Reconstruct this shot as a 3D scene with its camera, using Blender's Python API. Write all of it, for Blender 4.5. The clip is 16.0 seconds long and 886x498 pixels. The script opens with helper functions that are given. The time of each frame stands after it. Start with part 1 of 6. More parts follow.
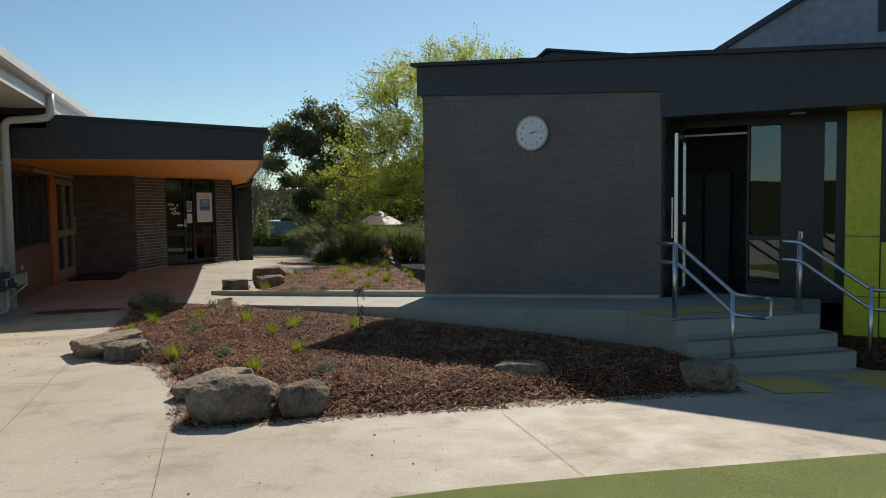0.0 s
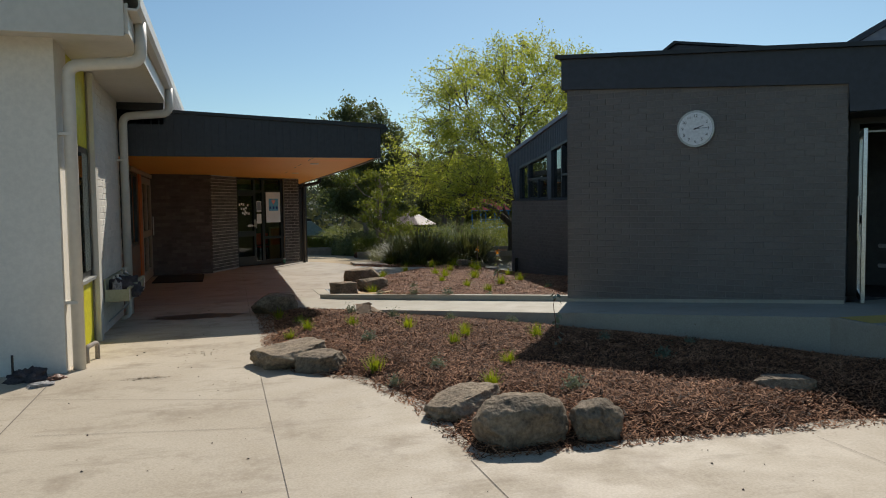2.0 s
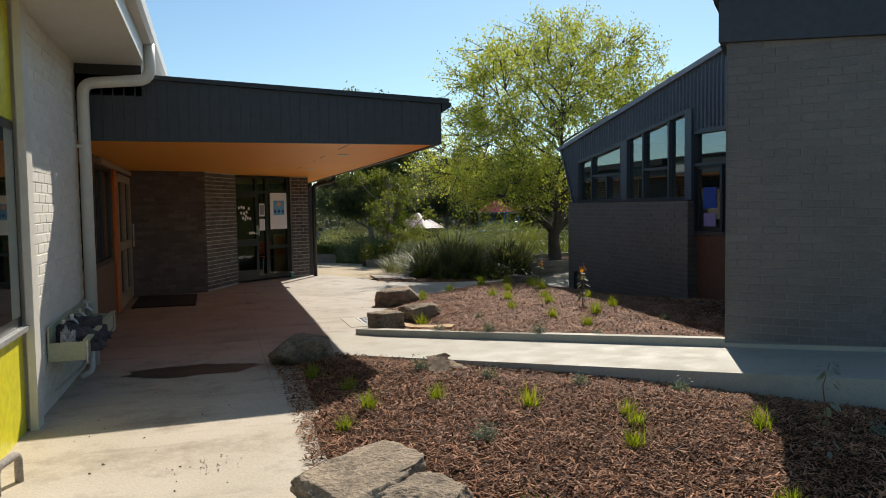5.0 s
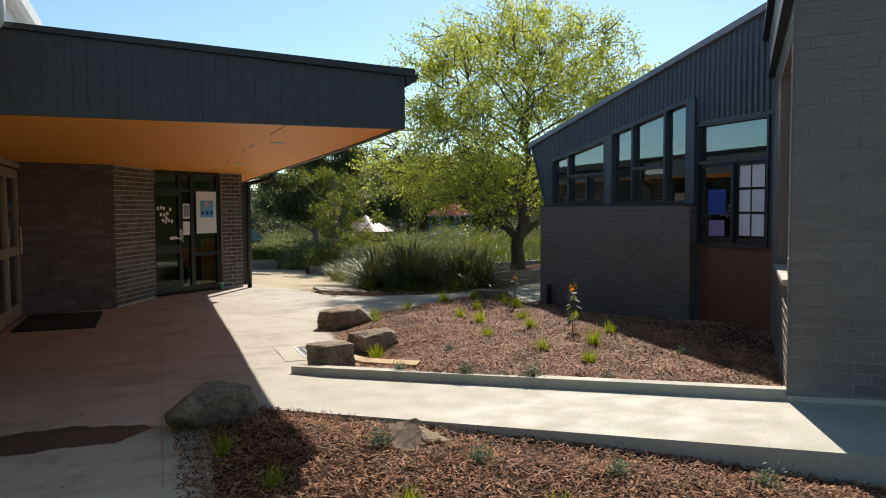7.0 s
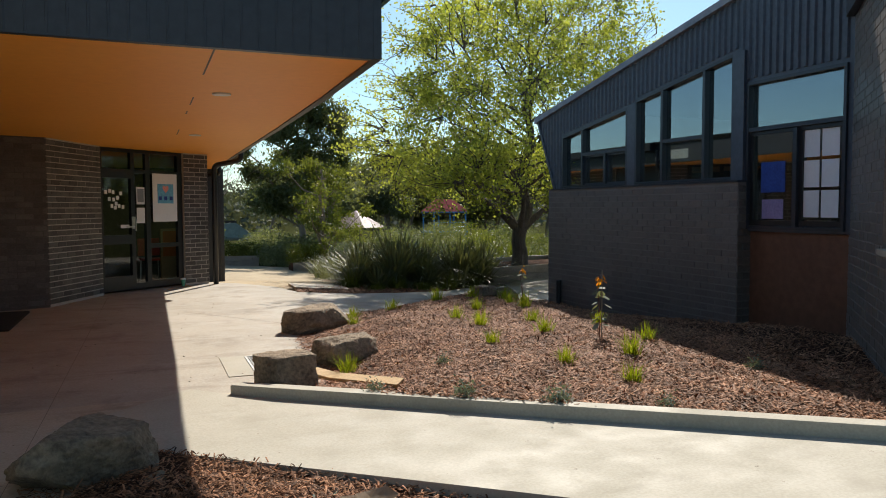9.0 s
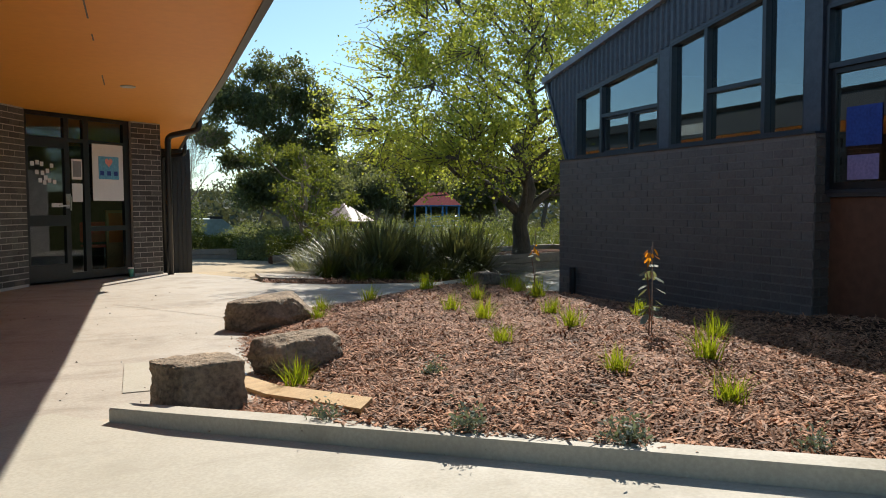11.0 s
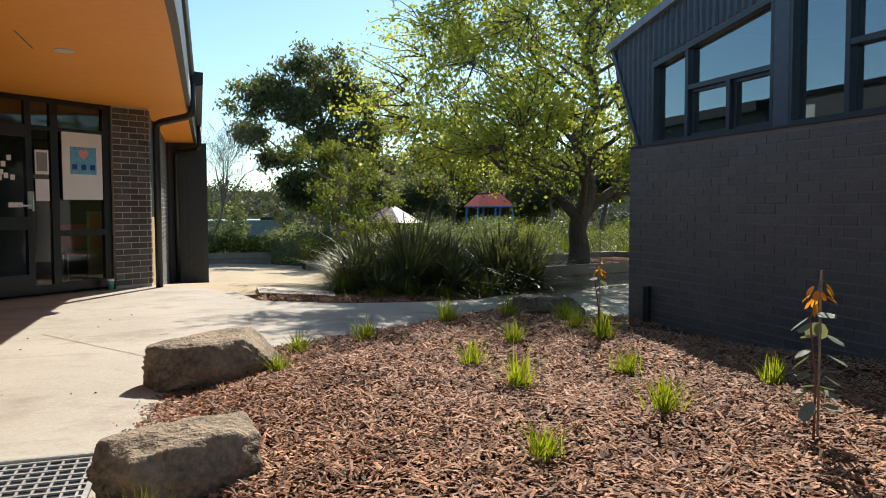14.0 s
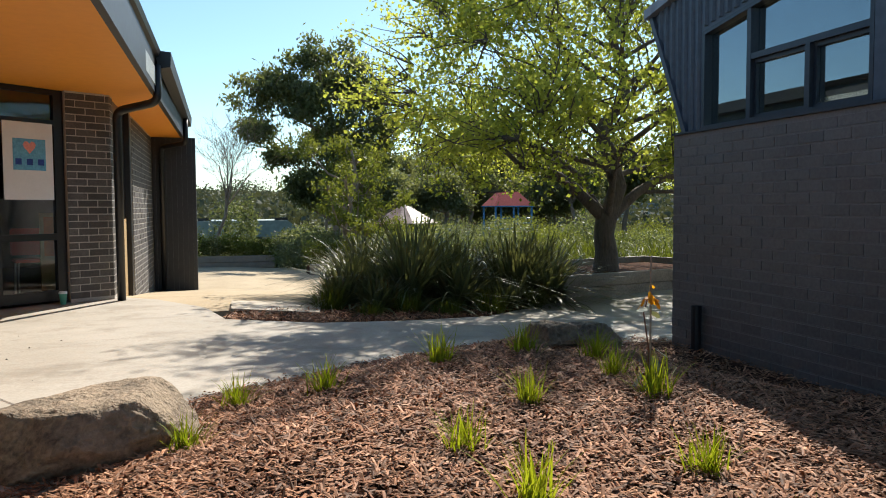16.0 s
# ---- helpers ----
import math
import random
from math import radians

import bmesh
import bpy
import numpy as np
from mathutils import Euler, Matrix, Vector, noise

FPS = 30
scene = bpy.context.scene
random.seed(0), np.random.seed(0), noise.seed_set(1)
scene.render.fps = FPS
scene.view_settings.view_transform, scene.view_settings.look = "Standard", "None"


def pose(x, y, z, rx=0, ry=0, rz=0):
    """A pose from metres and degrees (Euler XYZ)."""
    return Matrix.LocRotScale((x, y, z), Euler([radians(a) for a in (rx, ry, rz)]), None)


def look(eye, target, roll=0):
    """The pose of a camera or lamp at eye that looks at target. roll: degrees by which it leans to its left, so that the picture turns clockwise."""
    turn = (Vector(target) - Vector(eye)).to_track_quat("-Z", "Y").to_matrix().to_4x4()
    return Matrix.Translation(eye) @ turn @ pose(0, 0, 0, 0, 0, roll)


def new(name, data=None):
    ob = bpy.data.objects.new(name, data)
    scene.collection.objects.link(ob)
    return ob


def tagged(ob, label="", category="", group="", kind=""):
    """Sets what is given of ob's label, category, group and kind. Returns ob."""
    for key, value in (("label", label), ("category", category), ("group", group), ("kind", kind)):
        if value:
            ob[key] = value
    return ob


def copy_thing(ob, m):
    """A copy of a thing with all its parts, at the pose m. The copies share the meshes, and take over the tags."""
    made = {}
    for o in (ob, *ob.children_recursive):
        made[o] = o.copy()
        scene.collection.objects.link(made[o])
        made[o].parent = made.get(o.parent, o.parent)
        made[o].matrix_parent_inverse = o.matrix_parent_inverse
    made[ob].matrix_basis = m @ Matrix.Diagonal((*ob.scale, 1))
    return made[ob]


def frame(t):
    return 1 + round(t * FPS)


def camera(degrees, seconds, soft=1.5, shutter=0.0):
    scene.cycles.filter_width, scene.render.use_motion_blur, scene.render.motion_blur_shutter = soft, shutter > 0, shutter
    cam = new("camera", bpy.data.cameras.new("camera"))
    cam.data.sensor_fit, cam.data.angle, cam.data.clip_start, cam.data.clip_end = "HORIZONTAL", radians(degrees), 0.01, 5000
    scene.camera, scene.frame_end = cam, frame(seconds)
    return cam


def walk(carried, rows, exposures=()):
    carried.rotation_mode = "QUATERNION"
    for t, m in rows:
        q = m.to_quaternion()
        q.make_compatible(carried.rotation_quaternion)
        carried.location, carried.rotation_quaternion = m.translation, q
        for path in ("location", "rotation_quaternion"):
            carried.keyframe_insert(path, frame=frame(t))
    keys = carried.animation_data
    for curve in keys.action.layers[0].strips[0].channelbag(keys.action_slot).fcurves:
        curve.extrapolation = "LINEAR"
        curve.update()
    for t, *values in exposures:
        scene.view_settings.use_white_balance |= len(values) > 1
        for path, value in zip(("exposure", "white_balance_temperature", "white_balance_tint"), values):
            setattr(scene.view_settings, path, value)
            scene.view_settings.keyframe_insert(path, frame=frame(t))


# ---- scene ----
cam = camera(61.2, 16.0, soft=1.0)
PATH = [
    (0, (-0.283, 2.94, 1.537), (0.286, 4.854, 1.419), -0.7),
    (0.5, (-0.826, 3.242, 1.562), (-0.259, 5.156, 1.442), -0.8),
    (1, (-1.338, 3.539, 1.568), (-0.77, 5.453, 1.447), -0.7),
    (1.5, (-1.81, 3.809, 1.56), (-1.244, 5.723, 1.442), -0.7),
    (2, (-2.179, 4.121, 1.56), (-1.615, 6.036, 1.442), -0.7),
    (2.5, (-2.406, 4.614, 1.572), (-1.842, 6.529, 1.453), -0.7),
    (3, (-2.526, 5.206, 1.584), (-1.962, 7.121, 1.465), -0.7),
    (3.5, (-2.511, 5.868, 1.583), (-1.95, 7.784, 1.469), -0.7),
    (4, (-2.44, 6.547, 1.594), (-1.881, 8.464, 1.481), -0.8),
    (4.2, (-2.417, 6.822, 1.604), (-1.856, 8.739, 1.489), -0.9),
    (6.3, (-2.059, 9.276, 1.609), (-1.355, 11.145, 1.499), -0.3),
    (6.5, (-1.99, 9.499, 1.615), (-1.268, 11.361, 1.504), -0.3),
    (7, (-1.838, 9.979, 1.611), (-1.112, 11.84, 1.502), -0.3),
    (7.5, (-1.663, 10.413, 1.614), (-0.937, 12.273, 1.506), -0.4),
    (8, (-1.487, 10.858, 1.61), (-0.757, 12.717, 1.503), -0.3),
    (8.5, (-1.265, 11.347, 1.546), (-0.534, 13.206, 1.44), -0.3),
    (9, (-1.086, 11.838, 1.334), (-0.347, 13.693, 1.225), -0.2),
    (9.2, (-1.057, 12.074, 1.273), (-0.301, 13.922, 1.157), 0.0),
    (11.5, (-0.087, 14.069, 0.958), (0.67, 15.916, 0.847), -0.3),
    (12, (0.118, 14.442, 0.961), (0.876, 16.289, 0.849), -0.3),
    (12.5, (0.309, 14.822, 0.965), (1.064, 16.671, 0.854), -0.3),
    (13, (0.488, 15.169, 0.974), (1.206, 17.032, 0.861), -0.3),
    (13.5, (0.623, 15.465, 0.97), (1.321, 17.337, 0.86), -0.2),
    (14, (0.762, 15.749, 0.967), (1.378, 17.648, 0.859), -0.2),
    (14.5, (0.915, 16.004, 0.968), (1.473, 17.921, 0.861), -0.2),
    (15, (1.059, 16.258, 0.98), (1.62, 18.174, 0.87), -0.3),
    (15.5, (1.235, 16.673, 0.982), (1.797, 18.589, 0.872), -0.3),
    (16, (1.393, 17.154, 0.979), (1.96, 19.068, 0.87), -0.3),
]

walk(cam, [(t, look(eye, target, roll)) for t, eye, target, roll in PATH], exposures=[(0.0, 0.10, 6550, 10), (1.0, 0.05, 6550, 10), (2.5, 0.02, 6550, 10), (4.0, 0.20, 6550, 10), (6.5, 0.66, 6600, 10), (7.5, 0.63, 6600, 10), (9.0, 0.58, 6600, 10), (11.5, 0.78, 6500, 10), (13.0, 0.94, 6500, 10), (14.5, 0.86, 6500, 10), (16.0, 0.93, 6500, 10)])

# ---- light ----
SUN_EL, SUN_AZ = radians(42.0), radians(31.5)   # azimuth from +y towards +x
world = bpy.data.worlds.new("sky")
scene.world = world
world.use_nodes = True
wn = world.node_tree.nodes
sky = wn.new("ShaderNodeTexSky")
sky.sky_type = 'NISHITA'
sky.sun_disc = False
sky.sun_elevation, sky.sun_rotation = SUN_EL, SUN_AZ
sky.air_density, sky.dust_density, sky.ozone_density = 0.95, 0.4, 0.75
tint = wn.new("ShaderNodeMix")
tint.data_type, tint.blend_type = 'RGBA', 'MULTIPLY'
tint.inputs[0].default_value = 1.0
tint.inputs[7].default_value = (0.79, 0.985, 1.04, 1)   # clear spring air: a clean azure
world.node_tree.links.new(sky.outputs[0], tint.inputs[6])
world.node_tree.links.new(tint.outputs[2], wn["Background"].inputs[0])
wn["Background"].inputs[1].default_value = 0.086
sun_data = bpy.data.lights.new("sun", 'SUN')
sun_data.energy, sun_data.angle, sun_data.color = 4.7, radians(0.55), (1.0, 0.94, 0.85)
sun = new("sun", sun_data)
sun_dir = Vector((math.sin(SUN_AZ) * math.cos(SUN_EL), math.cos(SUN_AZ) * math.cos(SUN_EL), math.sin(SUN_EL)))
sun.matrix_world = look(sun_dir * 60, (0, 0, 0))


# ---- materials ----
def nodes_of(name):
    m = bpy.data.materials.new(name)
    m.use_nodes = True
    nt = m.node_tree
    return m, nt, nt.nodes["Principled BSDF"]


def ramp2(nt, fac, a, b, lo=0.35, hi=0.65):
    r = nt.nodes.new("ShaderNodeValToRGB")
    r.color_ramp.elements[0].position, r.color_ramp.elements[1].position = lo, hi
    r.color_ramp.elements[0].color, r.color_ramp.elements[1].color = (*a, 1), (*b, 1)
    nt.links.new(fac, r.inputs[0])
    return r.outputs[0]


def mixed(nt, fac, a, b, mode='MIX'):
    m = nt.nodes.new("ShaderNodeMix")
    m.data_type, m.blend_type = 'RGBA', mode
    for sock, v in ((m.inputs[0], fac), (m.inputs[6], a), (m.inputs[7], b)):
        if isinstance(v, (int, float)):
            sock.default_value = v
        elif isinstance(v, tuple):
            sock.default_value = (*v, 1)
        else:
            nt.links.new(v, sock)
    return m.outputs[2]


def noise_of(nt, scale, detail=4, rough=0.55, stretch=None):
    g = nt.nodes.new("ShaderNodeNewGeometry").outputs["Position"]
    if stretch:
        mp = nt.nodes.new("ShaderNodeMapping")
        mp.inputs["Scale"].default_value = stretch
        nt.links.new(g, mp.inputs["Vector"])
        g = mp.outputs[0]
    n = nt.nodes.new("ShaderNodeTexNoise")
    n.inputs["Scale"].default_value, n.inputs["Detail"].default_value, n.inputs["Roughness"].default_value = scale, detail, rough
    nt.links.new(g, n.inputs["Vector"])
    return n.outputs["Fac"]


def bump_of(nt, bsdf, height, strength, dist=0.01):
    b = nt.nodes.new("ShaderNodeBump")
    b.inputs["Strength"].default_value, b.inputs["Distance"].default_value = strength, dist
    nt.links.new(height, b.inputs["Height"])
    nt.links.new(b.outputs[0], bsdf.inputs["Normal"])


def surf(name, c1, c2, big=1.0, fine=30.0, rough=0.7, metal=0.0, bump=0.2, dist=0.005, vary="", amount=0.25, stretch=None, spec=0.5, grain=0.35):
    """Two colours mixed at two scales, fine relief, and a shift of brightness by object or by loose piece."""
    m, nt, b = nodes_of(name)
    n1, n2 = noise_of(nt, big, 5, 0.6, stretch), noise_of(nt, fine, 3, 0.6, stretch)
    col = ramp2(nt, n1, c1, c2)
    col = mixed(nt, grain, col, ramp2(nt, n2, tuple(v * 0.7 for v in c1), tuple(min(1, v * 1.25) for v in c2)))
    if vary:
        src = nt.nodes.new("ShaderNodeObjectInfo").outputs["Random"] if vary == "object" else nt.nodes.new("ShaderNodeNewGeometry").outputs["Random Per Island"]
        col = mixed(nt, 1.0, col, ramp2(nt, src, (1 - amount,) * 3, (1 + amount,) * 3, 0.0, 1.0), 'MULTIPLY')
    nt.links.new(col, b.inputs["Base Color"])
    b.inputs["Roughness"].default_value, b.inputs["Metallic"].default_value = rough, metal
    b.inputs["Specular IOR Level"].default_value = spec
    if bump:
        bump_of(nt, b, n2, bump, dist)
    return m


def leafy(name, c1, c2, through_light=0.45, rough=0.5, scale=0.6, spec=0.12, lit=(1.5, 1.45, 0.7)):
    """Leaves: diffuse on top, and light that comes through from behind."""
    m, nt, b = nodes_of(name)
    isl = nt.nodes.new("ShaderNodeNewGeometry").outputs["Random Per Island"]
    col = mixed(nt, 0.5, ramp2(nt, isl, c1, c2, 0.0, 1.0), ramp2(nt, noise_of(nt, scale, 2), c1, c2))
    nt.links.new(col, b.inputs["Base Color"])
    b.inputs["Roughness"].default_value = rough
    b.inputs["Specular IOR Level"].default_value = spec
    t = nt.nodes.new("ShaderNodeBsdfTranslucent")
    nt.links.new(mixed(nt, 1.0, col, lit, 'MULTIPLY'), t.inputs["Color"])
    mix = nt.nodes.new("ShaderNodeMixShader")
    mix.inputs[0].default_value = through_light
    nt.links.new(b.outputs[0], mix.inputs[1])
    nt.links.new(t.outputs[0], mix.inputs[2])
    nt.links.new(mix.outputs[0], nt.nodes["Material Output"].inputs["Surface"])
    return m


def glassy(name, tint=(0.8, 0.86, 0.88), rough=0.0, coated=0.0):
    """Clear or tinted glass; coated: the share of light that a solar coating mirrors."""
    m, nt, b = nodes_of(name)
    b.inputs["Base Color"].default_value = (*tint, 1)
    b.inputs["Transmission Weight"].default_value = 1.0
    b.inputs["Roughness"].default_value = rough
    b.inputs["IOR"].default_value = 1.5
    if coated:
        g = nt.nodes.new("ShaderNodeBsdfGlossy")
        g.inputs["Roughness"].default_value = 0.01
        g.inputs["Color"].default_value = (0.86, 0.97, 1.0, 1)
        mix = nt.nodes.new("ShaderNodeMixShader")
        mix.inputs[0].default_value = coated
        nt.links.new(b.outputs[0], mix.inputs[1])
        nt.links.new(g.outputs[0], mix.inputs[2])
        nt.links.new(mix.outputs[0], nt.nodes["Material Output"].inputs["Surface"])
    return m


def concrete(name, c1, c2, stain, amount=0.6, smears=0.75):
    m, nt, b = nodes_of(name)
    col = ramp2(nt, noise_of(nt, 0.7, 6, 0.6), c1, c2)
    col = mixed(nt, 0.3, col, ramp2(nt, noise_of(nt, 60, 3), tuple(v * 0.8 for v in c1), tuple(min(1, v * 1.15) for v in c2)))
    spots = ramp2(nt, noise_of(nt, 1.7, 8, 0.72), (0, 0, 0), (1, 1, 1), 0.52, 0.74)
    col = mixed(nt, spots, col, tuple(amount * s + (1 - amount) * c for s, c in zip(stain, c1)))
    smear = ramp2(nt, noise_of(nt, 1.6, 7, 0.7, (0.55, 2.4, 1)), (0, 0, 0), (smears,) * 3, 0.55, 0.76)
    col = mixed(nt, smear, col, tuple(0.75 * s + 0.25 * c for s, c in zip(stain, c1)))
    specks = ramp2(nt, noise_of(nt, 14, 4, 0.7), (0, 0, 0), (1, 1, 1), 0.68, 0.74)
    col = mixed(nt, specks, col, stain)
    nt.links.new(col, b.inputs["Base Color"])
    nt.links.new(ramp2(nt, noise_of(nt, 3, 4), (0.62,) * 3, (0.85,) * 3), b.inputs["Roughness"])
    b.inputs["Specular IOR Level"].default_value = 0.35
    bump_of(nt, b, noise_of(nt, 90, 3), 0.12, 0.004)
    return m


M_CONC = concrete("concrete_paving", (0.39, 0.325, 0.24), (0.49, 0.422, 0.325), (0.17, 0.125, 0.08))
M_CONC_B = concrete("greyer_concrete_paving", (0.335, 0.295, 0.235), (0.42, 0.375, 0.31), (0.17, 0.135, 0.095))
M_KERB = concrete("concrete_kerb", (0.36, 0.33, 0.26), (0.425, 0.39, 0.315), (0.19, 0.16, 0.115), 0.28, 0.35)
M_JOINT = surf("joint_shadow", (0.15, 0.125, 0.10), (0.24, 0.20, 0.16), 6, 60, 0.9)
M_SAND = surf("sand", (0.33, 0.25, 0.15), (0.45, 0.355, 0.225), 1.2, 40, 0.95, bump=0.4)
M_DIRT = surf("soil_and_grass", (0.028, 0.034, 0.012), (0.062, 0.062, 0.026), 0.8, 12, 1.0, bump=0.5, dist=0.03, spec=0.0)
M_TURF = surf("artificial_turf", (0.10, 0.125, 0.008), (0.15, 0.172, 0.014), 2.0, 160, 0.85, bump=0.9, dist=0.01)
M_MULCH = surf("mulch_soil", (0.03, 0.015, 0.009), (0.09, 0.043, 0.025), 5, 45, 0.95, bump=0.9, dist=0.02, spec=0.05)
M_CHIP = surf("bark_chip", (0.098, 0.040, 0.018), (0.35, 0.172, 0.09), 3, 25, 0.62, vary="island", amount=0.9, bump=0.3, spec=0.09)
M_CHIPB = surf("weathered_bark_chip", (0.15, 0.066, 0.034), (0.43, 0.225, 0.126), 3, 25, 0.6, vary="island", amount=0.68, bump=0.3, spec=0.09)
M_ROCK = surf("basalt_rock", (0.09, 0.066, 0.043), (0.33, 0.25, 0.165), 4.5, 34, 0.92, bump=0.9, dist=0.03, vary="object", amount=0.15)
M_BRICK_CH = surf("charcoal_painted_brick", (0.115, 0.098, 0.088), (0.152, 0.132, 0.12), 1.2, 40, 0.42, bump=0.25, vary="object", amount=0.10)
M_BRICK_CHI = surf("charcoal_painted_brick_rest", (0.115, 0.098, 0.088), (0.152, 0.132, 0.12), 1.2, 40, 0.42, bump=0.25, vary="island", amount=0.10)
# paler than the bricks: light caught on joint edges is put into this colour
M_MORT_CH = surf("charcoal_painted_mortar", (0.17, 0.15, 0.138), (0.215, 0.195, 0.18), 2, 60, 0.7)
M_BRICK_DK = surf("brown_black_brick", (0.066, 0.059, 0.056), (0.118, 0.107, 0.10), 5, 50, 0.6, bump=0.3, vary="object", amount=0.35)
M_MORT_LT = surf("grey_mortar", (0.44, 0.41, 0.375), (0.54, 0.50, 0.455), 4, 70, 0.9)
M_BRICK_VD = surf("black_brick", (0.078, 0.066, 0.06), (0.13, 0.11, 0.10), 5, 50, 0.6, bump=0.3, vary="object", amount=0.3)
M_MORT_DK = surf("dark_mortar", (0.09, 0.075, 0.068), (0.12, 0.10, 0.09), 4, 70, 0.9)
M_WHITE = surf("white_painted_brick", (0.66, 0.62, 0.54), (0.73, 0.69, 0.61), 0.8, 22, 0.6, bump=0.1, vary="island", amount=0.05, grain=0.14)
M_WTRIM = surf("cream_painted_metal", (0.60, 0.57, 0.50), (0.67, 0.64, 0.57), 0.7, 14, 0.4, bump=0.03, grain=0.1)
M_NAVY = surf("dark_blue_steel_cladding", (0.052, 0.064, 0.086), (0.068, 0.082, 0.108), 0.6, 15, 0.42, metal=0.0, bump=0.04)
M_FASCIA = surf("charcoal_fascia", (0.023, 0.0255, 0.031), (0.033, 0.036, 0.043), 0.6, 12, 0.45, bump=0.04)
M_FASCIA_CB = surf("slate_blue_fascia", (0.029, 0.034, 0.044), (0.040, 0.046, 0.058), 0.5, 12, 0.5, bump=0.04)
M_CAP = surf("black_capping", (0.010, 0.010, 0.012), (0.018, 0.018, 0.02), 1, 20, 0.4, bump=0.02)
M_ORANGE = surf("orange_soffit_paint", (0.92, 0.345, 0.036), (0.95, 0.375, 0.045), 0.5, 10, 0.5, bump=0.03, grain=0.12)
M_ORANGE_F = surf("orange_frame_paint", (0.55, 0.13, 0.02), (0.62, 0.17, 0.03), 1, 10, 0.5, bump=0.03)
M_RUST = surf("brown_red_panel", (0.13, 0.055, 0.032), (0.165, 0.075, 0.043), 0.8, 12, 0.5, bump=0.04)
M_YELLOW = surf("yellow_green_panel", (0.62, 0.56, 0.02), (0.68, 0.62, 0.03), 0.8, 12, 0.35, bump=0.02)
M_FRAME = surf("black_aluminium", (0.010, 0.010, 0.012), (0.018, 0.018, 0.02), 1, 30, 0.35, bump=0.02)
M_FRAMEB = surf("blue_grey_aluminium", (0.022, 0.028, 0.038), (0.032, 0.038, 0.05), 1, 30, 0.35, bump=0.02)
M_ALU = surf("tan_aluminium", (0.33, 0.26, 0.19), (0.38, 0.31, 0.23), 1, 30, 0.4, bump=0.02)
M_STEEL = surf("stainless_steel", (0.55, 0.56, 0.57), (0.66, 0.66, 0.66), 2, 60, 0.28, metal=1.0, bump=0.03)
M_GALV = surf("galvanised_steel", (0.42, 0.42, 0.40), (0.56, 0.56, 0.54), 3, 40, 0.45, metal=0.7, bump=0.05)
# dark base colour that makes the hall read near black through the doorway
M_ROOMP = surf("dark_hall_wall", (0.09, 0.08, 0.075), (0.12, 0.11, 0.10), 0.6, 8, 0.8, bump=0.05)
M_TROUGH = surf("khaki_enamel", (0.34, 0.34, 0.21), (0.42, 0.42, 0.28), 2, 30, 0.5, bump=0.03, grain=0.2)
M_RAG = surf("grey_rag", (0.12, 0.115, 0.115), (0.42, 0.41, 0.40), 14, 50, 0.9, bump=0.3)
M_SMUDGE = surf("dry_mud", (0.29, 0.22, 0.145), (0.38, 0.30, 0.21), 6, 60, 0.95, bump=0.2)
M_GLASS = glassy("window_glass")
M_GLASS_DK = glassy("tinted_window_glass", (0.42, 0.47, 0.5), coated=0.19)
M_GLASS_RF = glassy("mirroring_door_glass", (0.34, 0.37, 0.39), coated=0.04)
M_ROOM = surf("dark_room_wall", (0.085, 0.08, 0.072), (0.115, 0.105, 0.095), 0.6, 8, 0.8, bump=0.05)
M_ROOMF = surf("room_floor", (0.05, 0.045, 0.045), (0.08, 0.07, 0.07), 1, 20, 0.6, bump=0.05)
M_PAPER = surf("white_paper", (0.72, 0.73, 0.76), (0.78, 0.78, 0.8), 2, 30, 0.8, bump=0.03, grain=0.06)
M_BLUEP = surf("blue_print", (0.10, 0.33, 0.58), (0.16, 0.45, 0.66), 8, 40, 0.7, bump=0)
M_DBLUE = surf("blue_cloth", (0.02, 0.05, 0.25), (0.03, 0.08, 0.35), 5, 40, 0.8, bump=0)
M_LILAC = surf("lilac_card", (0.25, 0.2, 0.38), (0.32, 0.26, 0.46), 5, 40, 0.8, bump=0)
M_PINK = surf("coral_print", (0.75, 0.28, 0.26), (0.8, 0.35, 0.3), 8, 40, 0.7, bump=0)
M_TEAL = surf("green_plastic", (0.08, 0.32, 0.22), (0.10, 0.38, 0.27), 3, 20, 0.4, bump=0)
M_RED = surf("red_plastic", (0.55, 0.04, 0.03), (0.62, 0.06, 0.04), 3, 20, 0.4, bump=0)
M_BLACK = surf("black_rubber", (0.010, 0.010, 0.010), (0.022, 0.021, 0.02), 8, 120, 0.9, bump=0.6)
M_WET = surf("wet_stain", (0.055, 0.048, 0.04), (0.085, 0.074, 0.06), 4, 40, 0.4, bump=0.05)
M_YPAD = surf("yellow_tactile_paint", (0.54, 0.38, 0.09), (0.62, 0.45, 0.12), 2, 60, 0.8, bump=0.2)
M_TIMBER = surf("weathered_timber", (0.36, 0.23, 0.10), (0.50, 0.34, 0.16), 3, 40, 0.75, bump=0.3, stretch=(1, 6, 6))
M_TIMBERG = surf("grey_timber_sleeper", (0.20, 0.17, 0.14), (0.32, 0.28, 0.23), 3, 40, 0.85, bump=0.4)
M_BARK = surf("grey_brown_bark", (0.07, 0.055, 0.043), (0.155, 0.125, 0.10), 6, 40, 0.95, bump=0.8, dist=0.02, stretch=(1, 1, 0.25))
M_GUMBARK = surf("pale_gum_bark", (0.16, 0.11, 0.08), (0.32, 0.25, 0.19), 3, 30, 0.85, bump=0.5, stretch=(1, 1, 0.3))
M_LEAF = leafy("spring_leaf", (0.20, 0.245, 0.045), (0.50, 0.525, 0.13), 0.52, lit=(1.4, 1.35, 0.75))
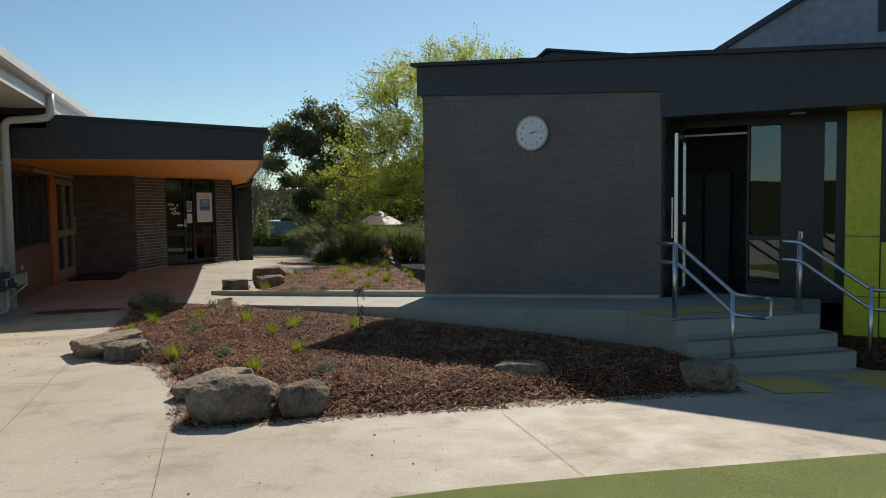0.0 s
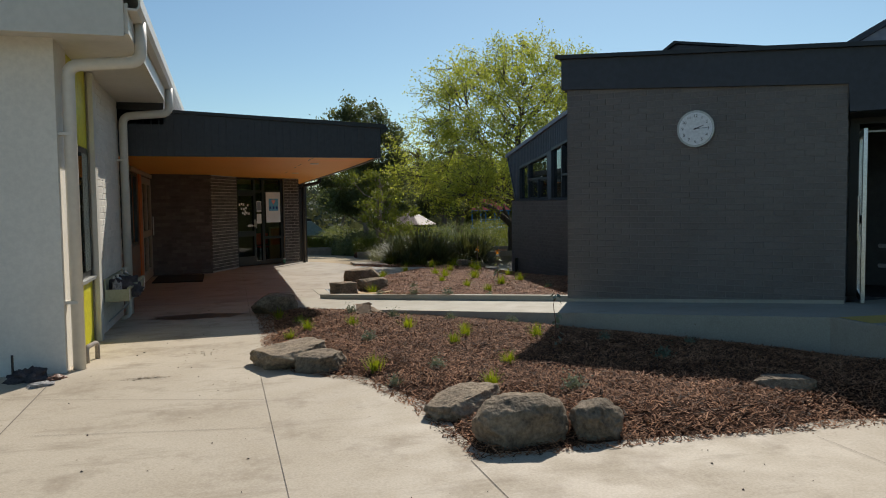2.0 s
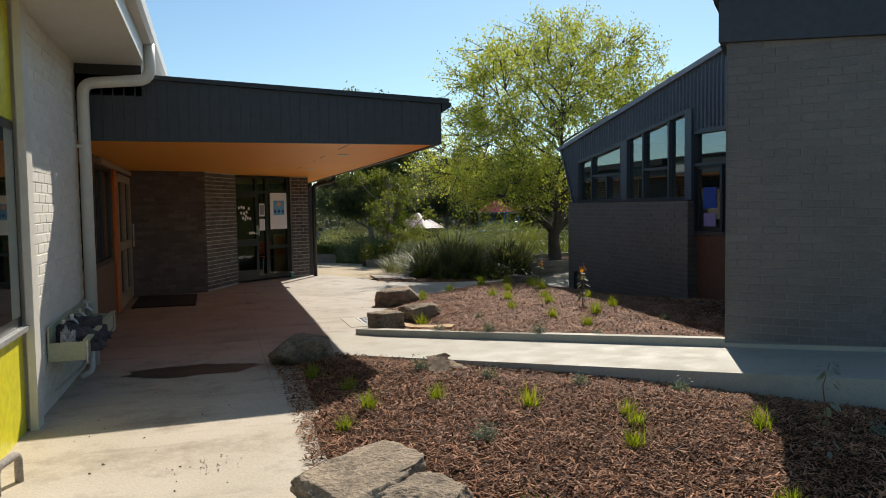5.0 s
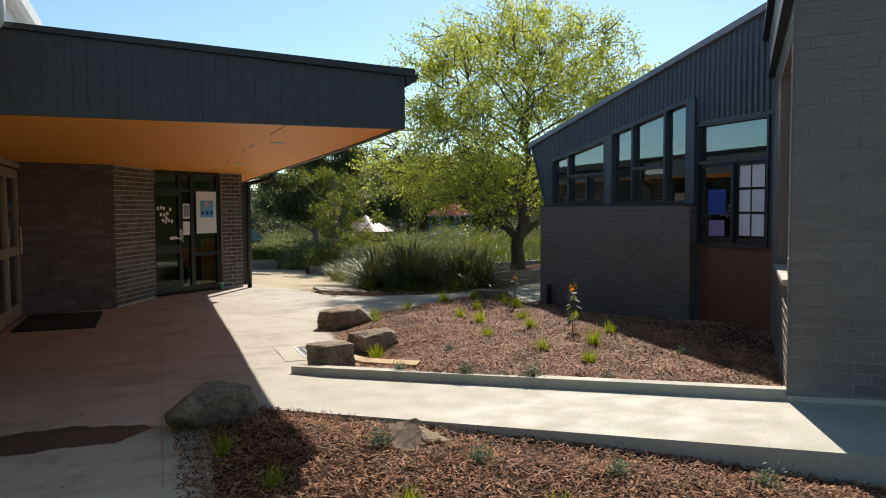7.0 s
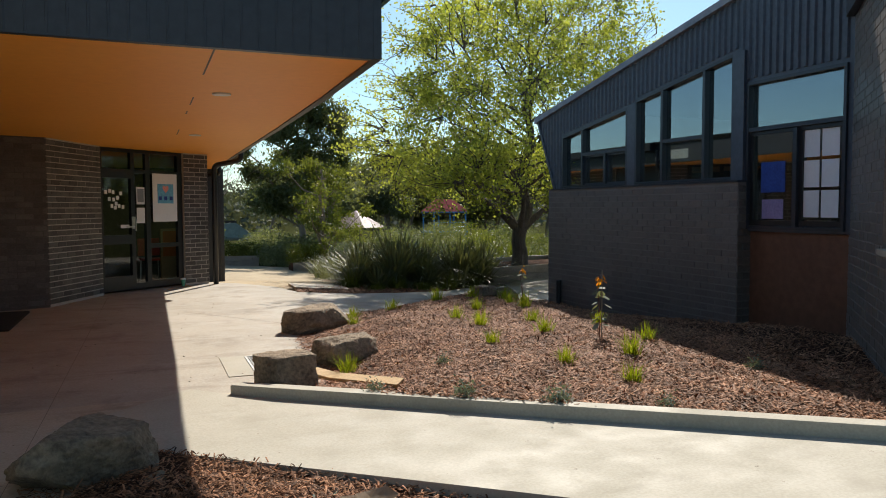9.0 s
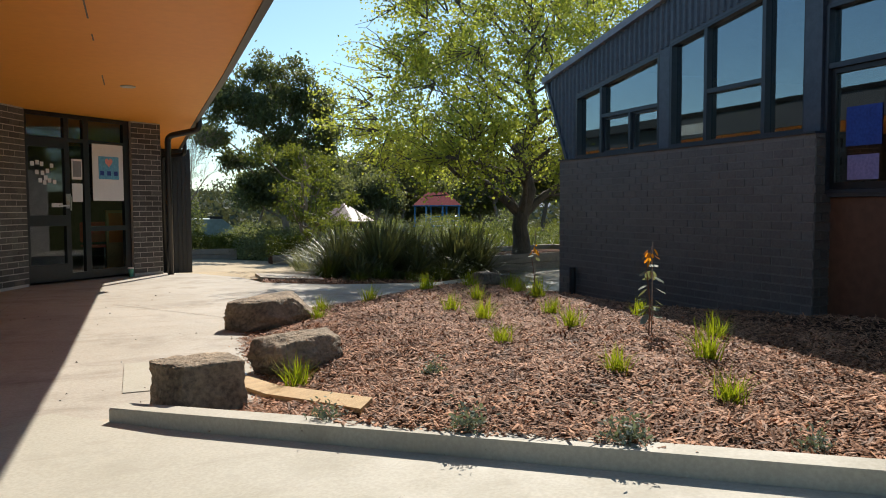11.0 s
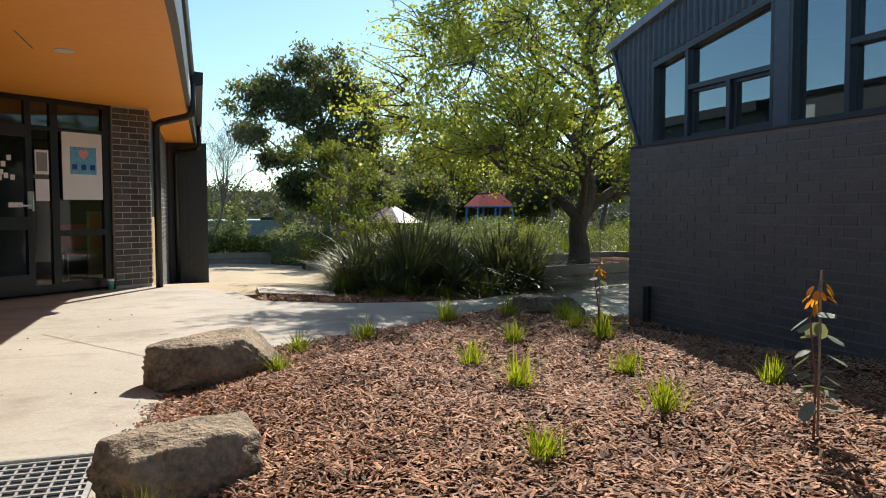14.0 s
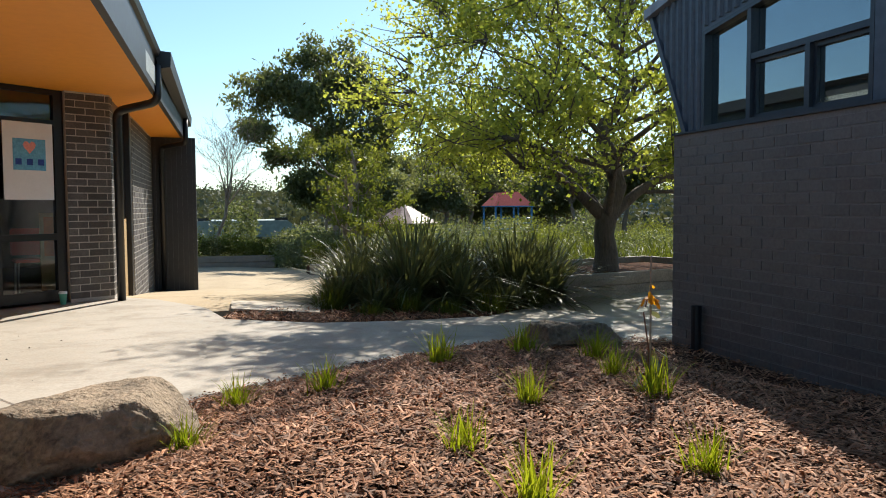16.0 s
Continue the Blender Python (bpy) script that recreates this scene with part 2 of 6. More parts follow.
M_GUM = leafy("gum_leaf", (0.06, 0.078, 0.036), (0.18, 0.20, 0.10), 0.45, spec=0.3)
M_GUM_Y = leafy("young_wattle_leaf", (0.09, 0.11, 0.025), (0.19, 0.21, 0.05), 0.4)
M_STRAP = leafy("strap_leaf", (0.062, 0.068, 0.036), (0.19, 0.197, 0.108), 0.36, 0.45, spec=0.2)
M_GUM_FAR = leafy("distant_gum_leaf", (0.085, 0.10, 0.055), (0.21, 0.225, 0.13), 0.45)
M_STRAPY = leafy("yellow_green_strap_leaf", (0.05, 0.07, 0.012), (0.14, 0.155, 0.028), 0.35, 0.5)
M_TUFT = leafy("lime_tuft_blade", (0.12, 0.165, 0.01), (0.31, 0.35, 0.03), 0.45, 0.5)
M_GREYL = leafy("grey_green_leaf", (0.13, 0.16, 0.12), (0.24, 0.27, 0.21), 0.2, 0.6)
M_REDL = leafy("orange_new_leaf", (0.45, 0.12, 0.02), (0.55, 0.28, 0.02), 0.45, 0.5)
# paler and greyer than the near leaves: distance haze is put into the colour
M_FAR = leafy("far_woodland_hazed", (0.06, 0.068, 0.045), (0.125, 0.13, 0.09), 0.15, 0.8, 0.05)
M_FARROOF = surf("far_green_roof", (0.20, 0.245, 0.215), (0.25, 0.295, 0.265), 0.3, 3, 0.6, bump=0)
M_FARWALL = surf("far_house_wall", (0.4, 0.37, 0.33), (0.55, 0.52, 0.47), 0.3, 3, 0.8, bump=0)
M_HUTROOF = surf("terracotta_pink_metal_roof", (0.34, 0.23, 0.20), (0.42, 0.30, 0.26), 1, 10, 0.5, bump=0)
M_REDROOF = surf("red_shelter_roof", (0.34, 0.035, 0.03), (0.42, 0.05, 0.045), 1, 10, 0.9, bump=0)
M_BLUEPOST = surf("blue_play_post", (0.04, 0.17, 0.36), (0.06, 0.22, 0.44), 1, 10, 0.4, bump=0)
M_GREYROOF = surf("grey_upper_cladding", (0.20, 0.22, 0.26), (0.26, 0.28, 0.32), 0.6, 8, 0.5, bump=0.03)
M_CLOCKF = surf("white_clock_face", (0.78, 0.79, 0.8), (0.82, 0.83, 0.84), 1, 30, 0.35, bump=0)
M_CARD = surf("brown_cardboard", (0.36, 0.25, 0.16), (0.44, 0.32, 0.21), 3, 30, 0.85, bump=0.1)
M_CLOTH = surf("dark_rag", (0.02, 0.018, 0.02), (0.10, 0.08, 0.08), 12, 60, 0.9, bump=0.4)


# ---- building helpers ----
def finish(bm, name, material):
    me = bpy.data.meshes.new(name)
    bmesh.ops.recalc_face_normals(bm, faces=bm.faces)
    bm.to_mesh(me)
    bm.free()
    for m in material if isinstance(material, (list, tuple)) else (material,):
        me.materials.append(m)
    return me


def part(name, bm, material, parent=None, label="", smooth=False):
    ob = new(name, finish(bm, name, material))
    if smooth:
        ob.data.polygons.foreach_set("use_smooth", [True] * len(ob.data.polygons))
    ob.parent = parent
    return tagged(ob, label)


def thing(name, label, category, at=(0, 0, 0), rz=0.0, group="", kind=""):
    ob = new(name)
    ob.matrix_world = pose(*at, 0, 0, rz)
    ob.empty_display_size = 0.1
    return tagged(ob, label, category, group, kind)


def whole(name, bm, material, label, category, at=(0, 0, 0), rz=0.0, group="", kind="", smooth=False):
    ob = part(name, bm, material, None, label, smooth)
    ob.matrix_world = pose(*at, 0, 0, rz)
    return tagged(ob, "", category, group, kind)


def raw(name, verts, faces, material, parent=None, smooth=False):
    me = bpy.data.meshes.new(name)
    me.from_pydata(verts, [], faces)
    me.materials.append(material)
    if smooth:
        me.polygons.foreach_set("use_smooth", [True] * len(me.polygons))
    ob = new(name, me)
    ob.parent = parent
    return ob


def box(x0, x1, y0, y1, z0, z1, bm=None, bevel=0.0):
    own = bmesh.new()
    c = [own.verts.new((x, y, z)) for x in (x0, x1) for y in (y0, y1) for z in (z0, z1)]
    for f in ((0, 1, 3, 2), (4, 6, 7, 5), (0, 4, 5, 1), (2, 3, 7, 6), (0, 2, 6, 4), (1, 5, 7, 3)):
        own.faces.new([c[i] for i in f])
    if bevel:
        bmesh.ops.bevel(own, geom=own.edges[:], offset=bevel, segments=2, affect='EDGES')
    return merge(bm, own)


def merge(bm, own):
    if bm is None:
        return own
    me = bpy.data.meshes.new("tmp")
    own.to_mesh(me)
    own.free()
    bm.from_mesh(me)
    bpy.data.meshes.remove(me)
    return bm


def prism(pts, axis, a, b, bm=None):
    """A flat outline pushed through from a to b along an axis. pts are the two other coordinates, in x-y-z order."""
    bm = bmesh.new() if bm is None else bm

    def put(p, d):
        return {"x": (d, p[0], p[1]), "y": (p[0], d, p[1]), "z": (p[0], p[1], d)}[axis]
    lo = [bm.verts.new(put(p, a)) for p in pts]
    hi = [bm.verts.new(put(p, b)) for p in pts]
    n = len(pts)
    bm.faces.new(lo[::-1])
    bm.faces.new(hi)
    for i in range(n):
        bm.faces.new((lo[i], lo[(i + 1) % n], hi[(i + 1) % n], hi[i]))
    return bm


def tube(points, radius, sides=12, bm=None, cap=True, bend=0.0):
    """A round bar along points; radius a number or one for each point; bend rounds the corners."""
    bm = bmesh.new() if bm is None else bm
    pts = [Vector(p) for p in points]
    if bend:
        out = [pts[0]]
        for i in range(1, len(pts) - 1):
            a, b, c = pts[i - 1], pts[i], pts[i + 1]
            p0, p1 = b + (a - b).normalized() * bend, b + (c - b).normalized() * bend
            for k in range(6):
                s = k / 5
                out.append(p0 * (1 - s) ** 2 + b * 2 * s * (1 - s) + p1 * s ** 2)
        pts = out + [pts[-1]]
    rad = radius if isinstance(radius, (list, tuple)) else [radius] * len(pts)
    rings, up = [], None
    for i, p in enumerate(pts):
        d = (pts[min(i + 1, len(pts) - 1)] - pts[max(i - 1, 0)]).normalized()
        if up is None:
            up = d.orthogonal().normalized()
        side = d.cross(up).normalized()
        up = side.cross(d).normalized()
        rings.append([bm.verts.new(p + (up * math.cos(6.2832 * k / sides) + side * math.sin(6.2832 * k / sides)) * rad[i]) for k in range(sides)])
    for a, b in zip(rings, rings[1:]):
        for k in range(sides):
            bm.faces.new((a[k], a[(k + 1) % sides], b[(k + 1) % sides], b[k]))
    if cap:
        bm.faces.new(rings[0][::-1])
        bm.faces.new(rings[-1])
    return bm


def holed(x0, x1, z0, z1, holes, y0, y1):
    """An upright wall slab along x with rectangular holes (xa, xb, za, zb) right through it, as one closed skin."""
    bm = bmesh.new()
    xs = sorted({x0, x1, *[v for h in holes for v in h[:2]]})
    zs = sorted({z0, z1, *[v for h in holes for v in h[2:]]})
    nx, nz = len(xs) - 1, len(zs) - 1

    def solid(i, k):
        if not (0 <= i < nx and 0 <= k < nz):
            return False
        cx, cz = (xs[i] + xs[i + 1]) / 2, (zs[k] + zs[k + 1]) / 2
        return not any(h[0] < cx < h[1] and h[2] < cz < h[3] for h in holes)
    made = {}

    def at(i, j, k):
        if (i, j, k) not in made:
            made[i, j, k] = bm.verts.new((xs[i], (y0, y1)[j], zs[k]))
        return made[i, j, k]
    for i in range(nx):
        for k in range(nz):
            if not solid(i, k):
                continue
            bm.faces.new((at(i, 0, k), at(i + 1, 0, k), at(i + 1, 0, k + 1), at(i, 0, k + 1)))
            bm.faces.new((at(i, 1, k), at(i, 1, k + 1), at(i + 1, 1, k + 1), at(i + 1, 1, k)))
            if not solid(i - 1, k):
                bm.faces.new((at(i, 0, k), at(i, 0, k + 1), at(i, 1, k + 1), at(i, 1, k)))
            if not solid(i + 1, k):
                bm.faces.new((at(i + 1, 0, k), at(i + 1, 1, k), at(i + 1, 1, k + 1), at(i + 1, 0, k + 1)))
            if not solid(i, k - 1):
                bm.faces.new((at(i, 0, k), at(i, 1, k), at(i + 1, 1, k), at(i + 1, 0, k)))
            if not solid(i, k + 1):
                bm.faces.new((at(i, 0, k + 1), at(i + 1, 0, k + 1), at(i + 1, 1, k + 1), at(i, 1, k + 1)))
    return bm


brick_meshes = {}
BL, BH, BJ = 0.230, 0.076, 0.010


def brick_proud(material):
    """Painted walls have nearly flush joints, the face bricks raked ones."""
    return 0.0045 if "painted" in material.name else 0.006


def brick_mesh(material):
    if material.name not in brick_meshes:
        bm = bmesh.new()
        x, z, d, e = 0.5, BH / 2, brick_proud(material), 0.003
        front = [bm.verts.new((sx * (x - e / BL), -d, sz * (z - e))) for sx, sz in ((-1, -1), (1, -1), (1, 1), (-1, 1))]
        back = [bm.verts.new((sx * x, 0.004, sz * z)) for sx, sz in ((-1, -1), (1, -1), (1, 1), (-1, 1))]
        bm.faces.new(front)
        for i in range(4):
            bm.faces.new((back[i], back[(i + 1) % 4], front[(i + 1) % 4], front[i]))
        brick_meshes[material.name] = finish(bm, "brick", material)
    return brick_meshes[material.name]


def lay_bricks(wall, m, length, z0, z1, material, rest=None, single=lambda x, z: True, holes=(), seed=1, top=None):
    """Running-bond courses on the face y = 0 of a frame m (x along, -y outwards, in the wall's own space); single() picks the bricks that are objects of their own."""
    rng = random.Random(seed)
    vs, fs = [], []
    n = 0
    z = z0
    row = 0
    while z + BH <= z1 + 0.02:
        x = -(BL + BJ) / 2 if row % 2 else 0.0
        while x < length - 0.01:
            a, b = max(0.0, x), min(length, x + BL)
            x += BL + BJ
            if b - a < 0.03 or (top and z + BH > top((a + b) / 2) + 0.01):
                continue
            pieces = [(a, b)]
            for h in holes:
                if z + BH > h[2] + 0.01 and z < h[3] - 0.01:
                    nxt = []
                    for p, q in pieces:
                        if q <= h[0] or p >= h[1]:
                            nxt.append((p, q))
                        else:
                            if p < h[0] - 0.03:
                                nxt.append((p, h[0]))
                            if q > h[1] + 0.03:
                                nxt.append((h[1], q))
                    pieces = nxt
            for p, q in pieces:
                cx, cz, off = (p + q) / 2, z + BH / 2, rng.uniform(-0.002, 0.002)
                if rest is None or (single(cx, cz) and n < 300):
                    ob = new("brick", brick_mesh(material))
                    ob.parent = wall
                    ob.matrix_basis = m @ Matrix.Translation((cx, off, cz)) @ Matrix.Diagonal((q - p, 1, 1, 1))
                    n += 1
                else:
                    k = len(vs)
                    e, d = 0.003, brick_proud(rest)
                    for xx, yy, zz in ((p + e, off - d, z + e), (q - e, off - d, z + e), (q - e, off - d, z + BH - e), (p + e, off - d, z + BH - e),
                                       (p, 0.004, z), (q, 0.004, z), (q, 0.004, z + BH), (p, 0.004, z + BH)):
                        vs.append(m @ Vector((xx, yy, zz)))
                    fs += [(k, k + 1, k + 2, k + 3), (k + 4, k + 5, k + 1, k), (k + 5, k + 6, k + 2, k + 1), (k + 6, k + 7, k + 3, k + 2), (k + 7, k + 4, k, k + 3)]
        z += BH + BJ
        row += 1
    if vs:
        tagged(raw("brickwork", vs, fs, rest, wall), kind="stuff")


def smooth01(v):
    v = max(0.0, min(1.0, v))
    return v * v * (3 - 2 * v)


def ground_z(x, y):
    """Height of the paved ground: level by the entrance, falling to the garden side and away behind."""
    z = -0.08 - 0.06 * smooth01((y - 13) / 5) - 0.045 * max(0.0, min(4.2, x - 1.3)) - 0.09 * max(0.0, min(6.0, y - 27.5))
    z += 0.10 * smooth01((x - 5.2) / 1.5) * smooth01((y - 25.5) / 1.5)
    return z - 0.014 * max(0.0, min(40.0, y - 33.5))


def sheet(outline, zfun, step, lip=0.1):
    """A surface over an outline in plan that follows zfun, with a skirt of that depth round its edge."""
    bm = bmesh.new()
    bm.faces.new([bm.verts.new((x, y, 0)) for x, y in outline])
    bmesh.ops.triangulate(bm, faces=bm.faces[:])
    xs, ys = [p[0] for p in outline], [p[1] for p in outline]
    for lo, hi, n in ((min(xs), max(xs), (1, 0, 0)), (min(ys), max(ys), (0, 1, 0))):
        v = math.ceil(lo / step) * step
        while v < hi:
            if v > lo + 1e-4:
                bmesh.ops.bisect_plane(bm, geom=bm.verts[:] + bm.edges[:] + bm.faces[:], plane_co=tuple(v * c for c in n), plane_no=n, dist=1e-5)
            v += step
    bmesh.ops.remove_doubles(bm, verts=bm.verts[:], dist=1e-4)
    if lip:
        rim = [e for e in bm.edges if e.is_boundary]
        ext = bmesh.ops.extrude_edge_only(bm, edges=rim)
        low = {v for v in ext["geom"] if isinstance(v, bmesh.types.BMVert)}
        for v in bm.verts:
            v.co.z = zfun(v.co.x, v.co.y) - (lip if v in low else 0)
    else:
        for v in bm.verts:
            v.co.z = zfun(v.co.x, v.co.y)
    return bm


def inside(x, y, poly):
    hit = False
    for (xa, ya), (xb, yb) in zip(poly, poly[1:] + poly[:1]):
        if (ya > y) != (yb > y) and x < (xb - xa) * (y - ya) / (yb - ya) + xa:
            hit = not hit
    return hit


def edge_gap(x, y, poly):
    best = 1e9
    for (xa, ya), (xb, yb) in zip(poly, poly[1:] + poly[:1]):
        dx, dy = xb - xa, yb - ya
        t = max(0, min(1, ((x - xa) * dx + (y - ya) * dy) / (dx * dx + dy * dy)))
        best = min(best, math.hypot(x - xa - t * dx, y - ya - t * dy))
    return best


def fbm(x, y, z=0.0, s=1.0):
    return noise.noise(Vector((x * s, y * s, z))) + 0.5 * noise.noise(Vector((x * s * 2.1, y * s * 2.1, z + 5)))


# ---- ground ----
def terrain_z(x, y):
    r = math.hypot(x, y - 12)
    z = ground_z(x, y) - 0.10
    if r > 60:
        z -= 0.02 * min(r - 60, 60)
        z += 0.00022 * max(0.0, r - 150) ** 1.75 * (0.6 + 0.5 * noise.noise(Vector((x * 0.006, y * 0.006, 3))))
    return z


rings = [0, 1.5, 3, 5, 7, 9, 11, 13, 15, 18, 21, 25, 30, 36, 44, 54, 66, 82, 105, 140, 190, 260, 360, 520, 800, 1400]
gv, gf = [(0, 12, terrain_z(0, 12))], []
for r in rings[1:]:
    for k in range(72):
        a = 2 * math.pi * k / 72
        x, y = r * math.sin(a), 12 + r * math.cos(a)
        gv.append((x, y, terrain_z(x, y)))
for k in range(72):
    gf.append((0, 1 + (k + 1) % 72, 1 + k))
for i in range(len(rings) - 2):
    for k in range(72):
        a, b = 1 + i * 72 + k, 1 + i * 72 + (k + 1) % 72
        gf.append((a, b, b + 72, a + 72))
tagged(raw("ground", gv, gf, M_DIRT, None, True), "dry soil and rough grass falling away to far hills", "ground", kind="structure")

PAVED = [(-14, -10), (16, -10), (16, 8.3), (12, 8.3), (12, 30), (8.6, 28.0), (6.2, 26.9), (5.44, 26.3), (4.35, 25.3), (3.25, 24.95), (2.35, 24.82), (1.42, 25.1),
         (1.2, 26.1), (0.6, 27.1), (0.1, 27.6), (-5, 27.6), (-5, 12), (-14, 12)]
paving = whole("pavement", sheet(PAVED, ground_z, 1.0, 0.16), M_CONC, "pale tan broom-finished concrete paving with dirt stains", "pavement", kind="structure")
paving.data.materials.append(M_CONC_B)   # a darker, greyer concrete for the slabs past y = 18
for poly in paving.data.polygons:
    if poly.center.y > 18:
        poly.material_index = 1
SAND = [(0.0, 26.6), (0.6, 26.3), (1.0, 25.7), (1.5, 25.9), (2.5, 26.35), (3.0, 28.5), (3.6, 31.5), (4.6, 35.5), (5.0, 40.0), (3.0, 41.3), (-4.0, 41.3), (-4.0, 33.4), (-0.05, 33.4), (-0.05, 27.5)]
whole("sand_path", sheet(SAND, lambda x, y: ground_z(x, y) - 0.012 + 0.006 * fbm(x, y, 1, 1.3), 0.5, 0.1), M_SAND, "compacted yellow sand path dappled by leaf shade", "path", kind="structure")
whole("concrete_threshold", sheet([(1.48, 25.72), (2.42, 25.4), (2.55, 26.35), (1.5, 26.5)], lambda x, y: ground_z(x, y) + 0.03, 0.5, 0.2), M_CONC, "low concrete slab at the edge of the sand path", "slab", kind="structure")
TURF = [(-0.4, 6.88), (0.65, 6.88), (4.2, 6.88), (12, 6.85), (12, -4), (-0.4, -4)]
whole("turf", sheet(TURF, lambda x, y: ground_z(x, y) + 0.018, 1.0, 0.05), M_TURF, "bright green artificial turf beside the concrete", "turf", kind="structure")


def joint(a, b, w=0.004):
    a, b = Vector((*a, 0)), Vector((*b, 0))
    n = max(1, int((b - a).length / 0.4))
    side = (b - a).normalized().cross(Vector((0, 0, 1))) * w / 2
    bm = bmesh.new()
    rows = []
    for i in range(n + 1):
        p = a.lerp(b, i / n)
        p.z = ground_z(p.x, p.y) + 0.004
        rows.append((bm.verts.new(p - side), bm.verts.new(p + side)))
    for p, q in zip(rows, rows[1:]):
        bm.faces.new((p[0], p[1], q[1], q[0]))
    tagged(part("control_joint", bm, M_JOINT, paving), "dark sawn joint")


for a, b, w in (((-1.86, 1), (-1.86, 11.5), 0.005), ((-0.69, 2), (-0.69, 8.6), 0.005), ((1.77, 6.86), (1.80, 8.36), 0.004), ((-3.78, 4), (-3.78, 12.35), 0.011),
                ((-0.6, 23.15), (0.5, 21.55), 0.008), ((-0.34, 23.6), (1.07, 24.44), 0.004), ((-1.1, 16.96), (-0.44, 17.55), 0.008), ((-1.67, 26.6), (-1.81, 14.8), 0.004),
                ((-4.18, 11.38), (-1.88, 10.59), 0.004), ((-3.6, 10.1), (-1.88, 9.75), 0.004)):
    joint(a, b, w)


# ---- ramp, landing, steps, kerb: all in the frame of the clock wall (x along the wall, y into the building) ----
CB = pose(2.835, 14.47, 0, 0, 0, -46)


def cb(u, v, z=0.0):
    return CB @ Vector((u, v, z))


def ramp_z(u):
    return -0.135 + 0.045 * (u + 4.55)


def slab_along(stations, v0, v1, ztop, zlow, bm=None):
    bm = bmesh.new() if bm is None else bm
    prev = None
    for u in stations:
        ring = [bm.verts.new((u, v, z)) for v, z in ((v0, zlow), (v1, zlow), (v1, ztop(u)), (v0, ztop(u)))]
        if prev:
            for i in range(4):
                bm.faces.new((prev[i], prev[(i + 1) % 4], ring[(i + 1) % 4], ring[i]))
        else:
            bm.faces.new(ring[::-1])
        prev = ring
    bm.faces.new(prev)
    return bm


stations = [-5.2 + 0.45 * i for i in range(20)] + [3.72]
bm = slab_along(stations, -1.31, 0.0, lambda u: max(ramp_z(u), -0.132), -0.6)
ramp = whole("ramp", bm, M_KERB, "long low concrete access ramp rising to the door landing", "ramp", kind="structure")
ramp.matrix_world = CB
bm = slab_along([-4.78 + 0.3677 * i for i in range(14)], 0.004, 0.13, lambda u: ramp_z(u) + 0.085, -0.6)
bmesh.ops.bevel(bm, geom=[e for e in bm.edges if abs(e.verts[0].co.z - e.verts[1].co.z) < 0.05 and e.verts[0].co.z > -0.3 and abs(e.verts[0].co.y - e.verts[1].co.y) < 0.01], offset=0.008, segments=1, affect='EDGES')
kerb = whole("kerb", bm, M_KERB, "raised concrete kerb along the back of the ramp", "kerb", kind="structure")
kerb.matrix_world = CB
bm = prism([(4.4, 10.96), (4.43, 9.97), (6.25, 9.86), (7.28, 10.93), (6.4, 12.0), (5.5, 11.9)], "z", -0.6, 0.236)
bmesh.ops.bevel(bm, geom=[e for e in bm.edges if e.verts[0].co.z > 0 and e.verts[1].co.z > 0], offset=0.012, segments=2, affect='EDGES')
landing = whole("landing", bm, M_KERB, "concrete door landing at the head of the ramp", "landing", kind="structure")
for i, (y, z, xr) in enumerate(((9.66, 0.078, 6.22), (9.41, -0.080, 6.23))):
    bm = prism([(4.40 - 0.01 * i, y + 0.04), (xr, y - 0.10), (xr, y + 0.35), (4.40 - 0.01 * i, 10.2)], "z", -0.6, z)
    bmesh.ops.bevel(bm, geom=[e for e in bm.edges if e.verts[0].co.z > -0.3 and e.verts[1].co.z > -0.3], offset=0.012, segments=2, affect='EDGES')
    step = part("step", bm, M_KERB, None)
    tagged(step, "concrete step with a dark nosing strip", "step", "entrance steps", "structure")
    part("nosing", box(4.42, xr - 0.03, -0.025, 0.025, 0, 0.004), M_JOINT, step).matrix_basis = pose(0.0, y + 0.31, z, 0, 0, -3.6)
part("nosing", box(4.45, 6.2, -0.02, 0.02, 0, 0.004), M_JOINT, landing).matrix_basis = pose(0, 10.36, 0.236, 0, 0, -3.8)


def pad(name, pts, zfun, label):
    return whole(name, sheet(pts, zfun, 0.5, 0.0), M_YPAD, label, "tactile strip", kind="structure")


pad("tactile_strip", [(4.45, 10.45), (4.45, 10.9), (6.3, 10.75), (6.3, 10.3)], lambda x, y: 0.241, "worn yellow tactile strip on the landing")
pad("tactile_strip", [(4.55, 8.55), (4.6, 9.2), (6.6, 9.05), (6.6, 8.4)], lambda x, y: ground_z(x, y) + 0.006, "worn yellow tactile strip below the steps")


# ---- garden beds ----
BED1 = [(-0.70, 8.56), (0.54, 8.48), (1.83, 8.46), (2.94, 8.52), (4.35, 8.6), (4.45, 10.98), (1.0, 14.55), (-0.95, 16.55), (-1.72, 16.75), (-1.76, 14.0), (-1.84, 12.0), (-1.42, 11.35), (-1.03, 11.03), (-0.78, 9.95)]
OPEN1 = [BED1[-i] for i in range(6, 0, -1)] + BED1[:5]
BED2 = [(-0.32, 17.75), (2.92, 14.5), (5.5, 17.1), (5.6, 23.6), (5.3, 24.0), (4.7, 23.9), (4.06, 23.62), (3.44, 23.42), (2.33, 22.71), (1.27, 21.85), (0.9, 21.2), (0.5, 20.4), (0.38, 19.6), (0.4, 18.9), (0.32, 18.2)]
OPEN2 = BED2[4:] + [(-0.30, 17.80)]


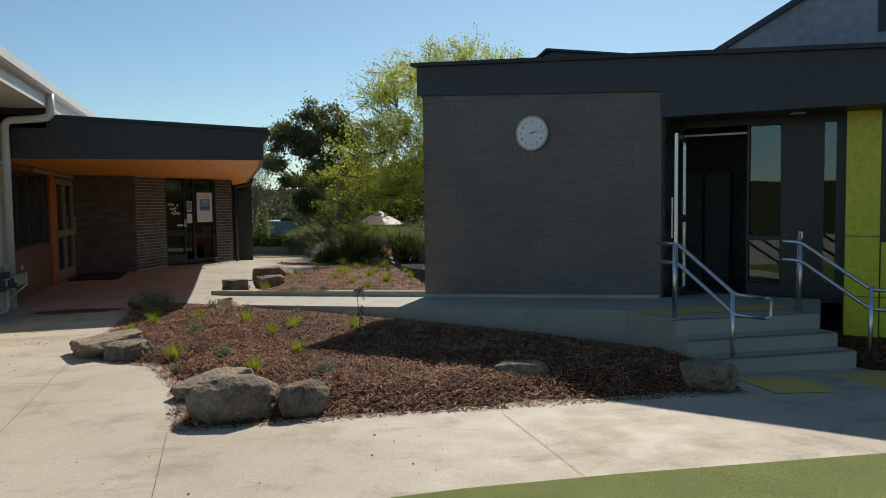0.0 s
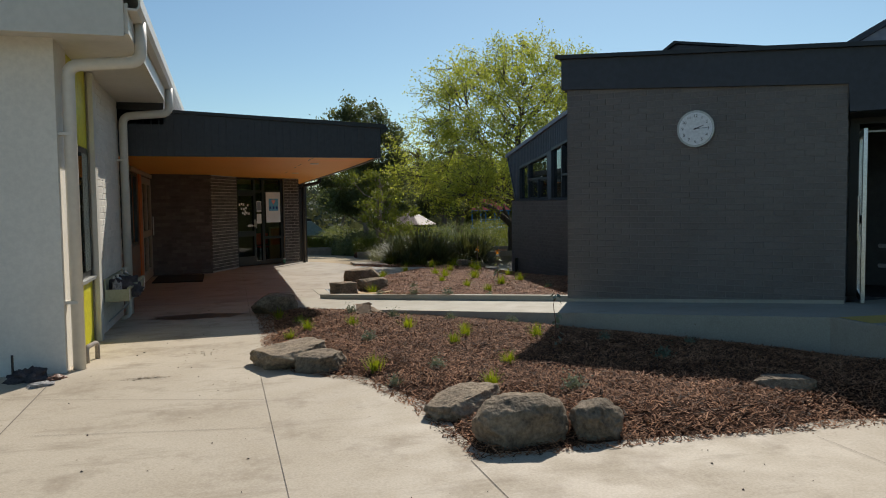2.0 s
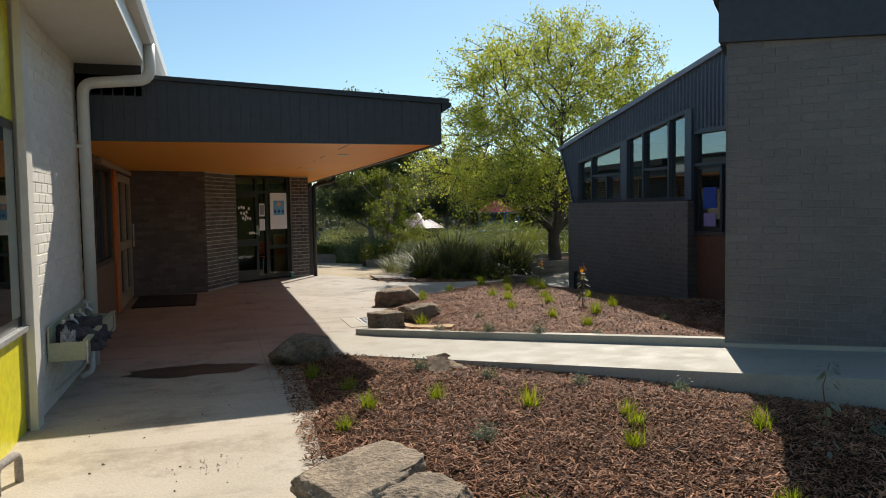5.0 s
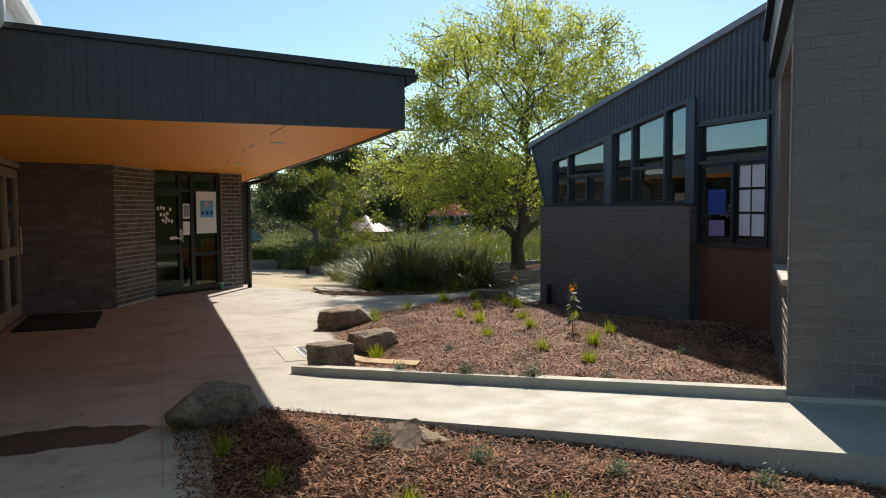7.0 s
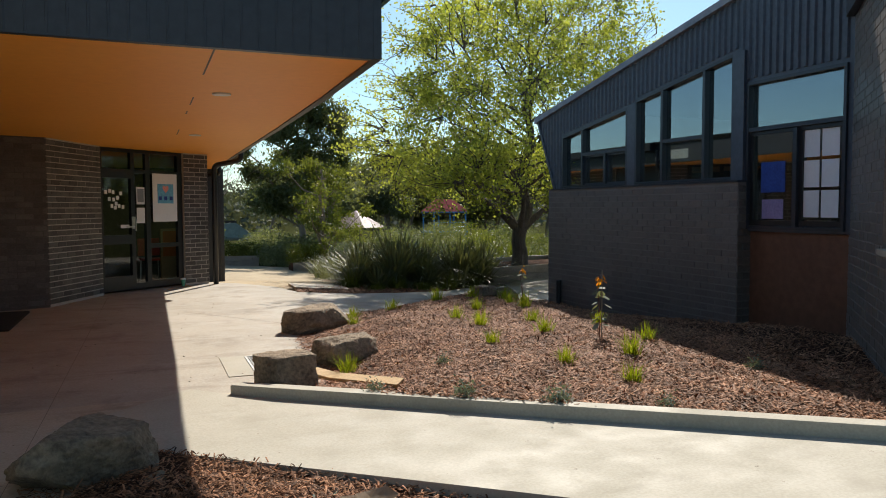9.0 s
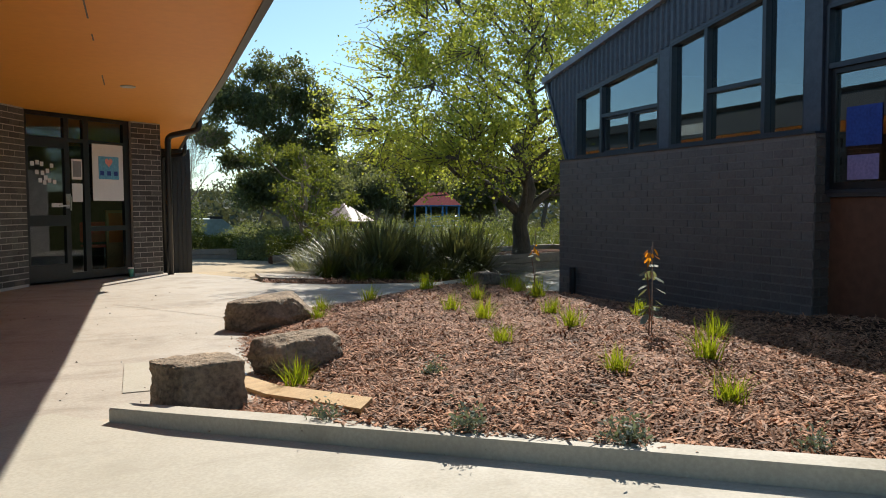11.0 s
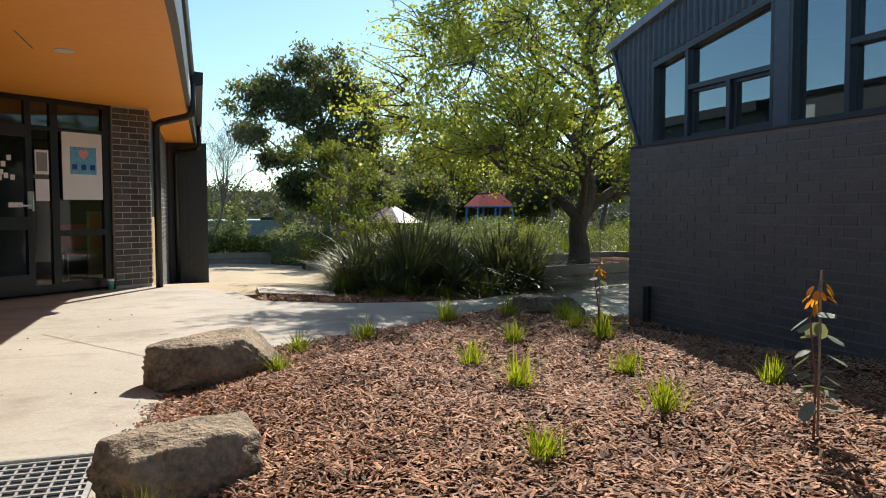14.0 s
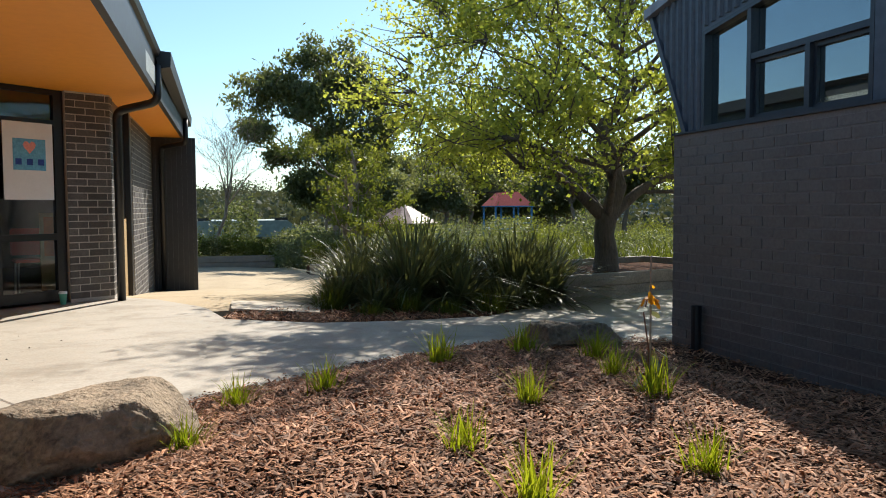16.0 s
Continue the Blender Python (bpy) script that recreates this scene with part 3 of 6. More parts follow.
def line_gap(x, y, line):
    best = 1e9
    for (xa, ya), (xb, yb) in zip(line, line[1:]):
        dx, dy = xb - xa, yb - ya
        t = max(0, min(1, ((x - xa) * dx + (y - ya) * dy) / (dx * dx + dy * dy)))
        best = min(best, math.hypot(x - xa - t * dx, y - ya - t * dy))
    return best


def bed1_z(x, y):
    g = line_gap(x, y, OPEN1)
    q = line_gap(x, y, [(4.45, 10.98), (1.0, 14.55), (-0.95, 16.55)])
    lo = ground_z(x, y)
    z = lo - 0.02 + 0.11 * smooth01(g / 0.7) + 0.03 * fbm(x, y, 2, 1.1) * min(1, g * 3) + 0.03 * smooth01((x - 1) / 2) * smooth01(g)
    return max(z - 0.10 * (1 - smooth01(q / 0.9)), min(z, lo + 0.008))   # hollow along the ramp


def bed2_z(x, y):
    g = line_gap(x, y, OPEN2)
    top = 0.035 + 0.03 * fbm(x, y, 7, 0.9) - 0.42 * smooth01((x - 3.4) / 2.2) * smooth01((y - 17) / 6) - 0.10 * smooth01((1.2 - x) / 1.4)
    lo = ground_z(x, y) - 0.02
    return lo + (max(top, lo + 0.06) - lo) * smooth01(g / 1.3)


def chips(name, poly, zfun, count, seed, parent, near, size, material, loose=0.026):
    """Loose bark slivers lying over the bed; near(x, y) sets how densely, size how long."""
    rng = random.Random(seed)
    xs, ys = [p[0] for p in poly], [p[1] for p in poly]
    vs, fs, n = [], [], 0
    while n < count:
        x, y = rng.uniform(min(xs), max(xs)), rng.uniform(min(ys), max(ys))
        if not inside(x, y, poly) or rng.random() > near(x, y):
            continue
        if edge_gap(x, y, poly) < 0.05 * rng.random():
            continue
        n += 1
        ln, w, h = size * rng.choice((0.009, 0.014, 0.02, 0.028, 0.04)) * rng.uniform(0.7, 1.3), size * rng.uniform(0.0045, 0.0105), size * rng.uniform(0.002, 0.006)
        a, tilt = rng.uniform(0, 6.283), rng.gauss(0, 15 * loose)
        c, s = math.cos(a), math.sin(a)
        z = zfun(x, y) + 0.006 + rng.uniform(0, loose)
        k = len(vs)
        for px, py, pz in ((-ln, -w * 0.7, 0), (-ln * 0.9, w * 0.7, 0), (ln, w * 0.5, 0), (ln * 0.92, -w * 0.6, 0), (-ln * 0.7, rng.uniform(-.5, .5) * w, 0.3 * h + 0.001), (ln * 0.75, rng.uniform(-.5, .5) * w, 0.3 * h + 0.001)):
            zz = z + pz + px * math.sin(tilt)
            vs.append((x + px * c - py * s, y + px * s + py * c, zz))
        fs += [(k, k + 4, k + 1), (k + 1, k + 4, k + 5, k + 2), (k + 2, k + 5, k + 3), (k + 3, k + 5, k + 4, k)]
    return tagged(raw(name, vs, fs, material, parent), kind="stuff")


bed1 = whole("garden_bed", sheet(BED1, bed1_z, 0.25, 0.2), M_MULCH, "low garden bed of red-brown bark mulch", "garden bed", kind="structure", smooth=True)
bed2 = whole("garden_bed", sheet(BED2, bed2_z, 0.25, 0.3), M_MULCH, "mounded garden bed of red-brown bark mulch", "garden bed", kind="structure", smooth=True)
chips("bark_chips", BED1, bed1_z, 80000, 4, bed1, lambda x, y: 1.0, 0.9, M_CHIP)
# thinned towards the wing wall: bare dark soil imitates the wall's shade
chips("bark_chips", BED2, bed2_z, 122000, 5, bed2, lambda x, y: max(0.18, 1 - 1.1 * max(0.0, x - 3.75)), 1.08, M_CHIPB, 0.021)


BED3 = [(1.40, 25.12), (2.35, 24.84), (3.25, 24.97), (4.35, 25.32), (5.44, 26.32), (6.2, 26.92), (6.0, 29.5), (3.0, 30.5), (2.6, 26.4), (1.5, 25.75)]


def bed3_z(x, y):
    return ground_z(x, y) - 0.015 + 0.02 * fbm(x, y, 4, 1.5)


bed3 = whole("garden_bed", sheet(BED3, bed3_z, 0.3, 0.2), M_MULCH, "strip of bark mulch under the strap-leaved bushes", "garden bed", kind="structure", smooth=True)
chips("bark_chips", BED3, bed3_z, 9000, 6, bed3, lambda x, y: 1.0 if y < 26.6 else 0.1, 1.3, M_CHIP)


BED4 = [(6.28, 9.82), (6.28, 9.2), (7.2, 8.5), (9.2, 7.0), (10.6, 7.5), (7.36, 10.66), (7.2, 10.8)]


def bed4_z(x, y):
    return ground_z(x, y) + 0.05 + 0.02 * fbm(x, y, 6, 1.2)


bed4 = whole("garden_bed", sheet(BED4, bed4_z, 0.3, 0.2), M_MULCH, "dark mulched strip between the steps and the yellow panels", "garden bed", kind="structure", smooth=True)
chips("bark_chips", BED4, bed4_z, 5000, 9, bed4, lambda x, y: 1.0, 1.0, M_CHIP)


# ---- clock building ----
building = thing("clock_building", "charcoal painted brick school building with a deep slate fascia", "building")
building.matrix_world = CB


def top_brick(u):
    return 3.252 - 0.065 * u


def top_roof(u):
    return 3.70 - 0.065 * u


bm = prism([(0, -0.5), (3.72, -0.5), (3.72, top_brick(3.72)), (0, top_brick(0))], "y", 0.012, 0.25)
wall = part("front_wall", bm, M_MORT_CH, building)
lay_bricks(wall, Matrix.Translation((0, 0.012, 0)), 3.72, 0.155, 3.30, M_BRICK_CH, M_BRICK_CHI, lambda x, z: x < 1.92, top=lambda u: top_brick(u), seed=3)
# side wall with a window; the outside faces -x
SIDE = 4.05
SKEW = Matrix.Rotation(radians(2.9), 4, "Z")   # this wall leans out of square
hole = (SIDE - 2.15, SIDE - 0.32, 1.0, 2.95)
bm = holed(0.0, SIDE - 0.012, -0.5, 3.28, [hole], 0.012, 0.25)
side = part("side_wall", bm, M_MORT_CH, building)
side.matrix_basis = SKEW @ pose(0, SIDE, 0, 0, 0, -90)
lay_bricks(side, Matrix.Translation((0, 0.012, 0)), SIDE - 0.002, 0.0, 3.26, M_BRICK_CH, M_BRICK_CHI, lambda x, z: x > SIDE - 1.2 and z < 1.6, holes=[hole], seed=8)
win = part("side_window", holed(hole[0], hole[1], hole[2], hole[3], [(hole[0] + 0.06, hole[0] + 0.88, 1.06, 2.89), (hole[0] + 0.95, hole[1] - 0.06, 1.06, 2.3), (hole[0] + 0.95, hole[1] - 0.06, 2.36, 2.89)], 0.12, 0.18), M_FRAME, building, "black aluminium window in an orange reveal")
win.matrix_basis = side.matrix_basis.copy()
pane = part("pane", box(hole[0] + 0.04, hole[1] - 0.04, 0.145, 0.151, 1.04, 2.91), M_GLASS_DK, win)
pane.visible_shadow = False
part("reveal", box(hole[1] - 0.012, hole[1] - 0.001, 0.02, 0.118, 1.0, 2.95), M_ORANGE_F, win, "orange painted reveal")
part("sill", box(hole[0], hole[1], -0.03, 0.13, 0.955, 1.004, bevel=0.006), M_KERB, win)
# fascia, capping, soffit
pts = [(-0.07, top_brick(-0.07)), (3.72, top_brick(3.72)), (3.74, 2.665), (11.5, 2.64), (11.5, top_roof(11.5)), (-0.07, top_roof(-0.07))]
part("fascia", prism(pts, "y", -0.05, 0.10), M_FASCIA_CB, building, "flat slate blue fascia panel")
part("side_fascia", box(-0.07, 0.10, 0.108, 4.0, 3.24, 3.70), M_FASCIA_CB, building).matrix_basis = SKEW
cap = prism([(-0.14, top_roof(-0.14)), (11.6, top_roof(11.6)), (11.6, top_roof(11.6) + 0.055), (-0.14, top_roof(-0.14) + 0.055)], "y", -0.12, 0.12)
part("capping", cap, M_CAP, building, "black metal capping")
part("side_capping", box(-0.14, 0.12, 0.13, 4.0, 3.705, 3.76), M_CAP, building).matrix_basis = SKEW
part("roof", prism([(-0.05, top_roof(0) + 0.0), (11.5, top_roof(11.5) + 0.0), (11.5, 2.85), (-0.05, 3.3)], "y", 0.125, 7.5), M_GREYROOF, building, "pale grey metal roof")
part("entry_soffit", box(3.74, 11.5, 0.102, 0.95, 2.66, 2.70), M_FASCIA, building)
part("soffit_light", tube([(5.35, 0.4, 2.655), (5.35, 0.4, 2.64)], 0.09, 20), M_WTRIM, building, "round recessed soffit light")
# entry recess
part("return_wall", box(3.50, 3.718, 0.252, 0.95, -0.5, 3.0), M_BRICK_VD, building)
for k in range(27):
    z = 0.245 + k * 0.086
    ob = new("brick", brick_mesh(M_BRICK_VD))
    ob.parent = building
    ob.matrix_basis = pose(3.722, 0.25 + (0.11 if k % 2 else 0.0), z + 0.038, 0, 0, 90) @ Matrix.Diagonal((0.22, 1, 1, 1))
DW = 0.86
part("door_wall", holed(3.73, 6.55, 0.24, 2.66, [(3.84, 4.69, 0.24, 2.58), (4.72, 5.12, 0.40, 2.57), (5.64, 5.78, 0.45, 2.56)], DW, DW + 0.10), M_FRAME, building, "black aluminium door surround")
dglass = part("sidelight", box(4.73, 5.11, DW + 0.04, DW + 0.046, 0.41, 2.56), M_GLASS_RF, building, "tall mirroring sidelight")
dglass.visible_shadow = False
part("slim_window", box(5.63, 5.79, DW + 0.04, DW + 0.046, 0.44, 2.57), M_GLASS_RF, building, "slim dark window").visible_shadow = False
part("sidelight_rail", box(4.70, 5.14, DW - 0.02, DW + 0.0, 1.0, 1.06), M_FRAME, building)
part("transom", box(3.84, 4.69, DW - 0.012, DW - 0.002, 2.46, 2.485), M_GALV, building, "steel door closer track")
leaf = part("door", holed(0.0, 0.84, 0.0, 2.2, [(0.07, 0.77, 0.09, 1.0), (0.07, 0.77, 1.1, 2.12)], -0.022, 0.022), M_STEEL, building, "aluminium framed door held wide open")
leaf.matrix_basis = pose(3.86, DW - 0.01, 0.25, 0, 0, -86)
lg = part("pane", box(0.06, 0.78, -0.003, 0.003, 0.08, 2.13), M_GLASS, leaf)
lg.visible_shadow = False
part("handle", tube([(0.76, -0.06, 0.8), (0.76, -0.06, 1.35)], 0.015, 12), M_STEEL, leaf, "steel pull handle")
for z in (0.86, 1.29):
    part("handle_post", tube([(0.76, -0.06, z), (0.76, -0.02, z)], 0.009, 8), M_STEEL, leaf)
part("door_handle", box(5.35, 5.4, DW - 0.05, DW - 0.01, 1.02, 1.12), M_STEEL, building)
# wall of yellow panels and dark windows beside the door
for ua, ub, za, zb in ((5.90, 6.29, -0.2, 0.30), (5.90, 6.29, 0.31, 1.07), (5.90, 6.29, 1.08, 2.655), (6.30, 7.4, -0.2, 0.30), (6.30, 7.4, 0.31, 1.0), (7.41, 8.4, 0.31, 1.0), (7.41, 8.4, -0.2, 0.3)):
    part("panel", box(ua + 0.003, ub - 0.003, 0.60, 0.63, za, zb, bevel=0.002), M_YELLOW, building, "yellow-green facade panel")
part("panel_backing", box(5.88, 11.5, 0.632, 0.855, -0.3, 2.66), M_FRAME, building)
wf = part("facade_window", holed(6.30, 8.4, 1.01, 2.655, [(6.36, 7.3, 1.07, 2.6), (7.36, 8.34, 1.07, 2.6)], 0.585, 0.63), M_FRAME, building, "black framed dark window")
for a in (6.36, 7.36):
    part("pane", box(a, a + 0.96, 0.605, 0.612, 1.06, 2.61), M_GLASS_DK, wf).visible_shadow = False
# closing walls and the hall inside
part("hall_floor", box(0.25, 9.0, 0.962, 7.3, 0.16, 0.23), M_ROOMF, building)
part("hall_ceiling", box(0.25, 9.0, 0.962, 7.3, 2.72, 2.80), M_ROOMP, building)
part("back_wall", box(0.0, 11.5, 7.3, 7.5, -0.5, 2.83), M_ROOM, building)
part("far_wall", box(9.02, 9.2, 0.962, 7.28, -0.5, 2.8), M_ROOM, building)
part("added_inner_wall", box(5.25, 5.35, 0.97, 7.28, 0.235, 2.71), M_ROOMP, building)
# added, unseen wall close behind the door, so daylight bounces in the hall
part("added_inner_wall", box(0.26, 5.24, 3.1, 3.2, 0.235, 2.71), M_ROOMP, building)
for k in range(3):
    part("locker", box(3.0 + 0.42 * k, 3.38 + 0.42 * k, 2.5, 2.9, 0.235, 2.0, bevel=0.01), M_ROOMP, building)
part("baseboard", slab_along([0.004, 1.2, 2.4, 3.715], -0.03, 0.008, lambda u: ramp_z(u) + 0.045, -0.3), M_KERB, building)

# upper storeys seen above the roof
upper = thing("upper_block", "pale grey clad upper block behind the roof", "building")
upper.matrix_world = CB
part("wall", prism([(3.7, 2.8), (3.7, 4.42), (8.3, 6.9), (14, 6.9), (14, 2.8)], "y", 5.02, 8.0), M_GREYROOF, upper, "pale grey sheet cladding")
part("roof", prism([(3.5, 4.40), (8.3, 7.02), (14.2, 7.02), (14.2, 6.92), (8.35, 6.92), (3.55, 4.32)], "y", 4.9, 8.2), M_FASCIA_CB, upper)
part("window", box(6.25, 7.6, 5.0, 5.018, 4.45, 5.2), M_FRAME, upper)
lantern = thing("roof_lantern", "low dark metal roof box above the clock building", "roof")
lantern.matrix_world = CB
part("wall", prism([(0.65, 3.2), (0.72, 4.24), (0.92, 4.37), (2.45, 4.11), (2.45, 3.2)], "y", 3.1, 4.6), M_FASCIA_CB, lantern)
part("roof", prism([(0.62, 4.22), (0.90, 4.42), (2.55, 4.14), (2.55, 4.10), (0.92, 4.375), (0.70, 4.235)], "y", 3.0, 4.7), M_CAP, lantern)

# wall clock
clock = thing("wall_clock", "round white wall clock showing quarter past two", "clock")
clock.matrix_world = CB @ pose(1.875, -0.012, 2.56)


def disc(r, y0, y1, sides=48, bm=None):
    return tube([(0, y0, 0), (0, y1, 0)], r, sides, bm)


bm = disc(0.25, 0.02, -0.045)
bmesh.ops.bevel(bm, geom=[e for e in bm.edges if abs(e.verts[0].co.y - e.verts[1].co.y) < 1e-4 and e.verts[0].co.y < -0.04], offset=0.012, segments=3, affect='EDGES')
part("case", bm, M_GALV, clock, "thin silver rim")
part("face", disc(0.222, -0.045, -0.049), M_CLOCKF, clock)
for hour in range(1, 13):
    fc = bpy.data.curves.new("numeral", 'FONT')
    fc.body, fc.size, fc.align_x, fc.align_y, fc.extrude = str(hour), 0.058, 'CENTER', 'CENTER', 0.0005
    tmp = bpy.data.objects.new("numeral_text", fc)
    me = bpy.data.meshes.new_from_object(tmp)
    bpy.data.objects.remove(tmp)
    bpy.data.curves.remove(fc)
    me.name = "numeral"
    me.materials.append(M_FRAME)
    ob = new("numeral", me)
    ob.parent = clock
    a = math.radians(90 - 30 * hour)
    ob.matrix_basis = pose(0.172 * math.cos(a), -0.0505, 0.172 * math.sin(a), 90, 0, 0)
for name, length, width, deg in (("hour_hand", 0.115, 0.013, 90 - 67.5), ("minute_hand", 0.165, 0.009, 90 - 87)):
    bm = prism([(-0.025, -width / 2), (length, -width / 4), (length, width / 4), (-0.025, width / 2)], "y", -0.053, -0.051 if name == "hour_hand" else -0.0525)
    part(name, bm, M_FRAME, clock).matrix_basis = pose(0, -0.002 if name == "minute_hand" else 0, 0, 0, -deg, 0)
part("hub", disc(0.011, -0.05, -0.058, 16), M_FRAME, clock)


# handrails by the steps
def handrail(points, posts, label):
    rail = thing("handrail", label, "handrail", group="stair handrails")
    for dz in (0.0, -0.21):
        pts = [Vector(p) + Vector((0, 0, dz)) for p in points]
        part("rail", tube(pts, 0.0215, 12, bend=0.07), M_STEEL, rail, smooth=True)
    end = Vector(points[-1])
    part("end_loop", tube([end - Vector((0.02, 0, 0)), end + Vector((0.07, 0, 0)), end + Vector((0.07, 0, -0.21)), end + Vector((-0.02, 0, -0.21))], 0.0215, 12, bend=0.06), M_STEEL, rail, smooth=True)
    for x, y, z0, z1 in posts:
        part("post", tube([(x, y, z0), (x, y, z1)], 0.024, 14), M_STEEL, rail, smooth=True)
        part("base_flange", tube([(x, y, z0), (x, y, z0 + 0.012)], 0.05, 18), M_STEEL, rail)
    return rail


handrail([(4.50, 10.42, 1.07), (4.56, 10.12, 1.07), (4.80, 9.46, 0.57), (5.16, 9.44, 0.52)], [(4.52, 10.12, 0.236, 1.06), (4.77, 9.46, -0.25, 0.60)], "brushed stainless steel double handrail on the steps")
handrail([(5.93, 10.1, 1.07), (6.08, 9.98, 1.06), (6.40, 9.30, 0.57), (7.1, 9.0, 0.53)], [(6.08, 9.98, 0.236, 1.06), (6.40, 9.30, -0.31, 0.60), (6.3, 10.25, 0.236, 1.15)], "brushed stainless steel double handrail across the steps")


# ---- gable wing ----
wing = thing("gable_wing", "charcoal brick wing with dark blue ribbed gable cladding", "building")
WX = 5.40


def gable_top(y):
    return 2.87 + (23.86 - y) * 0.197


WIN_A, WIN_B, WIN_C = (21.13, 22.97), (18.985, 20.94), (17.42, 18.78)


def head_a(y):
    return 2.53 + (22.97 - y) * 0.145


def head_b(y):
    return 2.87 + (20.94 - y) * 0.155


def open_span(y):
    """The window opening at y on the wing wall: its lower and upper edge, or nothing."""
    if WIN_A[0] < y < WIN_A[1]:
        return 1.665, head_a(y)
    if WIN_B[0] < y < WIN_B[1]:
        return 1.665, head_b(y)
    if WIN_C[0] < y < WIN_C[1]:
        return 1.08, 2.79
    return None


def clad_panel(outline):
    part("clad_panel", prism(outline, "x", 5.56, 5.70), M_NAVY, wing)


brk = [17.05, *WIN_C, *WIN_B, *WIN_A, 23.2, 23.78]
for a, b in zip(brk, brk[1:]):
    mid = (a + b) / 2
    op = open_span(mid)
    low = 1.05 if mid < 18.85 else 1.63
    if a >= 23.19:
        clad_panel([(a, 1.63), (a, gable_top(a)), (b, gable_top(b))])
    elif op:
        clad_panel([(a, low), (b, low), (b, op[0]), (a, op[0])])
        ha, hb = open_span(a + 1e-4)[1], open_span(b - 1e-4)[1]
        clad_panel([(a, ha), (b, hb), (b, gable_top(b)), (a, gable_top(a))])
    else:
        clad_panel([(a, low), (b, low), (b, gable_top(b)), (a, gable_top(a))])
# standing ribs of the sheet
y, pitch = 17.12, 0.102
while y < 23.72:
    op = open_span(y + 0.02) or open_span(y + 0.045)
    lo, hi = (1.05 if y < 18.85 else 1.63), gable_top(y + 0.04)
    if y > 23.2:
        lo = 1.63 + (y - 23.2) / 0.58 * 1.25
    if op:
        lo = op[1] + 0.05
    elif abs(y - 21.04) < 0.14 or abs(y - 18.9) < 0.16:
        lo = max(head_a(21.19), 2.8) + 0.06 if y > 20 else 3.19
    if hi - lo > 0.03:
        part("rib", prism([(5.562, y - 0.008), (5.562, y + 0.05), (5.536, y + 0.034), (5.536, y + 0.008)], "z", lo, hi), M_NAVY, wing)
    y += pitch
part("barge_capping", prism([(17.2, gable_top(17.2) - 0.03), (23.86, gable_top(23.86) - 0.03), (23.86, gable_top(23.86) + 0.06), (17.2, gable_top(17.2) + 0.06)], "x", 5.48, 5.72), M_GREYROOF, wing, "pale blue-grey ridge flashing")
part("edge_flashing", prism([(23.17, 1.63), (23.23, 1.63), (23.84, 2.87), (23.78, 2.87)], "x", 5.52, 5.72), M_NAVY, wing)
# brick band below the windows
bm = prism([(18.76, -1.0), (23.2, -1.0), (23.2, 1.63), (18.76, 1.63)], "x", WX + 0.012, 5.72)
band = part("brick_wall", bm, M_MORT_CH, wing)
lay_bricks(band, pose(WX + 0.012, 23.2, -0.55, 0, 0, -90), 4.44, 0.0, 2.19, M_BRICK_CH, M_BRICK_CHI, lambda x, z: x < 2.9, seed=12)
lay_bricks(band, pose(5.72, 18.748, -0.55, 0, 0, 180) @ Matrix.Translation((0, 0, 0)), 0.31, 0.0, 2.19, M_BRICK_CH, M_BRICK_CHI, lambda x, z: False, seed=13)
part("ledge", box(WX - 0.012, 5.56, 18.75, 23.21, 1.631, 1.650), M_FRAMEB, wing)
part("lower_panel", box(5.60, 5.70, 17.0, 18.759, -0.5, 1.045), M_RUST, wing, "brown-red flat panel below the window")


def sloped_window(name, span, zlow, head, mullions, transoms, label, w=0.035):
    """A deep window with a raked head; mullions (y, z from, z to) and transoms (y from, y to, z)."""
    a, b = span
    bm = bmesh.new()
    outer = [(a, zlow), (b, zlow), (b, head(b)), (a, head(a))]
    inner = [(a + w, zlow + w), (b - w, zlow + w), (b - w, head(b - w) - w), (a + w, head(a + w) - w)]
    ring = [[bm.verts.new((x, y, z)) for y, z in loop] for loop in (outer, inner) for x in (5.53, 5.63)]
    for p, q in ((0, 2), (2, 3), (3, 1), (1, 0)):
        for i in range(4):
            bm.faces.new((ring[p][i], ring[p][(i + 1) % 4], ring[q][(i + 1) % 4], ring[q][i]))
    win = part(name, bm, M_FRAMEB, wing, label)
    for y, za, zb in mullions:
        zb = head(y) - w if zb is None else zb
        part("mullion", box(5.535, 5.625, y - 0.024, y + 0.024, za, zb), M_FRAMEB, win)
    for ya, yb, z in transoms:
        part("transom", box(5.538, 5.622, ya, yb, z - 0.024, z + 0.024), M_FRAMEB, win)
    g = part("pane", prism([(a + 0.02, zlow + 0.02), (b - 0.02, zlow + 0.02), (b - 0.02, head(b) - 0.02), (a + 0.02, head(a) - 0.02)], "x", 5.606, 5.612), M_GLASS_DK, win)
    g.visible_shadow = False
    return win


wa = sloped_window("raked_window", WIN_A, 1.665, head_a, [(22.36, 1.70, None), (21.72, 1.70, 2.17)], [(21.165, 22.336, 2.195)], "dark blue framed window with raked head")
for ya, yb in ((21.746, 22.334), (21.167, 21.694)):
    part("sash", holed(ya, yb, 1.702, 2.170, [(ya + 0.024, yb - 0.024, 1.728, 2.140)], 0, 0.03), M_FRAMEB, wa).matrix_basis = Matrix(((0, -1, 0, 5.604), (1, 0, 0, 0), (0, 0, 1, 0), (0, 0, 0, 1)))
wb = sloped_window("raked_window", WIN_B, 1.665, head_b, [(20.345, 1.70, None), (19.515, 1.70, None)], [(19.54, 20.32, 2.235)], "tall dark blue framed window with raked head")
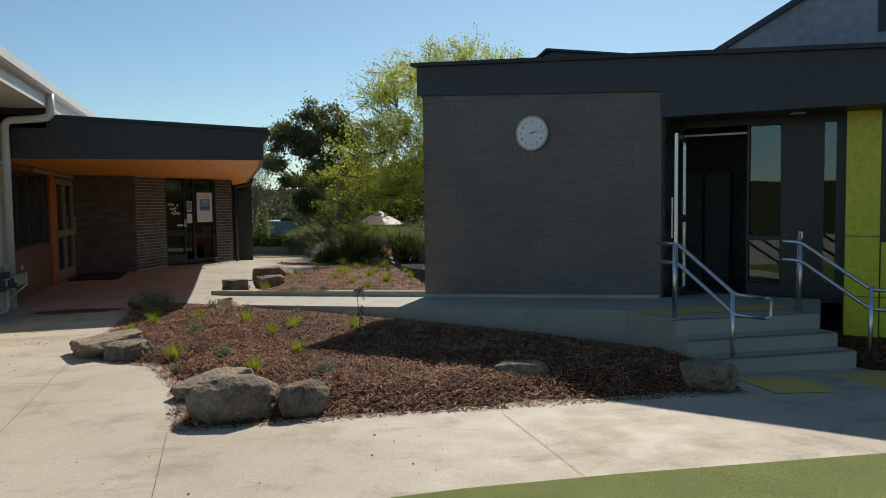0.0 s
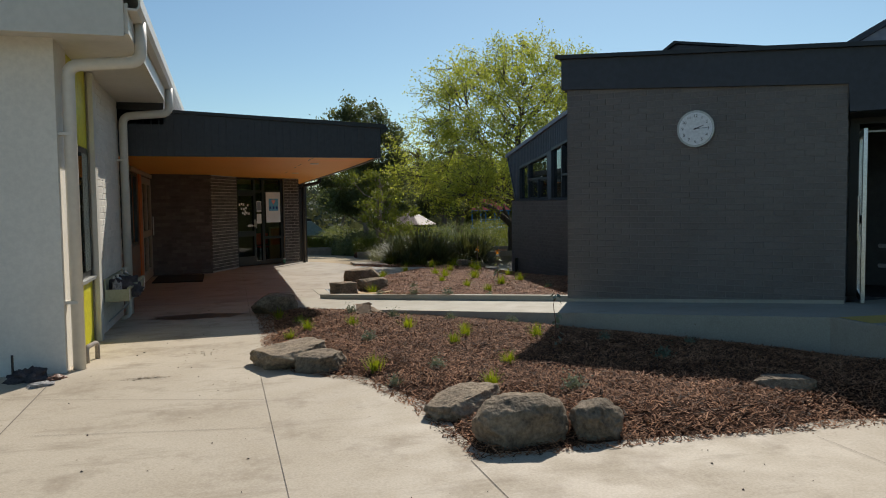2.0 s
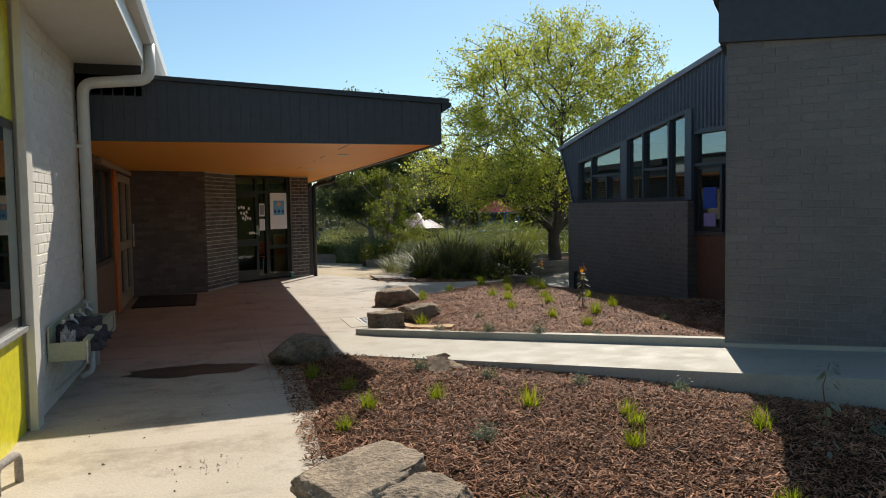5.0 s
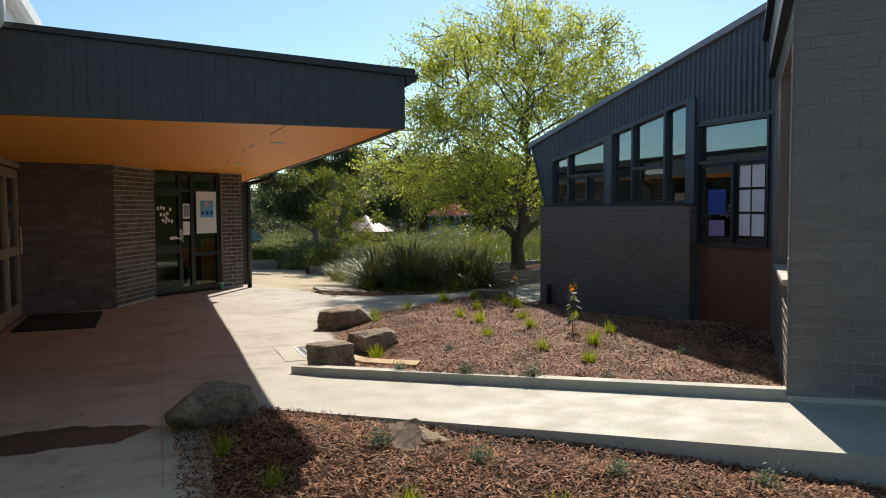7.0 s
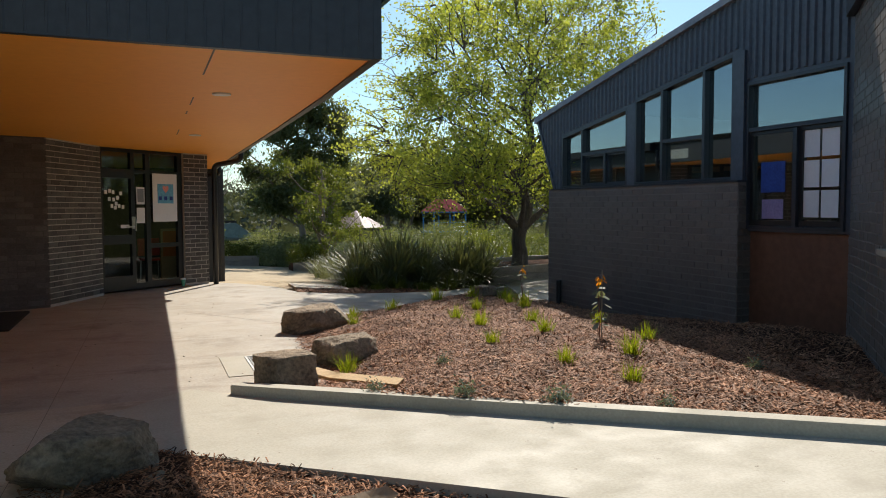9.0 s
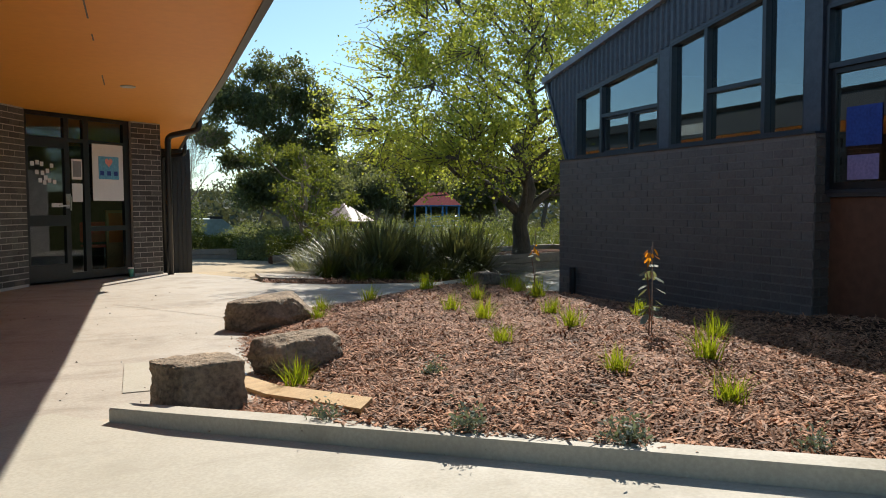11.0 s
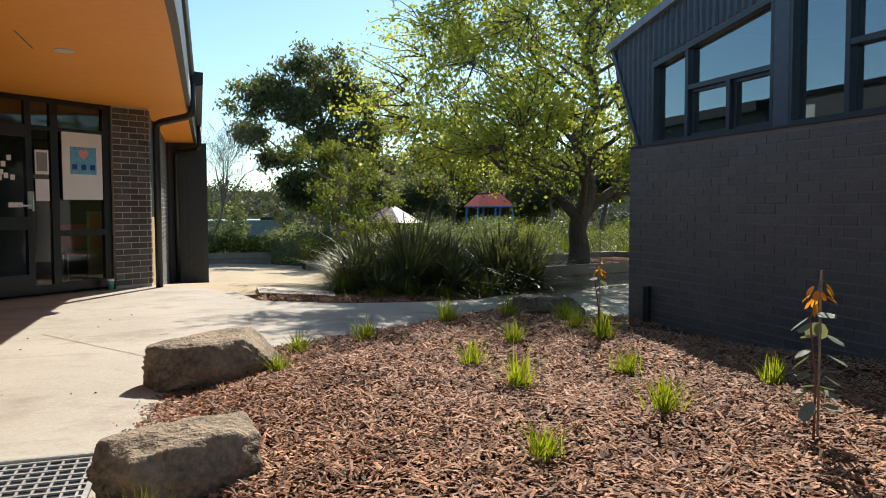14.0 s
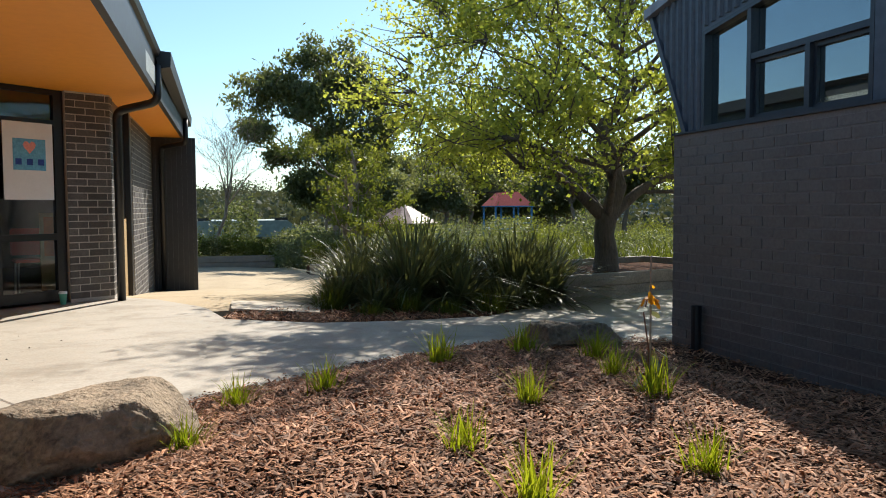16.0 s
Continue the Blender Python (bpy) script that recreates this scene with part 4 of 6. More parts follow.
wc = sloped_window("classroom_window", WIN_C, 1.08, lambda y: 2.79, [(18.06, 1.116, 2.2)], [(17.456, 18.744, 2.235)], "square classroom window with paper squares behind the glass")
for ya, yb in ((18.086, 18.742), (17.458, 18.034)):
    part("sash", holed(ya, yb, 1.118, 2.21, [(ya + 0.045, yb - 0.045, 1.18, 2.165)], 0, 0.03), M_FRAME, wc).matrix_basis = Matrix(((0, -1, 0, 5.604), (1, 0, 0, 0), (0, 0, 1, 0), (0, 0, 0, 1)))
part("post_cover", box(5.53, 5.559, 20.945, 21.125, 1.64, 2.83), M_NAVY, wing)
part("post_cover", box(5.50, 5.559, 18.79, 18.98, 1.64, 3.18), M_NAVY, wing)
for i in range(2):
    for j in range(3):
        part("paper_square", box(5.598, 5.603, 17.545 + 0.245 * i, 17.545 + 0.245 * i + 0.215, 1.22 + 0.325 * j, 1.22 + 0.325 * j + 0.29), M_PAPER, wc)
part("curtain", box(5.598, 5.603, 18.25, 18.60, 1.50, 1.85), M_DBLUE, wc, "blue cloth behind the glass")
part("card", box(5.598, 5.603, 18.27, 18.58, 1.20, 1.42), M_LILAC, wc, "lilac card in the window")
# roof and closing walls
part("roof", prism([(17.0, gable_top(17.0) - 0.08), (23.84, gable_top(23.84) - 0.08), (23.84, gable_top(23.84) + 0.02), (17.0, gable_top(17.0) + 0.02)], "x", 5.725, 12.0), M_GREYROOF, wing)
part("far_wall", box(5.722, 12.0, 23.0, 23.2, -1.0, 3.0), M_MORT_CH, wing)
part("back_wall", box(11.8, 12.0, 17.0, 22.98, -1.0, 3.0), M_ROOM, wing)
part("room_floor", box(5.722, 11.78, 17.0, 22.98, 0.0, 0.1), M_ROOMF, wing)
part("drain_pipe", tube([(WX - 0.05, 22.75, -0.45), (WX - 0.05, 22.75, 0.12)], 0.045, 12), M_CAP, wing, "short dark drain pipe")


# ---- entrance building with the orange canopy ----
entry = thing("entrance_building", "low brick entrance building under a charcoal canopy with orange soffit", "building")
FY = 17.0


def fascia_top(x):
    return 2.962 - 0.045 * x


part("soffit", prism([(-4.1, FY + 0.02), (0.445, FY + 0.02), (0.53, 19.0), (0.59, 22.0), (0.66, 27.0), (0.70, 33.9), (-4.1, 33.9)], "z", 2.405, 2.45), M_ORANGE, entry, "orange painted soffit boards")
for y0, y1 in ((17.12, 18.15), (19.45, 20.0), (20.55, 20.8), (22.6, 23.3)):
    part("soffit_joint", box(-0.628, -0.616, y0, y1, 2.4005, 2.404), M_JOINT, entry, "dark open joint between the boards")
for x, y in ((-0.39, 19.14), (-0.373, 23.3)):
    part("downlight", tube([(x, y, 2.404), (x, y, 2.392)], 0.085, 24), M_WTRIM, entry, "round recessed downlight")
bm = prism([(-3.95, 2.395), (0.445, 2.385), (0.445, fascia_top(0.445) - 0.04), (-3.95, fascia_top(-3.95))], "y", FY, FY + 0.06)
fascia = part("front_fascia", bm, M_FASCIA, entry, "charcoal grooved metal fascia")
x = -3.92
while x < 0.41:
    part("seam", prism([(x, FY + 0.002), (x + 0.022, FY + 0.002), (x + 0.017, FY - 0.003), (x + 0.005, FY - 0.003)], "z", 2.40, fascia_top(x) - 0.05), M_FASCIA, fascia)
    x += 0.115
part("front_capping", prism([(-3.95, fascia_top(-3.95)), (0.60, fascia_top(0.60) - 0.04), (0.60, fascia_top(0.60) + 0.03), (-3.95, fascia_top(-3.95) + 0.04)], "y", FY - 0.05, FY + 0.10), M_CAP, entry)
part("side_fascia", prism([(0.447, FY + 0.0), (0.508, FY + 0.0), (0.585, 19.0), (0.64, 22.0), (0.668, 27.0), (0.74, 33.9), (0.68, 33.9), (0.61, 27.0), (0.575, 22.0), (0.52, 19.0)], "z", 2.39, 2.90), M_FASCIA, entry)
bm = prism([(0.60, 2.79), (0.71, 2.855), (0.73, 2.915), (0.60, 2.925)], "y", FY - 0.02, 27.0)
for v in bm.verts:
    v.co.x -= 0.0085 * (27.0 - v.co.y)   # follows the edge of the canopy
g = part("gutter", bm, M_CAP, entry, "black box gutter")
g2 = part("gutter", prism([(0.70, 2.70), (0.84, 2.72), (0.85, 2.90), (0.66, 2.92)], "y", 27.0, 33.9), M_CAP, entry)
bm = prism([(0.672, 2.47), (0.680, 2.47), (0.680, 2.69), (0.672, 2.69)], "y", FY + 0.1, 26.9)
for v in bm.verts:
    v.co.x -= 0.0157 * (27.0 - v.co.y)
part("gutter_flashing", bm, M_GALV, entry, "galvanised flashing strip")
part("roof", prism([(-4.2, FY + 0.1), (0.50, FY + 0.1), (0.72, 33.9), (-4.2, 33.9)], "z", 2.80, 2.90), M_GREYROOF, entry)
# brick facets, each in its own frame: x along the wall, outside towards -y
A, B, C, D, E = (-3.85, 23.98), (-2.42, 24.45), (-1.75, 25.85), (-0.36, 27.08), (0.09, 27.35)


def facet(p, q):
    return pose(p[0], p[1], 0, 0, 0, math.degrees(math.atan2(q[1] - p[1], q[0] - p[0]))), math.hypot(q[0] - p[0], q[1] - p[1])


for p, q, brick, mort, seed in ((A, B, M_BRICK_VD, M_MORT_DK, 21), (B, C, M_BRICK_DK, M_MORT_LT, 22), (D, E, M_BRICK_DK, M_MORT_LT, 23)):
    m, ln = facet(p, q)
    w = part("brick_wall", box(0, ln, 0.012, 0.23, -0.25, 2.405), mort, entry)
    w.matrix_basis = m
    lay_bricks(w, Matrix.Translation((0, 0.012, -0.10)), ln, 0.0, 2.50, brick, None, seed=seed)
# side of the pier and the wall beyond it, outside towards +x
def east(y0, y1, x):
    return pose(x, y0, 0, 0, 0, 90), y1 - y0


m, ln = east(27.36, 27.62, 0.10)
w = part("brick_wall", box(0, ln, 0.012, 0.2, -0.4, 2.405), M_MORT_LT, entry)
w.matrix_basis = m
lay_bricks(w, Matrix.Translation((0, 0.012, -0.10)), ln, 0.0, 2.50, M_BRICK_DK, None, seed=24)
m, ln = east(29.5, 33.0, 0.12)
w = part("brick_wall", box(0, ln, 0.012, 0.2, -1.0, 2.405), M_MORT_LT, entry)
w.matrix_basis = m
lay_bricks(w, Matrix.Translation((0, 0.012, -0.71)), ln, 0.0, 3.1, M_BRICK_DK, M_BRICK_DK, lambda x, z: z > 0.4, seed=25)
part("side_panel", box(-0.1, 0.08, 27.7, 28.9, -0.5, 0.85), M_TIMBER, entry, "tan panel below a dark side window")
part("side_window", box(-0.1, 0.06, 27.65, 29.5, 0.86, 2.40), M_FRAME, entry)
part("corner_post", box(-0.02, 0.14, 28.95, 29.1, -0.6, 2.40), M_CAP, entry)
# ribbed dark wing wall at the far end
rw = part("ribbed_wall", box(0.10, 0.93, 33.004, 33.2, -1.2, 2.404), M_FASCIA, entry, "charcoal ribbed metal end wall")
for k in range(8):
    part("rib", box(0.14 + 0.098 * k, 0.18 + 0.098 * k, 32.975, 33.006, -1.2, 2.40), M_FASCIA, rw)
# downpipes
part("downpipe", tube([(0.69, 26.9, 2.72), (0.69, 26.9, 2.28), (0.20, 27.12, 2.18), (0.20, 27.12, -0.14)], 0.05, 14, bend=0.1), M_CAP, entry, "black round downpipe", True)
part("downpipe", tube([(0.78, 32.4, 2.72), (0.78, 32.4, 2.25), (0.30, 32.9, 2.2), (0.30, 32.9, -0.6)], 0.05, 14, bend=0.1), M_CAP, entry, "black round downpipe", True)
# glazed doors between the facets
m, ln = facet(C, D)
door = part("entrance_door", holed(0, ln, -0.10, 2.40, [(0.07, 0.66, 0.15, 0.72), (0.07, 0.66, 0.88, 1.88), (0.74, 0.99, -0.0, 1.98), (1.09, 1.74, 0.02, 0.62), (1.09, 1.74, 0.70, 1.98), (0.06, 0.66, 2.04, 2.34), (0.74, 0.99, 2.04, 2.34), (1.09, 1.74, 2.04, 2.34)], 0.06, 0.13), M_FRAME, entry, "black framed glazed entrance door with notices")
door.matrix_basis = m
gl = part("pane", box(0.05, ln - 0.05, 0.09, 0.096, 0.0, 2.36), M_GLASS, door)
gl.visible_shadow = False
part("banner", box(1.13, 1.71, 0.040, 0.048, 1.10, 1.99, bevel=0.001), M_PAPER, door, "white paper banner")
part("banner_picture", box(1.24, 1.62, 0.036, 0.039, 1.44, 1.80), M_BLUEP, door, "blue and coral printed picture")
bm = bmesh.new()
for k in range(16):
    a = 6.2832 * k / 16
    bm.verts.new((1.43 + 0.075 * math.sin(a) ** 3, 0.0345, 1.71 + 0.0052 * (13 * math.cos(a) - 5 * math.cos(2 * a) - 2 * math.cos(3 * a) - math.cos(4 * a))))
bm.faces.new(bm.verts[:])
part("heart", bm, M_PINK, door, "coral heart on the picture")
for xx in (1.3, 1.43, 1.56):
    part("bar", box(xx - 0.035, xx + 0.035, 0.0335, 0.0355, 1.50, 1.57), M_DBLUE, door)
part("notice", box(0.77, 0.95, 0.05, 0.056, 1.42, 1.73), M_PAPER, door)
part("notice_print", box(0.79, 0.93, 0.046, 0.049, 1.46, 1.70), M_GREYROOF, door)
part("notice", box(0.77, 0.95, 0.05, 0.056, 1.08, 1.36), M_PAPER, door)
part("handle", tube([(0.70, 0.0, 0.95), (0.70, 0.0, 1.16)], 0.014, 10), M_STEEL, door, "steel door pull")
part("handle", tube([(0.52, 0.02, 1.02), (0.72, 0.02, 1.02)], 0.012, 10), M_STEEL, door)
part("lock_plate", box(0.66, 0.74, 0.045, 0.058, 0.98, 1.2), M_GALV, door)
rng = random.Random(5)
for x, z in ((0.12, 1.60), (0.20, 1.62), (0.27, 1.60), (0.19, 1.48), (0.28, 1.47), (0.24, 1.36), (0.33, 1.40), (0.39, 1.36), (0.43, 1.58), (0.47, 1.34), (0.36, 1.50), (0.31, 1.33)):
    part("photo_card", box(x, x + 0.055, 0.078, 0.081, z, z + 0.065), M_PAPER, door)
part("letter_plate", box(0.42, 0.6, 0.05, 0.058, 1.0, 1.06), M_PAPER, door)
# west wall under the canopy: windows, orange post, sliding door; outside towards +x
m, ln = east(FY, 24.0, -3.86)
west = part("west_wall", holed(0, ln, -0.3, 2.405, [(0.7, 4.2, 0.80, 2.29), (4.75, 6.9, -0.10, 2.30)], 0.012, 0.2), M_RUST, entry, "brown-red panelled wall under the canopy")
west.matrix_basis = m
wwin = part("west_window", holed(0.7, 4.2, 0.80, 2.29, [(0.76, 1.55, 0.86, 2.23), (1.62, 2.40, 0.86, 2.23), (2.47, 3.26, 0.86, 2.23), (3.33, 4.14, 0.86, 2.23)], 0.03, 0.10), M_FRAME, entry, "black framed window band")
wwin.matrix_basis = m
part("pane", box(0.74, 4.16, 0.06, 0.066, 0.84, 2.25), M_GLASS_DK, wwin).visible_shadow = False
part("orange_post", box(4.26, 4.70, -0.02, 0.010, -0.10, 2.40), M_ORANGE_F, entry).matrix_basis = m
sd = part("sliding_door", holed(4.75, 6.9, -0.09, 2.26, [(4.89, 5.75, 0.12, 0.90), (4.89, 5.75, 1.04, 2.12), (5.90, 6.78, 0.12, 0.90), (5.90, 6.78, 1.04, 2.12)], -0.02, 0.05), M_ALU, entry, "tan aluminium sliding door")
sd.matrix_basis = m
part("pane", box(4.85, 6.82, 0.012, 0.018, 0.1, 2.15), M_GLASS, sd).visible_shadow = False
part("track", box(2.6, 6.95, -0.05, 0.008, 2.29, 2.37), M_ALU, sd)
part("handle", tube([(6.72, -0.07, 0.9), (6.72, -0.07, 1.35)], 0.014, 10), M_STEEL, sd, "vertical steel pull")
for k in range(3):
    for j in range(6):
        part("notice", box(5.96 + j * 0.13, 6.07 + j * 0.13, 0.024, 0.028, 1.16 + 0.2 * k, 1.32 + 0.2 * k), M_GREYROOF, sd)
part("switch_plate", box(1.6, 1.72, 0.0, 0.011, 0.42, 0.50), M_PAPER, entry).matrix_basis = m
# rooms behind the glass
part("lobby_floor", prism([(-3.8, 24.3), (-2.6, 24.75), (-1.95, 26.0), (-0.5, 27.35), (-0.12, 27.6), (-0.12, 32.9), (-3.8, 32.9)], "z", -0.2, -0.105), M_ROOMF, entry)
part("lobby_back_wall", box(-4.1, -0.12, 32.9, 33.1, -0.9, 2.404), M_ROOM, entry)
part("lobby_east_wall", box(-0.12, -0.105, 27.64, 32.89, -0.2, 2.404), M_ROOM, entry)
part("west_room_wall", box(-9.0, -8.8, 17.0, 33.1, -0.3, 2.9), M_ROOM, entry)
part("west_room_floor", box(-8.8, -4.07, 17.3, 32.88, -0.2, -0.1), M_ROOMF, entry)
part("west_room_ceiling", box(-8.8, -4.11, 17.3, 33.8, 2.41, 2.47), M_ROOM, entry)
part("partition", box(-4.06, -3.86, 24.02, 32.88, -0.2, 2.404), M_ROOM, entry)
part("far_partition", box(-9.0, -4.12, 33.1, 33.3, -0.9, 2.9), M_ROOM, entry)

chair = thing("lobby_chair", "red plastic chair inside the glazed lobby", "chair", (-0.95, 27.9, -0.105), 20)
part("seat", box(-0.22, 0.22, -0.2, 0.2, 0.42, 0.46, bevel=0.015), M_RED, chair)
part("backrest", box(-0.22, 0.22, 0.18, 0.22, 0.5, 0.85, bevel=0.015), M_RED, chair)
for sx in (-0.18, 0.18):
    for sy in (-0.16, 0.18):
        part("leg", tube([(sx, sy, 0), (sx * 0.95, sy * 0.95, 0.43)], 0.012, 8), M_STEEL, chair)
easel = thing("display_frame", "tan framed picture standing inside the lobby", "frame", (-0.62, 27.75, -0.105), 25)
part("frame", holed(-0.2, 0.2, 0.0, 1.05, [(-0.16, 0.16, 0.5, 1.0)], -0.02, 0.02), M_TIMBER, easel)
part("picture", box(-0.16, 0.16, 0.0, 0.008, 0.5, 1.0), M_ORANGE_F, easel)

mat = whole("door_mat", box(-3.74, -2.64, 22.15, 23.95, -0.145, -0.115, bevel=0.006), M_BLACK, "black rubber door mat on the concrete", "mat")
cup = thing("paper_cup", "small green cup with white lid by the glass door", "cup", (-0.42, 26.92, -0.14))
part("body", tube([(0, 0, 0), (0, 0, 0.13)], [0.03, 0.045], 16), M_TEAL, cup)
part("lid", tube([(0, 0, 0.13), (0, 0, 0.155)], [0.05, 0.046], 16), M_PAPER, cup, "white lid")


# ---- white painted building ----
white = thing("white_building", "white painted brick building with cream eaves and yellow panels", "building")
WXW = -3.72
bm = box(-12.0, WXW, 12.345, 12.6, -0.4, 3.24)
near_wall = part("near_wall", bm, M_WHITE, white)
for y0, y1, s in ((12.6, 12.95, 0), (14.33, 17.0, 33)):
    w = part("east_wall", box(-3.95, WXW, y0, y1, -0.4, 3.24), M_WHITE, white)
    if s:
        lay_bricks(w, pose(WXW, y0 + 0.0, -0.12, 0, 0, 90), y1 - y0, 0.0, 3.35, M_WHITE, M_WHITE, lambda x, z: False, seed=s)
part("pilaster", box(WXW, WXW + 0.06, 14.25, 14.45, -0.2, 3.23, bevel=0.004), M_WTRIM, white, "cream painted pilaster")
part("recess_panel", box(-4.0, -3.745, 12.951, 14.249, 2.30, 3.23), M_YELLOW, white, "yellow panel over the window")
part("recess_panel", box(-4.0, -3.745, 12.951, 14.249, -0.3, 0.70), M_YELLOW, white, "yellow panel under the window")
ww = part("recess_window", box(-4.02, -3.742, 12.952, 14.248, 0.74, 2.29), M_FRAME, white, "black framed window")
part("pane", box(-3.741, -3.735, 13.02, 14.19, 0.82, 2.22), M_GLASS_DK, ww)
part("sill", box(-3.95, -3.69, 12.96, 14.24, 0.702, 0.738), M_GALV, white)
part("soffit", box(-12.0, -3.02, 11.95, 17.0, 3.241, 3.27), M_WTRIM, white, "cream painted eave soffit")
part("eave_fascia", box(-3.02, -2.985, 11.95, 21.2, 3.23, 3.52), M_WTRIM, white)
part("end_fascia", box(-12.0, -3.021, 11.915, 11.95, 3.20, 3.75), M_WTRIM, white)
bm = prism([(-2.984, 3.44), (-2.90, 3.44), (-2.865, 3.48), (-2.865, 3.61), (-2.885, 3.61), (-2.885, 3.49), (-2.90, 3.46), (-2.984, 3.46)], "y", 11.9, 21.3)
part("gutter", bm, M_WTRIM, white, "cream metal gutter")
part("roof", prism([(-2.90, 3.625), (-12, 5.1), (-12, 5.04), (-2.90, 3.565)], "y", 11.88, 21.3), M_WTRIM, white, "pale metal roof")
# black sheet whose colour stands in for the dark gap between eave and canopy
part("eave_gap_sheet", box(-3.95, -3.03, 17.0, 17.04, 2.9, 3.24), M_CAP, white)
part("north_end_wall", box(-12, -4.2, 21.1, 21.28, 2.91, 3.6), M_WHITE, white)
for y in (12.48, 16.86):
    part("downpipe", tube([(-2.93, y, 3.46), (-2.93, y, 3.06), (-3.62, y, 3.0), (-3.62, y, -0.10)], 0.062, 16, bend=0.12), M_WTRIM, white, "cream painted downpipe", True)
    for z in (0.6, 2.3):
        part("bracket", box(-3.72, -3.60, y - 0.065, y + 0.065, z, z + 0.03), M_WTRIM, white)
part("closing_wall", box(-12, -11.8, 12.61, 33, -0.4, 3.24), M_WHITE, white)

trough = thing("wash_trough", "khaki wash trough on steel struts against the white wall", "trough", (-3.70, 15.85, -0.1))
bm = bmesh.new()
for args in ((0.0, 0.30, -0.95, 0.95, 0.42, 0.435), (0.0, 0.015, -0.95, 0.95, 0.436, 0.72), (0.285, 0.30, -0.95, 0.95, 0.436, 0.58), (0.016, 0.284, -0.95, -0.935, 0.436, 0.58), (0.016, 0.284, 0.935, 0.95, 0.436, 0.58), (0.28, 0.33, -0.97, 0.97, 0.581, 0.60)):
    box(*args, bm)
part("basin", bm, M_TROUGH, trough)
for y in (-0.8, 0.8):
    part("bracket", tube([(0.31, y - 0.165 * (1 if y > 0 else -1) * -1, 0.59), (0.31, y - 0.165 * (1 if y > 0 else -1) * -1, 0.40), (0.02, y, 0.14)], 0.011, 8), M_STEEL, trough, "thin steel strut")
for y in (-0.6, -0.2, 0.25, 0.7):
    part("tap", tube([(0.02, y, 0.68), (0.10, y, 0.68), (0.13, y, 0.62)], 0.013, 10, bend=0.03), M_STEEL, trough, "chrome bib tap", True)
    part("tap_handle", tube([(0.07, y, 0.69), (0.07, y, 0.73)], 0.02, 10), M_STEEL, trough)
part("waste_pipe", tube([(0.15, 0.4, 0.42), (0.15, 0.4, 0.05), (0.04, 0.4, 0.0)], 0.03, 12, bend=0.05), M_WTRIM, trough, "white waste pipe", True)
stub = whole("pipe_stub", tube([(-3.60, 12.78, -0.09), (-3.60, 12.78, 0.09), (-3.53, 13.02, 0.10), (-3.53, 13.02, -0.09)], 0.026, 12, bend=0.06), M_TIMBERG, "short bent steel pipe standing out of the concrete", "pipe", smooth=True)


def crumpled(name, at, size, seed, material, label):
    """A heap of cloth: a ball pressed flat, creased at two scales."""
    bm = bmesh.new()
    bmesh.ops.create_icosphere(bm, subdivisions=4, radius=1.0)
    off = Vector((seed * 2.3, seed, 0))
    for v in bm.verts:
        n = noise.noise(v.co * 1.9 + off) + 0.7 * noise.noise(v.co * 4.3 + off) + 0.35 * abs(noise.noise(v.co * 9 + off))
        p = v.co * (1 + 0.5 * n)
        v.co = Vector((p.x * size[0], p.y * size[1], max(0.0, (p.z * 0.7 + 0.25) * size[2])))
    return whole(name, bm, material, label, "rags", at, 20 * seed, "rags", smooth=True)


crumpled("rag", (-4.0, 12.08, -0.09), (0.15, 0.12, 0.13), 1, M_CLOTH, "crumpled dark rags on the concrete by the wall")
crumpled("rag", (-3.84, 11.80, -0.09), (0.11, 0.07, 0.05), 2, M_RAG, "crumpled grey-white rag on the concrete by the wall")
crumpled("rag", (-3.76, 12.06, -0.09), (0.09, 0.06, 0.05), 3, M_RUST, "small red-brown rag on the concrete by the wall")
crumpled("rag", (-3.54, 15.25, 0.345), (0.11, 0.22, 0.22), 4, M_CLOTH, "dark cloth heaped in the wash trough")
crumpled("rag", (-3.53, 15.75, 0.345), (0.09, 0.2, 0.25), 5, M_CLOTH, "dark cloth heaped in the wash trough")
crumpled("rag", (-3.56, 15.02, 0.345), (0.07, 0.06, 0.25), 6, M_RAG, "grey-white cloth heaped in the wash trough")
part_bm = tube([(-4.13, 12.05, -0.09), (-4.13, 12.05, 0.18)], 0.012, 8)
whole("short_stake", part_bm, M_CAP, "thin dark stake upright beside the rags", "stake")


